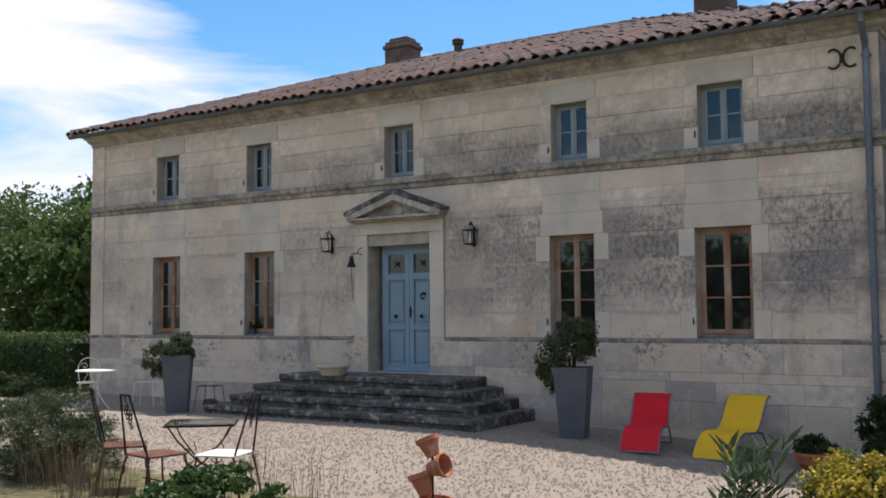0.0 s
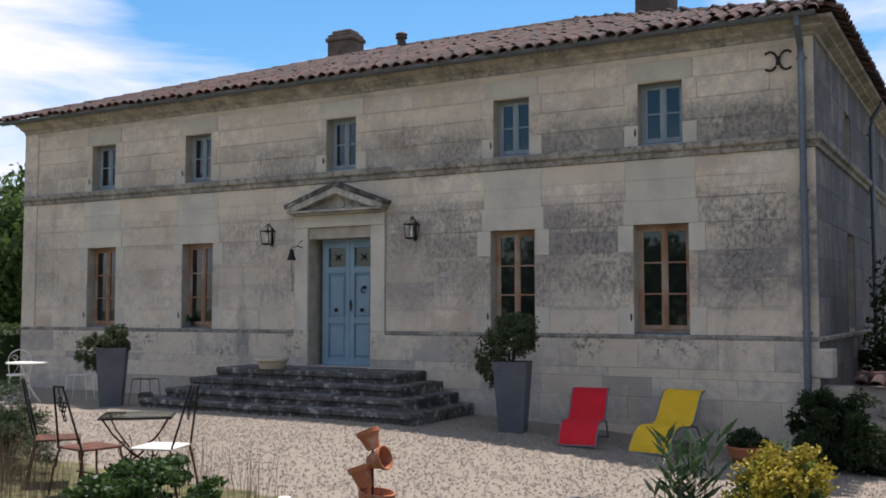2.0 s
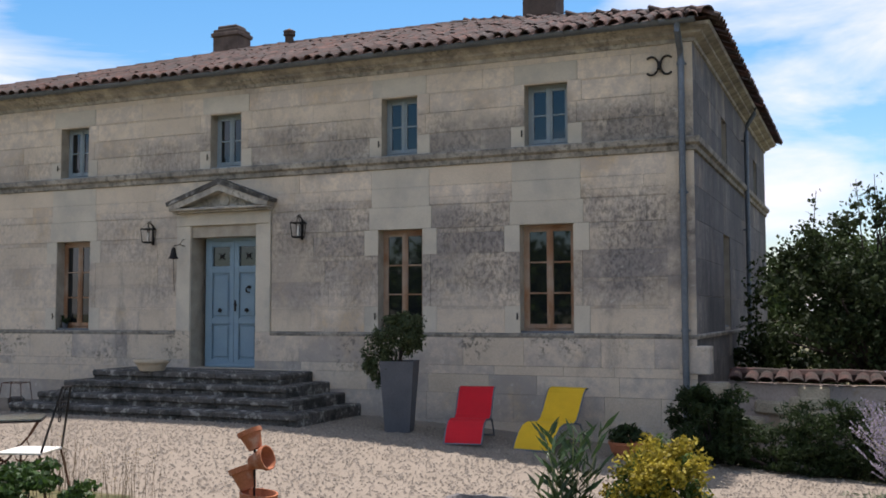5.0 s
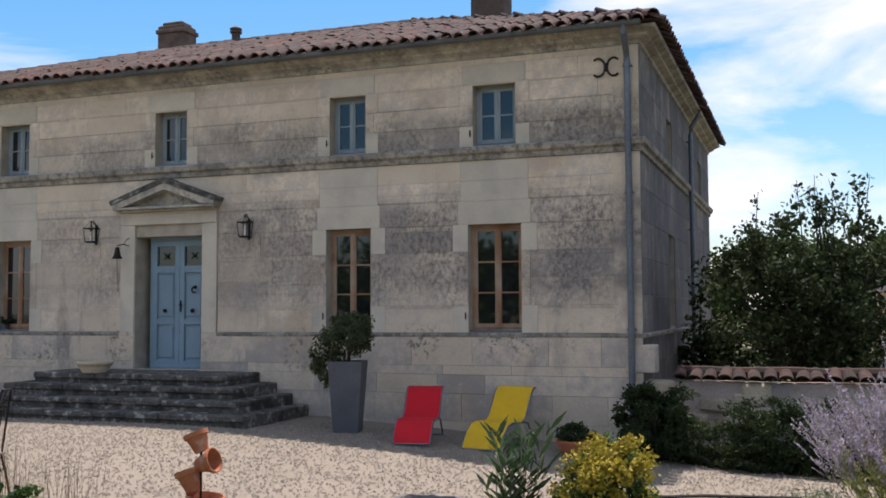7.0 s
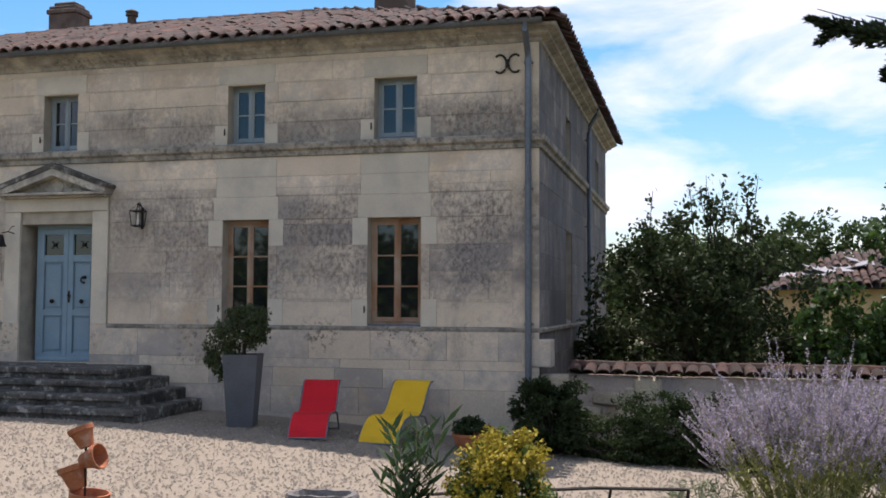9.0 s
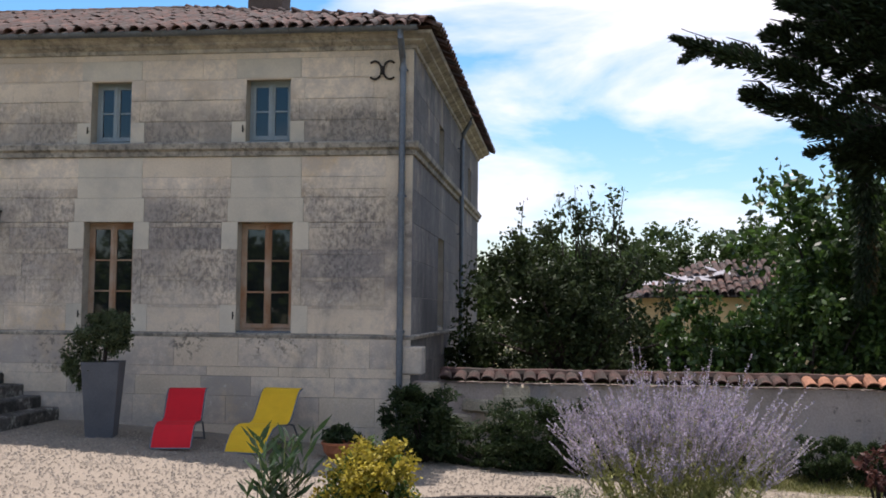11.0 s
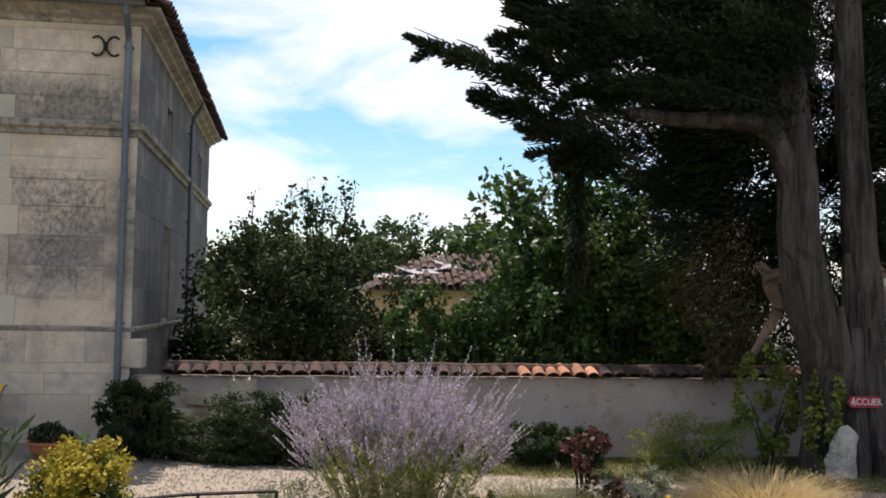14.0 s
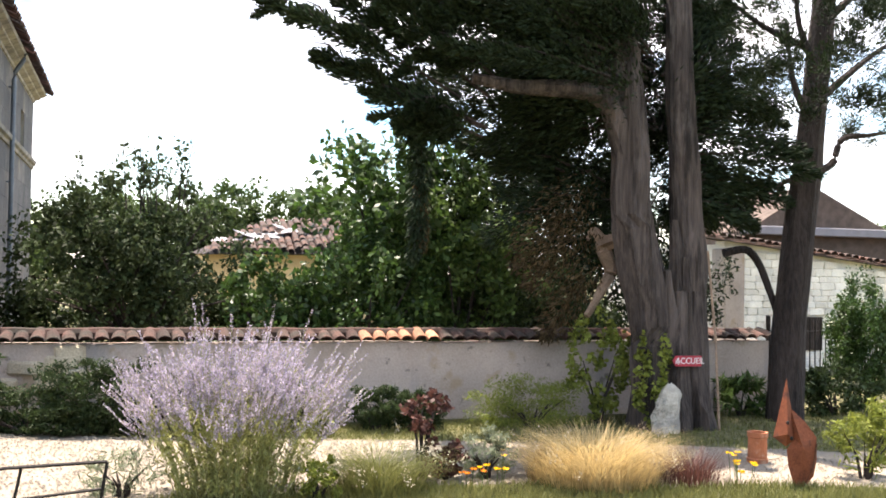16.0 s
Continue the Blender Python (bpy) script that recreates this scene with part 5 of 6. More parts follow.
tr = thing("stone_trough", "rough grey stone trough with a planted hollow", "trough", pose(-1.2, -5.55, zg(-1.27, -5.2), 0, 0, 4) @ Matrix.Scale(0.68, 4))
t_ = Shape()
ring = []
for r, zz in ((0.46, -0.02), (0.50, 0.20), (0.48, 0.24), (0.40, 0.24), (0.36, 0.16)):
    for j in range(24):
        a = 2 * math.pi * j / 24
        q = (abs(math.cos(a)) ** 4 + abs(math.sin(a)) ** 4) ** -0.25
        ring.append((r * q * math.cos(a), 0.55 * r * q * math.sin(a), zz + 0.012 * math.sin(j * 2.3)))
t_.add(ring, [(i * 24 + j, i * 24 + (j + 1) % 24, i * 24 + 24 + (j + 1) % 24, i * 24 + 24 + j) for i in range(4) for j in range(24)] + [tuple(range(96, 120))])
part("basin", t_, TROUGH, tr)

# ---- court planting ----
def sprays(name, label, x, y, n, length, leaf, material, seed, spread=0.5, category="shrub", top_z=1.0, stem=None):
    """Upright shoots set with long narrow leaves."""
    rng = np.random.default_rng(seed)
    top = thing(name, label, category, pose(x, y, zg(x, y)))
    pts, ways = [], []
    for i in range(n):
        a = rng.uniform(0, 6.28)
        r = spread * math.sqrt(rng.uniform())
        hh = top_z * rng.uniform(0.55, 1.0)
        e = Vector((r * math.cos(a), r * math.sin(a), hh))
        part("stem", Shape().tube([(e.x * 0.15, e.y * 0.15, -0.03), (e.x * 0.5, e.y * 0.5, hh * 0.55), e], [0.008, 0.006, 0.003], 4), stem or L_STEM, top)
        for k in range(int(hh * 30)):
            s = 0.25 + 0.75 * k / (hh * 30)
            c = Vector((e.x * s * s, e.y * s * s, hh * s))
            b = k * 2.4 + i
            d = Vector((math.cos(b), math.sin(b), 0.9))
            pts.append(c + d.normalized() * leaf * 0.5), ways.append(d)
    part("foliage", leaves("foliage", pts, leaf, material, rng, 0.17, ways=ways), material, top)


bush("golden_shrub", "rounded golden variegated evergreen shrub", 0.68, -6.45, (0.47, 0.42, 0.56), 9500, 0.042, L_YEL, 21, aspect=0.6, lift=0.95, clumps=70, clump=0.22, hollow=0.62)
bush("green_shrub", "green inner growth of a variegated shrub", 0.68, -6.45, (0.44, 0.40, 0.52), 6500, 0.045, L_MID, 26, aspect=0.6, lift=0.95, clumps=60, clump=0.24, hollow=0.4)
bush("green_shrub", "fine-leaved green shrub at the foot of a golden one", 0.98, -6.75, (0.26, 0.26, 0.38), 2600, 0.06, L_MID, 22, aspect=0.25, clumps=26)
sprays("oleander", "oleander shoots with long narrow green leaves", -0.02, -6.6, 9, 0, 0.21, L_OLE, 23, spread=0.36, top_z=1.15)
bush("glossy_shrub", "low glossy dark evergreen shrub", -4.2, -8.2, (0.80, 0.6, 0.30), 9000, 0.06, L_GREEN, 24, aspect=0.6, lift=0.6, clumps=70, clump=0.2)
bush("rosemary", "bushy grey-green rosemary shrub", -7.27, -7.72, (1.12, 0.8, 0.54), 34000, 0.06, L_ROSE, 25, aspect=0.16, lift=0.70, clumps=110, clump=0.2, hollow=0.3)
for i, (x, y) in enumerate(((-6.9, -7.9), (-6.2, -8.2), (-5.5, -8.4), (-4.7, -7.2), (-7.4, -7.3), (-3.7, -7.6))):
    tufts("dry_grass", "sparse tall brown dry stems", x, y, 130 if i < 3 else 60, 0.66, 0.45, 0.30, L_DRYGRASS, 30 + i, width=0.003, heads=(L_STRAW, 3, 3), hsize=0.015)
bush("hellebore", "dark green shrub at the foot of the downpipe", 0.30, -0.75, (0.60, 0.42, 0.58), 9500, 0.085, L_DARK, 41, aspect=0.3, lift=0.85, clumps=80, clump=0.22)
bush("euphorbia", "dark green bushy plant by the garden wall", 1.9, -0.55, (1.0, 0.42, 0.56), 12000, 0.075, L_DARK, 42, aspect=0.28, lift=0.8, clumps=110, clump=0.19)
bush("low_planting", "dark low planting along the wall", 1.1, -0.75, (1.1, 0.32, 0.30), 10000, 0.06, L_DARK, 43, aspect=0.35, lift=0.8, clumps=60, clump=0.2)
bush("low_planting", "dark low planting along the wall", 2.9, -0.70, (1.0, 0.34, 0.40), 10000, 0.06, L_DARK, 44, aspect=0.35, lift=0.8, clumps=60, clump=0.2)
for i, (x, r) in enumerate(((4.5, 0.5), (5.6, 0.42), (6.25, 0.36))):
    bush("wall_shrub", "grey-green rounded shrub below the garden wall", x, -0.65, (r, 0.4, r * 0.8), 6500, 0.07, L_DARK if i else L_PEAR, 45 + i, aspect=0.25, lift=0.9, clumps=70, clump=0.24)


def perovskia(x, y):
    """An airy bush: leafy stems below, branching into many separate mauve flower spikes."""
    rng = np.random.default_rng(50)
    top = thing("russian_sage", "broad airy bush of mauve flower spikes", "shrub", pose(x, y, zg(x, y)))
    w, fl, fw, lv, lw = Shape(), [], [], [], []
    def spike(p, d, length, count):
        e = p + d * length
        w.tube([p, p + d * length * 0.5 + Vector((0, 0, 0.01)), e], [0.003, 0.0025, 0.0012], 3)
        for s in np.linspace(0.12, 1.0, count):
            for k in range(2):
                b = rng.uniform(0, 6.28)
                out = 0.018 * (1.15 - 0.8 * s)
                fl.append(p + d * length * s + Vector((math.cos(b) * out, math.sin(b) * out, 0.3 * out))), fw.append((math.cos(b), math.sin(b), 0.9))
    for i in range(185):
        a, q = rng.uniform(0, 6.28), math.sqrt(rng.uniform())
        tall = rng.uniform(0.74, 1.0) + (0.22 if rng.uniform() < 0.10 else 0)
        hgt = 1.72 * tall * (1 - 0.30 * q * q)
        ex, ey = 1.36 * q * math.cos(a), 1.05 * q * math.sin(a)
        at = lambda s: Vector((ex * (0.44 + 0.56 * s ** 1.5), ey * (0.44 + 0.56 * s ** 1.5), hgt * s - (0.03 if s == 0 else 0)))
        w.tube([at(s) for s in (0, 0.25, 0.5, 0.7)], [0.005, 0.004, 0.0035, 0.003], 3)
        d = (at(1.0) - at(0.7)).normalized()
        spike(at(0.7), d, (at(1.0) - at(0.7)).length, 22)
        for k in range(5):
            b = rng.uniform(0, 6.28)
            e = (d + Vector((math.cos(b), math.sin(b), 0.2)) * rng.uniform(0.35, 0.65)).normalized()
            spike(at(rng.uniform(0.5, 0.86)), e, rng.uniform(0.16, 0.36), 13)
        for s in np.linspace(0.04, 0.66, 34):
            b = rng.uniform(0, 6.28)
            lv.append(at(s) + Vector((math.cos(b), math.sin(b), 0.4)) * 0.035), lw.append((math.cos(b), math.sin(b), 0.8))
    tagged(part("stem_growth", w, L_STEM, top), kind="stuff")
    part("bloom", leaves("bloom", fl, 0.026, L_LAV, rng, 0.6, ways=fw), L_LAV, top)
    part("foliage", leaves("foliage", lv, 0.075, L_SAGE, rng, 0.26, ways=lw), L_SAGE, top)


perovskia(3.30, -4.3)
tufts("fountain_grass", "mound of fine grass with pale seed heads", 4.75, -4.35, 1500, 0.70, 0.50, 1.3, L_BLADE, 51, width=0.004, heads=(WPETAL, 40, 14), hsize=0.03)
tufts("blond_grass", "mound of arching blond straw grass with plumes", 7.1, -4.45, 3600, 0.80, 0.72, 1.15, L_STRAW, 52, width=0.005, heads=(WPETAL, 120, 12), hsize=0.03)
tufts("brown_sedge", "low brown faded sedge", 8.1, -4.75, 500, 0.42, 0.35, 0.9, L_RED, 53, width=0.004)
bush("rose_bush", "small bronze-leaved rose bush", 5.35, -3.85, (0.30, 0.28, 0.24), 420, 0.075, L_RED, 54, aspect=0.6, lift=2.9, clumps=16, clump=0.3)
bush("dark_heuchera", "dark purple leafy plant", 5.55, -4.0, (0.24, 0.24, 0.24), 700, 0.08, L_RED, 55, aspect=0.7, clumps=18)
bush("curry_plant", "pale grey-green plant with yellow flowers", 6.0, -4.05, (0.32, 0.3, 0.28), 1700, 0.07, L_GREY, 56, aspect=0.22, lift=1.0, clumps=28)
bush("grey_plant", "small grey-green plant beside the metal rail", 2.25, -4.3, (0.42, 0.3, 0.26), 700, 0.10, L_GREY, 57, aspect=0.15, clumps=20)
bush("lime_plant", "small bright green leafy plant", 4.05, -4.75, (0.22, 0.22, 0.24), 1300, 0.05, L_LIME, 58, aspect=0.4, clumps=20)
bush("verge_shrub", "low yellow-green shrub under the trees", 7.9, -0.85, (0.95, 0.55, 0.42), 9000, 0.06, L_LIME, 59, aspect=0.2, lift=0.75, clumps=44)
bush("climbing_rose", "straggling yellow-green climber at the tree foot", 9.0, -0.75, (0.62, 0.4, 0.85), 1500, 0.085, L_LIME, 60, aspect=0.7, lift=0.95, clumps=44, clump=0.18)
bush("ivy", "green leaves climbing at the tree foot", 9.45, -1.55, (0.3, 0.25, 0.75), 800, 0.08, L_LIME, 61, aspect=0.7, lift=1.0, clumps=26)
bush("iris_clump", "green strappy clump by the wall", 11.7, -0.4, (0.5, 0.4, 0.36), 700, 0.3, L_MID, 62, aspect=0.12, clumps=20)
bush("verge_shrub", "dark shrub under the pine", 13.3, -0.7, (0.8, 0.5, 0.5), 2800, 0.10, L_DARK, 63, aspect=0.4, clumps=40)
bush("nandina", "upright yellow-green leafy shrub", 10.15, -5.05, (0.42, 0.4, 0.40), 1300, 0.11, L_LIME, 64, aspect=0.22, lift=1.15, clumps=26)
bush("topiary", "rounded clipped dark evergreen", 14.55, 0.1, (0.72, 0.7, 1.12), 22000, 0.06, L_GREEN, 65, aspect=0.5, lift=1.0, clumps=160, clump=0.22, hollow=0.45, category="topiary")


def flower_patch(x, y, n, petal, seed, label):
    rng = np.random.default_rng(seed)
    top = thing("flowers", label, "flowers", pose(x, y, zg(x, y)))
    w, pts, ways = Shape(), [], []
    for i in range(n):
        a, r = rng.uniform(0, 6.28), 0.2 * math.sqrt(rng.uniform())
        h_ = rng.uniform(0.15, 0.34)
        p = Vector((r * math.cos(a), r * math.sin(a), h_))
        w.tube([(p.x * 0.8, p.y * 0.8, -0.02), p], 0.004, 4)
        for k in range(8):
            d = Vector((math.cos(k * 0.785), math.sin(k * 0.785) - 0.3, 0.35))
            pts.append(p + d * 0.022), ways.append(d)
    tagged(part("stem_growth", w, L_MID, top), kind="stuff")
    tagged(part("bloom", leaves("bloom", pts, 0.045, petal, rng, 0.6, ways=ways), petal, top), kind="stuff")


flower_patch(8.55, -5.05, 9, PETAL, 71, "yellow daisies in the border")
flower_patch(5.55, -4.7, 4, OPETAL, 72, "orange daisies in the border")
flower_patch(6.0, -4.4, 5, PETAL, 73, "yellow flowers in the border")

# ---- garden objects under the trees ----
st = thing("standing_stone", "rough white upright stone at the tree foot", "stone", pose(9.55, -1.72, zg(9.5) - 0.05, 0, 4, 8))
s_ = Shape()
for i in range(12):
    q = i / 11
    for j in range(14):
        a = 2 * math.pi * j / 14
        r = (0.23 - 0.06 * q) * (1 if i < 10 else 0.8 if i == 10 else 0.35) * (1 + 0.35 * noise.noise((2.2 * math.cos(a), 2.2 * math.sin(a), 4.0 * q)))
        s_.v.append((r * math.cos(a) + 0.05 * q, 0.7 * r * math.sin(a), 0.74 * q + 0.05 * noise.noise((3 * math.cos(a), 3 * math.sin(a), 7)) * q))
s_.f = [(i * 14 + j, i * 14 + (j + 1) % 14, i * 14 + 14 + (j + 1) % 14, i * 14 + 14 + j) for i in range(11) for j in range(14)] + [tuple(range(154, 168))]
part("stone", s_, CARVED, st)

cp = thing("chimney_pot", "cylindrical terracotta chimney pot standing on the verge", "chimney pot", pose(9.54, -3.92, zg(9.5)) @ Matrix.Diagonal((0.82, 0.82, 0.93, 1)))
part("pot", Shape().lathe([(0.15, 0.0), (0.155, 0.05), (0.14, 0.06), (0.135, 0.32), (0.15, 0.33), (0.15, 0.39), (0.12, 0.39), (0.11, 0.1)], 22), TERRA, cp)


def sculpture(x, y):
    """Folded rusty sheet steel: a pointed hood over a bent, hollow body."""
    top = thing("steel_sculpture", "folded rusty sheet steel garden sculpture", "sculpture", pose(x, y, zg(x, y) - 0.02, 0, 0, -37) @ Matrix.Diagonal((0.82, 0.9, 1, 1)))
    def folded(name, ring, front, back):
        k = len(ring)
        v = [(px, 0.0, pz) for px, pz in ring] + [front, back]
        f = [(i, (i + 1) % k, k) for i in range(k)] + [((i + 1) % k, i, k + 1) for i in range(k)]
        part(name, Shape().add(v, f), RUST, top)
    folded("hood", [(-0.17, 1.18), (-0.25, 0.85), (-0.33, 0.54), (-0.17, 0.45), (-0.07, 0.52), (-0.11, 0.86)], (-0.15, -0.15, 0.60), (-0.14, 0.12, 0.72))
    folded("body", [(-0.12, 0.86), (0.065, 0.72), (0.20, 0.57), (0.205, 0.33), (0.17, 0.16), (0.03, 0.0), (-0.06, 0.02), (-0.14, 0.25), (-0.16, 0.42), (-0.07, 0.54)], (0.04, -0.10, 0.46), (0.06, 0.16, 0.36))
    part("seam", Shape().tube([(0.20, -0.02, 0.50), (0.17, -0.05, 0.28), (0.05, -0.04, 0.04)], 0.011, 6), RUSTIRON, top)
    for px, pz in ((-0.15, 0.72), (-0.10, 0.56)):
        part("bolt", Shape().lathe([(0.0, -0.03), (0.02, -0.025), (0.02, 0.03)], 8, pose(px, -0.14, pz, -90)), IRON, top)


sculpture(9.09, -5.3)

rail = thing("metal_rail", "dark bent metal frame at the border", "frame", pose(1.35, -5.5, 0))
part("top_bar", Shape().tube([(-1.5, -0.3, 0.20), (0.0, 0, 0.277), (0.78, 0, 0.30)], 0.016, 6), IRON, rail)
part("end_post", Shape().tube([(0.78, 0, 0.30), (0.70, -0.03, -0.28)], 0.016, 6), IRON, rail)
part("mid_post", Shape().tube([(0.12, 0, 0.28), (0.02, -0.03, -0.28)], 0.014, 6), IRON, rail)
part("lower_bar", Shape().tube([(-1.5, -0.33, -0.03), (0.05, -0.02, 0.02), (0.74, -0.02, 0.08)], 0.014, 6), IRON, rail)


def sign():
    top = thing("wooden_sign", "small red arrow sign lettered ACCUEIL on the trunk", "sign", pose(9.90, -1.72, 0.713, 0, 1, 6))
    part("board", Shape().prism([(-0.25, 0.0), (-0.19, 0.075), (0.25, 0.075), (0.25, -0.075), (-0.19, -0.075)], -0.012, 0.012), SIGNRED, top)
    cu = bpy.data.curves.new("lettering", "FONT")
    cu.body, cu.size, cu.extrude, cu.align_x, cu.align_y = "ACCUEIL", 0.125, 0.002, "CENTER", "CENTER"
    ob = new("lettering", cu)
    ob.parent = top
    ob.matrix_basis = pose(0.045, -0.016, 0, 90)
    cu.materials.append(WHITEL)
    part("arrow", Shape().tube([(-0.15, -0.016, 0.045), (-0.20, -0.016, 0), (-0.15, -0.016, -0.045)], 0.008, 4), WHITEL, top)


sign()
pole = thing("bamboo_pole", "thin bamboo pole leaning by the trunk", "pole", pose(10.35, -1.75, zg(10)))
part("cane", Shape().tube([(0.08, 0, -0.05), (0.0, 0, 1.3), (-0.08, 0.1, 2.6)], 0.018, 6), DEAD, pole)

# ---- trees ----
def limb(shape, pts, r0, r1, n=9, rough=0.12, seed=0):
    """A bent tapering limb through its points, with an uneven round."""
    rng = random.Random(seed)
    P = [Vector(p) for p in pts]
    fine = []
    for i in range(len(P) - 1):
        a, b = P[max(i - 1, 0)], P[min(i + 2, len(P) - 1)]
        for s in range(6):
            t = s / 6
            p, q = P[i], P[i + 1]
            t1, t2 = (q - a) * 0.5, (b - p) * 0.5
            h1, h2, h3, h4 = 2 * t**3 - 3 * t**2 + 1, -2 * t**3 + 3 * t**2, t**3 - 2 * t**2 + t, t**3 - t**2
            fine.append(p * h1 + q * h2 + t1 * h3 + t2 * h4)
    fine.append(P[-1])
    N = len(fine)
    k = len(shape.v)
    shape.tube(fine, [r0 + (r1 - r0) * i / (N - 1) for i in range(N)], n)
    for i in range(N):
        c = fine[i]
        for j in range(n):
            v = Vector(shape.v[k + i * n + j])
            q = 1 + rough * noise.noise((j * 0.9 + seed, i * 0.25, seed * 3.1)) * 2
            shape.v[k + i * n + j] = tuple(c + (v - c) * q)
    return shape


def fans(rng, paths, per, size, droop=0.15, spread=0.5):
    """Foliage sprays along branches: points and directions for leaves."""
    pts, ways = [], []
    for p0, p1, r in paths:
        p0, p1 = np.array(p0, float), np.array(p1, float)
        d = p1 - p0
        L = np.linalg.norm(d)
        d /= L
        n = int(per * L)
        s = rng.uniform(0.15, 1.05, size=n) ** 0.8
        w = rng.normal(size=(n, 3)) * np.array([1, 1, 0.8])
        w /= np.linalg.norm(w, axis=1)[:, None]
        c = p0 + d * (s * L)[:, None] + w * (r * (0.25 + 0.75 * np.sin(np.pi * np.clip(s, 0, 1)) ** 0.5) * rng.uniform(0, 1, n) ** 0.6)[:, None]
        c[:, 2] -= droop * s * s
        pts.append(c), ways.append(w * 0.7 + d)
    return np.concatenate(pts), np.concatenate(ways)


def big_cypress():
    rng = np.random.default_rng(80)
    x, y, z = 9.95, -1.2, zg(9.9)
    top = thing("cypress_tree", "huge twin-trunked old cypress with dark layered foliage", "tree", pose(0, 0, 0))
    t = Shape()
    limb(t, [(9.72, y, z - 0.2), (9.62, y, 1.2), (9.30, y, 2.6), (9.22, y, 4.0), (9.05, y + 0.1, 6.0), (8.9, y + 0.2, 9.5)], 0.38, 0.20, 16, 0.14, 1)
    limb(t, [(10.28, y, z - 0.2), (10.22, y, 1.2), (10.20, y, 2.6), (10.09, y, 4.0), (10.02, y, 5.4), (10.05, y + 0.1, 9.5)], 0.32, 0.16, 16, 0.14, 2)
    for i in range(7):
        a = i * 0.9
        limb(t, [(9.98 + 0.55 * math.cos(a), y + 0.45 * math.sin(a), z - 0.15), (9.95 + 0.36 * math.cos(a), y + 0.33 * math.sin(a), 0.45), (10.0 + 0.3 * math.cos(a), y + 0.25 * math.sin(a), 1.7)], 0.20, 0.12, 9, 0.2, 10 + i)
    limb(t, [(9.93, y - 0.12, 0.6), (9.92, y - 0.15, 1.7), (9.9, y - 0.14, 2.75)], 0.17, 0.05, 9, 0.35, 31)
    limb(t, [(9.78, y - 0.2, -0.3), (9.8, y - 0.22, 0.9), (9.72, y - 0.18, 2.0)], 0.2, 0.1, 9, 0.35, 32)
    limb(t, [(10.12, y - 0.2, -0.3), (10.08, y - 0.22, 0.9), (10.1, y - 0.18, 2.2)], 0.2, 0.1, 9, 0.35, 33)
    part("trunk", t, BARK, top)
    l = Shape()
    limb(l, [(9.25, y, 3.3), (9.06, y - 0.05, 3.95), (8.75, y - 0.1, 4.44), (8.3, y - 0.2, 4.54), (7.3, y - 0.25, 4.52), (6.7, y - 0.2, 4.60)], 0.21, 0.07, 10, 0.1, 3)
    limb(l, [(9.15, y, 4.0), (8.8, y, 4.7), (8.2, y, 5.4), (7.3, y, 6.1)], 0.16, 0.05, 9, 0.1, 4)
    part("limb", l, BARK, top)
    dd = Shape()
    limb(dd, [(9.45, y + 0.6, 2.5), (9.2, y + 0.8, 2.35), (9.35, y + 0.8, 2.0), (9.15, y + 0.7, 1.7), (8.85, y + 0.6, 1.3)], 0.13, 0.05, 9, 0.3, 5)
    limb(dd, [(9.3, y + 0.8, 2.3), (9.1, y + 0.9, 2.6), (9.0, y + 0.9, 2.45)], 0.09, 0.03, 8, 0.3, 6)
    part("dead_limb", dd, DEAD, top, "pale broken dead branch")
    paths = []
    for i in range(92):
        hgt = rng.uniform(4.5, 7.4)
        a = rng.uniform(0, 6.28)
        if math.sin(a) < -0.15 and math.cos(a) > -0.8:   # the trunks stand clear on the garden side
            a = -a
        L = (0.5 if math.sin(a) < -0.3 else 1.0) * rng.uniform(1.6, 4.0) * (1.15 - 0.05 * (hgt - 4)) * (0.5 if math.cos(a) > 0.4 else 1.0)
        p0 = (9.7 + 0.2 * math.cos(a), y + 0.2 * math.sin(a), hgt - 0.4)
        paths.append((p0, (p0[0] + L * math.cos(a), p0[1] + L * math.sin(a), hgt + rng.uniform(-0.3, 0.9)), rng.uniform(0.28, 0.52)))
    for i in range(11):   # the long westward layers
        zz = rng.uniform(4.5, 6.2)
        p0 = (8.6, y + rng.uniform(-0.6, 0.6), zz - 0.3)
        reach = rng.uniform(2.2, 3.6)
        paths.append((p0, (p0[0] - reach, p0[1] + rng.uniform(-0.8, 0.5), zz + rng.uniform(-0.1, 0.75)), rng.uniform(0.22, 0.42)))
    for p0, p1, rr in (((6.6, y, 4.35), (3.72, y - 0.1, 5.62), 0.19), ((6.9, y, 3.95), (4.6, y, 4.85), 0.26), ((7.0, y, 3.95), (5.2, y - 0.2, 4.45), 0.24), ((7.0, y + 0.2, 3.85), (5.7, y, 4.05), 0.22), ((7.0, y, 4.4), (4.9, y + 0.3, 5.75), 0.28), ((7.0, y, 5.0), (5.1, y + 0.2, 6.2), 0.26), ((7.2, y, 4.6), (5.4, y - 0.3, 5.6), 0.32)):
        paths.append((p0, p1, rr))
        d = Vector(p1) - Vector(p0)
        for k in range(6):   # side sprays that turn upwards
            c = Vector(p0) + d * (0.25 + 0.12 * k)
            e = c + d.normalized() * rng.uniform(0.3, 0.55) + Vector((0, rng.normal() * 0.25, rng.uniform(-0.25, 0.35)))
            paths.append((tuple(c), tuple(e), 0.13))
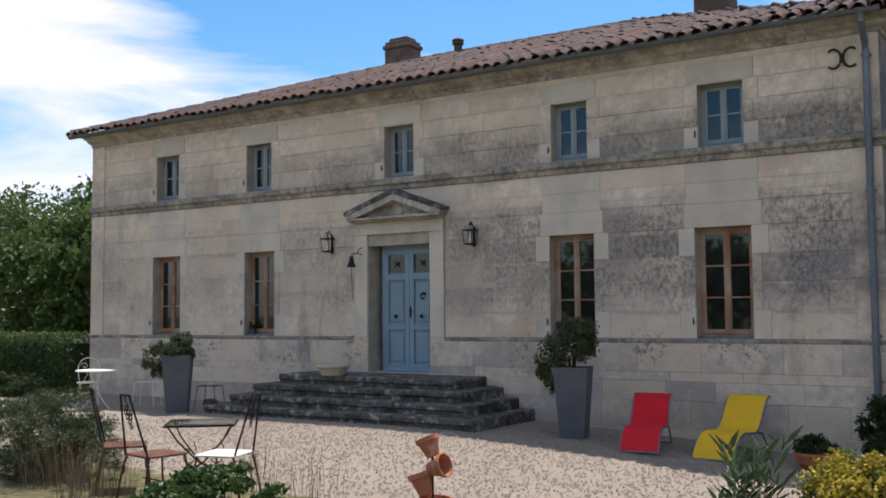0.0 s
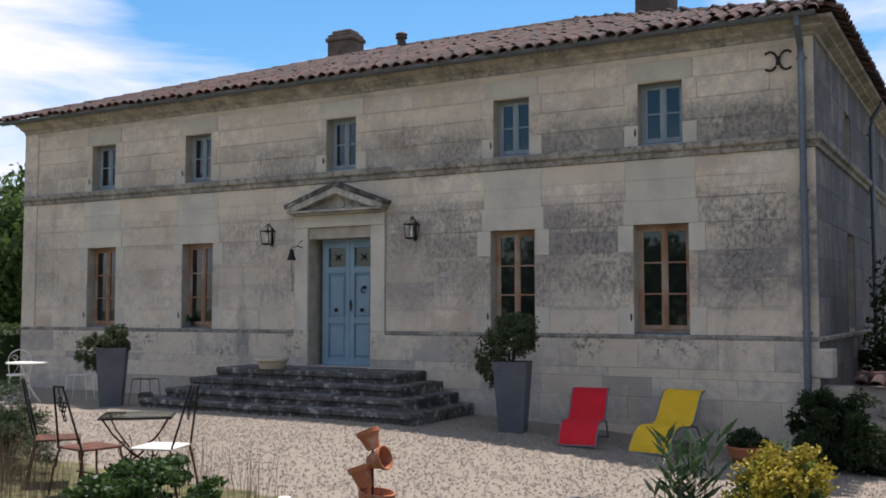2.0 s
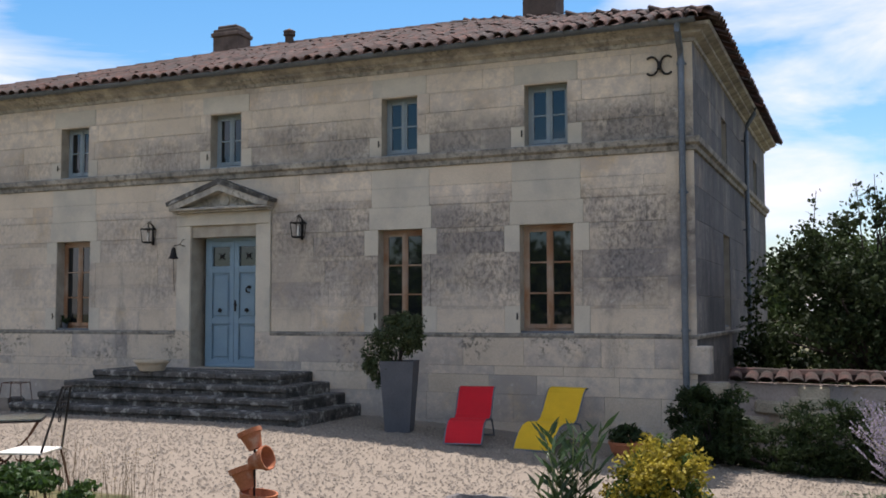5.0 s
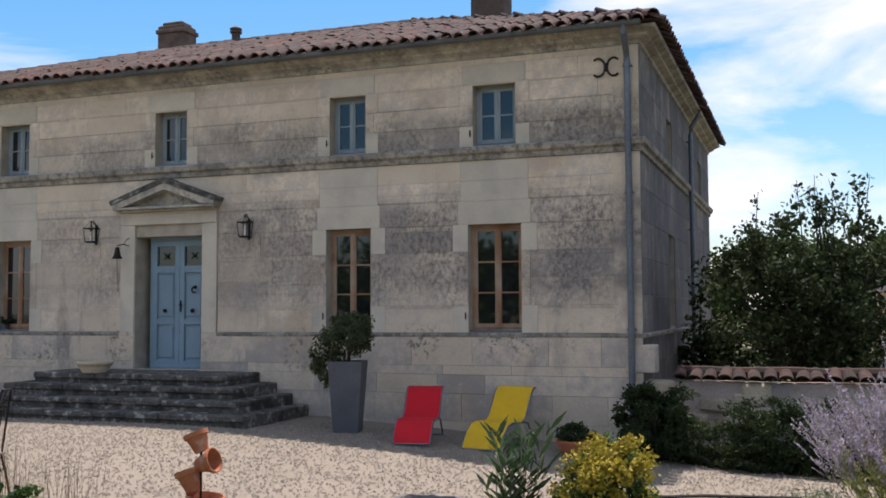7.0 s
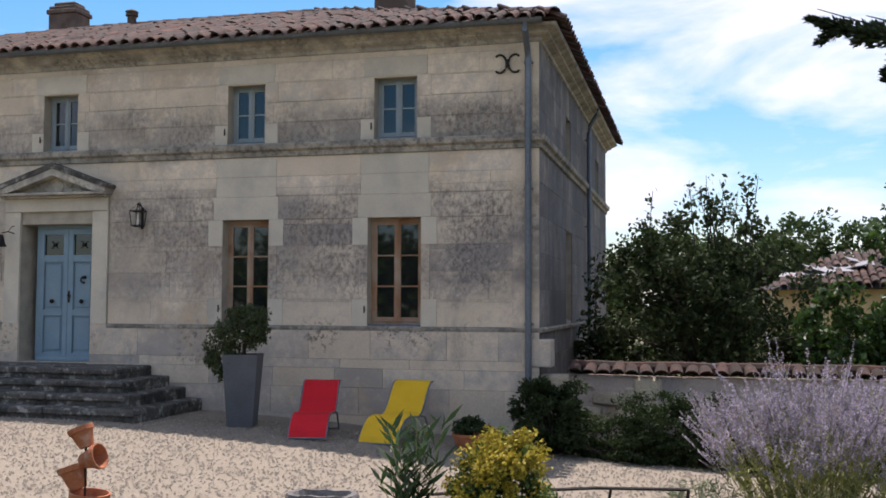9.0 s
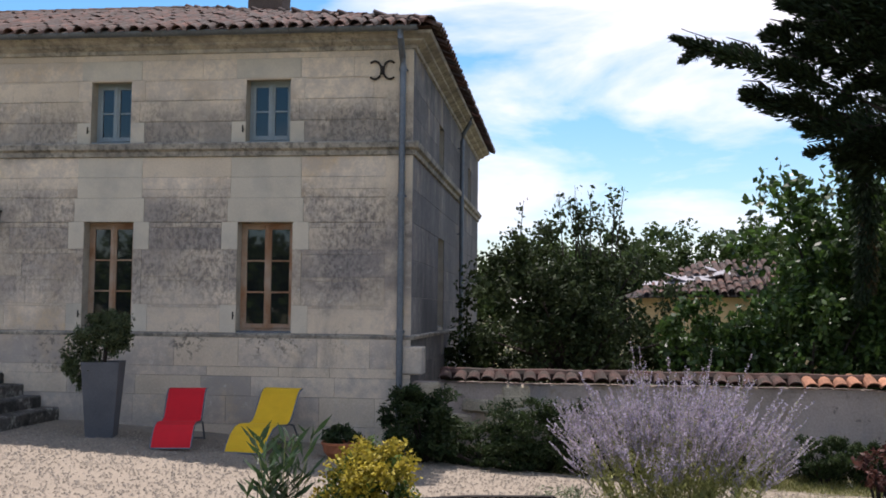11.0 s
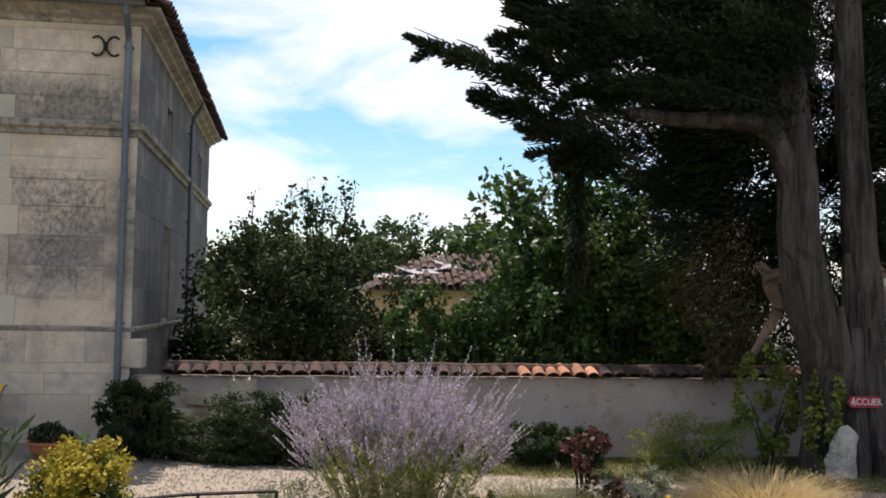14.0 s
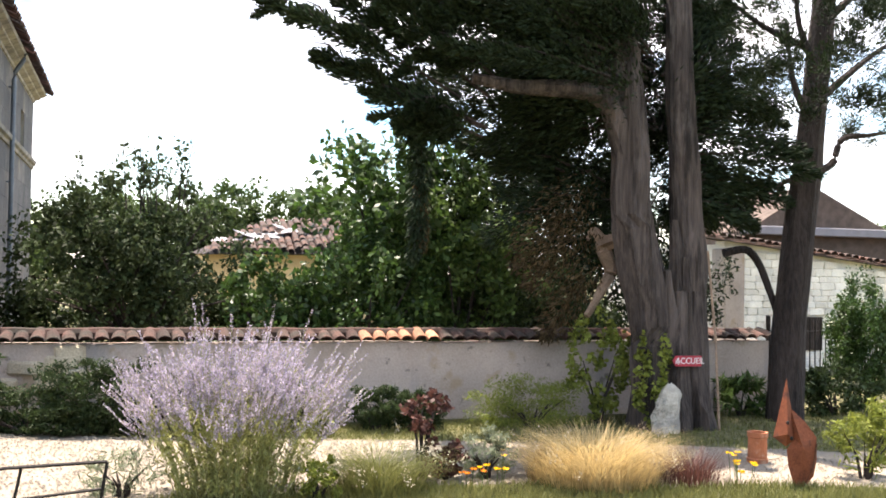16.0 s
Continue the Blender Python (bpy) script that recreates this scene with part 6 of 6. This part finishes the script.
    for i in range(26):   # lower eastern layers
        zz = rng.uniform(3.0, 4.9)
        a = rng.uniform(-0.5, 1.4)
        L = rng.uniform(1.2, 2.4)
        p0 = (10.3, y + 0.3, zz)
        paths.append((p0, (p0[0] + L * math.cos(a), p0[1] + L * math.sin(a), zz - 0.15), 0.30))
    for i in range(16):   # inner growth behind the trunks
        zz = rng.uniform(2.0, 5.0)
        paths.append(((9.75, y + 0.7, zz), (9.75 + rng.uniform(-0.5, 0.7), y + 1.8, zz + rng.uniform(-0.2, 0.3)), 0.36))
    for i in range(15):
        zz = rng.uniform(2.9, 4.9)
        q = rng.uniform(7.9, 9.2)
        paths.append(((q + 0.3, y + 1.0, zz), (q - 0.2, y + rng.uniform(1.6, 2.4), zz + rng.uniform(-0.4, 0.3)), 0.40))
    for i in range(8):
        zz = rng.uniform(4.1, 4.9)
        p0 = (9.2, y + 0.5, zz)
        a = rng.uniform(1.7, 3.0)
        paths.append((p0, (p0[0] + 2.4 * math.cos(a), p0[1] + 2.0 * math.sin(a), zz - 0.2), 0.35))
    for i in range(7):   # the hanging column of foliage west of the trunks
        zz = 4.9 - 0.36 * i
        paths.append(((6.15 + 0.03 * i, y + 0.7, zz), (6.2 + rng.uniform(-0.25, 0.25), y + 0.6, zz - 0.55), 0.30 - 0.02 * i))
    br = Shape()
    for p0, p1, r in paths:
        br.tube([p0, tuple((np.array(p0) + np.array(p1)) / 2 + (0, 0, 0.1)), p1], [0.022, 0.014, 0.006], 5)
    part("branch_frame", br, DARKBARK, top)
    pts, ways = fans(rng, paths, 680, 0.1)
    part("crown", leaves("crown", pts, 0.105, L_CYP, rng, 0.28, ways=ways), L_CYP, top)
    dry = [((6.2, y + 0.7, 3.4), (6.3, y + 0.7, 2.4), 0.14), ((9.0, y + 0.7, 3.4), (8.0, y + 1.2, 2.2), 0.55), ((9.0, y + 0.7, 2.8), (8.1, y + 1.0, 1.9), 0.5), ((9.1, y + 0.7, 2.2), (8.4, y + 1.1, 1.1), 0.4)]
    pts, ways = fans(rng, dry, 1100, 0.1)
    part("dry_foliage", leaves("dry_foliage", pts, 0.075, L_DRY, rng, 0.3, ways=ways), L_DRY, top, "dry brown dead foliage")


big_cypress()


def pine():
    rng = np.random.default_rng(81)
    x, y = 12.25, -1.0
    top = thing("pine_tree", "dark slender pine with sparse crooked branches", "tree", pose(0, 0, 0))
    t = Shape()
    limb(t, [(12.08, y, -0.45), (12.15, y, 1.0), (12.38, y, 3.0), (12.56, y, 4.6), (12.76, y, 6.4), (12.9, y, 9.0)], 0.29, 0.15, 12, 0.1, 21)
    part("trunk", t, DARKBARK, top)
    l = Shape()
    ends = []
    for h0, pts in ((3.55, [(12.45, y, 3.55), (12.85, y - 0.1, 3.75), (13.05, y - 0.1, 4.15), (13.6, y - 0.1, 4.25), (14.4, y - 0.1, 4.4)]), (4.6, [(12.6, y, 4.7), (13.2, y, 5.2), (13.9, y, 5.7), (14.8, y, 6.2)]), (5.2, [(12.65, y, 5.2), (12.3, y, 5.9), (12.2, y, 6.8)]), (4.4, [(12.55, y, 4.4), (12.2, y, 5.0), (12.05, y, 5.9)]), (5.5, [(12.7, y, 5.5), (11.8, y + 0.2, 5.9), (11.2, y + 0.3, 6.3)]), (3.3, [(12.42, y, 3.4), (12.1, y, 3.45), (11.9, y, 3.35)]), (6.0, [(12.75, y, 6.0), (13.4, y - 0.2, 6.6), (14.2, y - 0.3, 6.8)])):
        part("branch", limb(Shape(), pts, 0.075, 0.02, 7, 0.1, int(h0 * 10)), DARKBARK, top)
        ends.append((pts[-2], pts[-1]))
    limb(l, [(11.35, y + 0.6, 2.3), (11.75, y + 0.5, 2.35), (12.0, y + 0.4, 1.9), (12.1, y + 0.1, 1.1)], 0.07, 0.05, 7, 0.1, 77)
    part("branch", l, DARKBARK, top)
    paths = [(a, b, 0.35) for a, b in ends if a[2] > 3.6]
    for i in range(210):
        hgt = rng.uniform(4.2, 7.2)
        a = rng.uniform(0, 6.28)
        L = rng.uniform(0.5, 2.3)
        p = (12.75 + L * math.cos(a), y + L * math.sin(a), hgt)
        paths.append((p, (p[0] + 0.5 * math.cos(a), p[1] + 0.5 * math.sin(a), hgt + 0.15), 0.26))
    pts, ways = fans(rng, paths, 420, 0.1, 0.05)
    part("crown", leaves("crown", pts, 0.10, L_CYP, rng, 0.2, ways=ways), L_CYP, top)


pine()


def tree(name, label, x, y, trunk_h, trunk_r, centre_z, radii, n, size, material, seed, aspect=0.5, clumps=40, clump=0.26, hollow=0.4, shoots=0, floor=None, bark=None, base=None):
    """A broadleaf tree: tapered trunk, limbs and a clumped crown."""
    rng = np.random.default_rng(seed)
    z = zg(x, y) if base is None else base
    top = thing(name, label, "tree", pose(x, y, z))
    t = Shape()
    limb(t, [(0, 0, -0.1), (0.05, 0, trunk_h * 0.5), (-0.05, 0.05, trunk_h), (0, 0, centre_z)], trunk_r, trunk_r * 0.4, 9, 0.1, seed)
    part("trunk", t, bark or DARKBARK, top)
    b = Shape()
    for i in range(12):
        a = rng.uniform(0, 6.28)
        r = rng.uniform(0.5, 0.9)
        e = (radii[0] * r * math.cos(a), radii[1] * r * math.sin(a), centre_z + radii[2] * rng.uniform(-0.4, 0.7))
        b.tube([(0, 0, trunk_h * 0.8), (e[0] * 0.5, e[1] * 0.5, (trunk_h + e[2]) / 2 + 0.1), e], [trunk_r * 0.4, trunk_r * 0.25, 0.012], 6)
    pts = cloud(rng, n, (0, 0, centre_z), radii, clumps, clump, hollow, floor)
    if shoots:
        more = []
        for i in range(shoots):
            a, q = rng.uniform(0, 6.28), rng.uniform(0, 0.75)
            p = np.array((radii[0] * q * math.cos(a), radii[1] * q * math.sin(a), centre_z + radii[2] * 0.75))
            e = p + np.array((rng.normal() * 0.15, rng.normal() * 0.15, rng.uniform(0.5, 1.0)))
            b.tube([p - (0, 0, 0.4), e], [0.012, 0.004], 4)
            more.append(p + (e - p) * rng.uniform(0, 1, (26, 1)) + rng.normal(size=(26, 3)) * 0.06)
        pts = np.concatenate([pts, *more])
    part("limb_frame", b, bark or DARKBARK, top)
    part("crown", leaves("crown", pts, size, material, rng, aspect), material, top)


tree("pear_tree", "dense dull green fruit tree with upright shoots behind the wall", 2.40, 3.4, 1.0, 0.10, 2.22, (2.05, 1.5, 1.72), 16000, 0.10, L_FRUIT, 90, aspect=0.6, clumps=170, clump=0.17, hollow=0.25, shoots=15)
tree("fig_tree", "glossy broad-leaved green tree behind the garden wall", 6.85, 2.7, 0.8, 0.12, 2.6, (1.95, 1.5, 2.25), 14500, 0.17, L_GREEN, 91, aspect=0.62, clumps=110, clump=0.24, hollow=0.25)
for i, x in enumerate((0.8, 2.3, 3.7, 5.4, 9.0, 11.0)):
    bush("back_shrub", "dark dense shrub behind the garden wall", x, 4.6 + 0.4 * (i % 2), (1.15, 0.7, 1.05), 5200, 0.12, L_DARK, 170 + i, aspect=0.5, lift=0.95, clumps=60, clump=0.25, hollow=0.2)
tree("laurel", "dense glossy green laurel behind the garden wall", 4.6, 2.0, 0.5, 0.08, 1.35, (1.15, 0.9, 1.2), 7500, 0.13, L_GREEN, 92, aspect=0.5, clumps=60, clump=0.25)
tree("laurel", "bright glossy green laurel behind the garden wall", 6.0, 1.6, 0.5, 0.08, 1.5, (1.25, 0.8, 1.45), 8500, 0.12, L_GREEN, 97, aspect=0.5, clumps=80, clump=0.24)
tree("laurel", "dense green laurel under the cypress", 7.7, 2.0, 0.5, 0.08, 1.8, (1.6, 0.9, 1.95), 11000, 0.13, L_MID, 93, aspect=0.45, clumps=70, clump=0.24)
tree("dark_yew", "dark evergreen filling the gap beside the cypress", 8.7, 3.6, 0.8, 0.12, 2.9, (2.1, 1.1, 2.7), 19000, 0.11, L_CYP, 96, aspect=0.35, clumps=110, clump=0.24)
tree("dark_yew", "very dark evergreen behind the cypress", 10.4, 3.2, 0.8, 0.15, 2.7, (2.4, 1.2, 2.8), 21000, 0.13, L_CYP, 94, aspect=0.35, clumps=110, clump=0.25)
bush("back_shrub", "dark dense shrub behind the cypress foot", 9.6, 1.7, (1.25, 0.6, 1.15), 9000, 0.10, L_DARK, 178, aspect=0.4, lift=0.95, clumps=70, clump=0.25, hollow=0.2)
tree("dark_yew", "dark evergreen over the stone barn corner", 12.6, 3.0, 0.8, 0.12, 2.1, (1.1, 0.9, 1.2), 4500, 0.12, L_CYP, 95, aspect=0.35, clumps=50)
for i, (x, y, r, hh) in enumerate(((1.0, 29, 3.0, 6.4), (4.2, 31, 2.8, 6.4), (7.0, 33, 2.8, 6.9), (10.0, 31, 3.0, 6.9), (13.0, 33, 3.4, 7.0), (16.5, 34, 3.4, 6.0), (-2.5, 28, 3.0, 5.2), (36, 24, 4.5, 5.2), (43, 26, 5.0, 5.0), (31, 30, 4, 4.5), (22, 34, 4, 4.6))):
    tree("far_tree", "distant broadleaf tree with a round crown", x, y, 1.6, 0.22, hh * 0.46, (r, r, hh * 0.43), 13000, 0.20, L_FAR, 100 + i, aspect=0.7, clumps=110, clump=0.2, base=-0.3)
for i, (x, y, r, hh) in enumerate(((-33.5, 12, 3.4, 6.7), (-29.0, 9.5, 2.4, 5.0), (-38, 14, 4.5, 6.6), (-25.0, 7.0, 2.2, 4.6), (-31, 5, 2.4, 4.8), (-44, 18, 5, 8))):
    tree("tall_tree", "dark green broadleaf tree beyond the hedge", x, y, 1.8, 0.25, hh * 0.55, (r, r, hh * 0.55), 8500, 0.26, L_MID, 120 + i, aspect=0.6, clumps=90, clump=0.22)


for i in range(9):
    tree("garden_tree", "broadleaf tree at the far end of the garden", -26 + i * 6.5, -33 - 2 * (i % 2), 1.6, 0.22, 3.2, (4.2, 2.5, 3.0), 2600, 0.5, L_MID, 160 + i, aspect=0.7, clumps=60, clump=0.3, hollow=0.2)


def hedge():
    rng = np.random.default_rng(140)
    top = thing("hedge", "dense clipped dark hedge", "hedge", pose(-20.2, 0.4, 0.2))
    n = 16000
    p = rng.uniform(-1, 1, (n, 3)) * np.array((3.3, 0.7, 0.68))
    face = rng.integers(0, 3, n)
    p[face == 0, 2] = 0.66 + rng.normal(size=(face == 0).sum()) * 0.03
    p[face == 1, 1] = -0.68 + rng.normal(size=(face == 1).sum()) * 0.04
    p[:, 2] += 0.66
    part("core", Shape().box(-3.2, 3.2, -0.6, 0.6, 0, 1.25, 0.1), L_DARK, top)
    part("foliage", leaves("foliage", p, 0.08, L_MID, rng, 0.5), L_MID, top)


hedge()
bush("border_plant", "dark low planting at the foot of the hedge", -17.6, -1.3, (1.5, 0.5, 0.3), 4000, 0.12, L_DARK, 141, aspect=0.3, clumps=50)


def turf():
    """Short uneven grass of the border and the verge."""
    rng = np.random.default_rng(150)
    v, f = [], []
    def blade(x, y, h_):
        k = len(v)
        a = rng.uniform(0, 6.28)
        c, s = math.cos(a) * 0.006, math.sin(a) * 0.006
        lx, ly = rng.normal() * 0.4 * h_, rng.normal() * 0.4 * h_
        z = zg(x, y) - 0.01
        v.extend(((x - c, y - s, z), (x + c, y + s, z), (x + lx, y + ly, z + h_)))
        f.append((k, k + 1, k + 2))
    for i in range(52000):
        x = rng.uniform(1.0, 12.5)
        y = edge_garden(x) - abs(rng.normal()) * 1.3 + 0.12 * math.sin(x * 3)
        blade(x, y, rng.uniform(0.03, 0.13))
    for i in range(26000):
        x = rng.uniform(3.0, 14.0)
        blade(x, rng.uniform(verge(x), -0.1), rng.uniform(0.02, 0.10))
    me = bpy.data.meshes.new("turf")
    me.from_pydata(v, [], f)
    me.materials.append(L_BLADE)
    tagged(new("turf", me), "short uneven grass along the border and verge", "grass", kind="stuff")


turf()

# ---- dressed stones and ashlar of the walls ----
def block_mesh(name, material):
    s = Shape().box(-0.5, 0.5, -0.5, 0.5, -0.5, 0.5, 0.012)
    return s.mesh(name, material)


def masonry():
    rng = random.Random(12)
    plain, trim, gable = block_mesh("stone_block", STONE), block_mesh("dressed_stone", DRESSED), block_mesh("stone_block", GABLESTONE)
    holes = []
    def put(me, x0, x1, z0, z1, y=0.0, deep=0.06):
        part("dressed_stone" if me is trim else "stone_block", me, None, WALL_FRONT, m=Matrix.LocRotScale(((x0 + x1) / 2, y + deep / 2, (z0 + z1) / 2), None, (x1 - x0 - 0.004, deep, z1 - z0 - 0.004)))
    # surrounds of the windows: lintel, three jamb stones a side
    for (a, b), (c, d) in [(w, ZL) for w in LOWER] + [(w, ZU) for w in UPPER]:
        low = c < 3
        lint = 0.36 if low else 0.30
        put(trim, a - 0.16, b + 0.16, d, d + lint, -0.006)
        holes.append((a - 0.16, b + 0.16, d, d + lint))
        if low:
            for z0, z1 in ((d + lint, 3.88), (3.88, 4.19)):
                put(trim, a - 0.12, b + 0.12, z0, z1, -0.002)
                holes.append((a - 0.12, b + 0.12, z0, z1))
        n = 4 if low else 3
        for i in range(n):
            z0, z1 = c + (d - c) * i / n, c + (d - c) * (i + 1) / n
            e = (0.25 if low else 0.22) if i in (0, n - 1) else 0.14
            for p, q in ((a - e, a), (b, b + e)):
                put(trim if i == 0 or (low and i == n - 1) else plain, p, q, z0, z1, -0.003)
                holes.append((p, q, z0, z1))
    holes += [(-9.07, -8.765, 1.54, 3.7), (-7.405, -7.1, 1.54, 3.7), (-9.07, -7.1, 3.195, 3.7)]
    bands = [(-0.2, 0.2, 0.62, 1.05, 1.54), (1.54, 1.92, 2.32, 2.72, 3.12, 3.58, 3.88, 4.19), (4.40, 4.74, 5.06, 5.36, 5.77)]
    for bi, zs in enumerate(bands):
        out = -0.03 if bi == 0 else 0.0
        for z0, z1 in zip(zs, zs[1:]):
            edges = sorted({z0, z1} | {z for h_ in OPEN + holes for z in h_[2:] if z0 + 0.05 < z < z1 - 0.05})
            for e0, e1 in zip(edges, edges[1:]):
                for a, b, c, d in strips(HX0, HX1, e0, e1, [h_ for h_ in OPEN + holes if h_[2] < (e0 + e1) / 2 < h_[3]]):
                    if c != e0 and d != e1:
                        continue
                    x = a
                    while x < b - 1e-3:
                        w = rng.uniform(0.75, 1.45)
                        nx = b if b - x - w < 0.4 else x + w
                        put(plain, x, nx, c, d, out, 0.06 if not bi else 0.045)
                        x = nx
    for x0, x1 in ((HX0 - 0.005, HX0 + 0.42), (-0.40, 0.0)):
        for z0, z1 in ((1.54, 2.4), (2.4, 3.3), (3.3, 4.19), (4.40, 5.0), (5.0, 5.77)):
            put(plain, x0, x1, z0, z1, -0.022, 0.06)
    # side wall
    for zs in ((-0.3, 0.3, 0.7, 1.1, 1.54), (1.54, 2.1, 2.65, 3.2, 3.7, 4.19), (4.40, 4.8, 5.24, 5.77)):
        for z0, z1 in zip(zs, zs[1:]):
            cuts = [(a, b) for a, b, c, d in SIDE_OPEN if c < (z0 + z1) / 2 < d]
            y = -0.0
            segs, u = [], 0.0
            for p, q in sorted(cuts):
                segs.append((u, p))
                u = q
            segs.append((u, HY1))
            for a, b in segs:
                y = a
                while y < b - 1e-3:
                    w = rng.uniform(0.9, 1.8)
                    ny = b if b - y - w < 0.5 else y + w
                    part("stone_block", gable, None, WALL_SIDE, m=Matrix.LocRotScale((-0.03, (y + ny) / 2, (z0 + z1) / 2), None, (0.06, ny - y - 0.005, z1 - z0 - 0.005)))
                    y = ny


masonry()
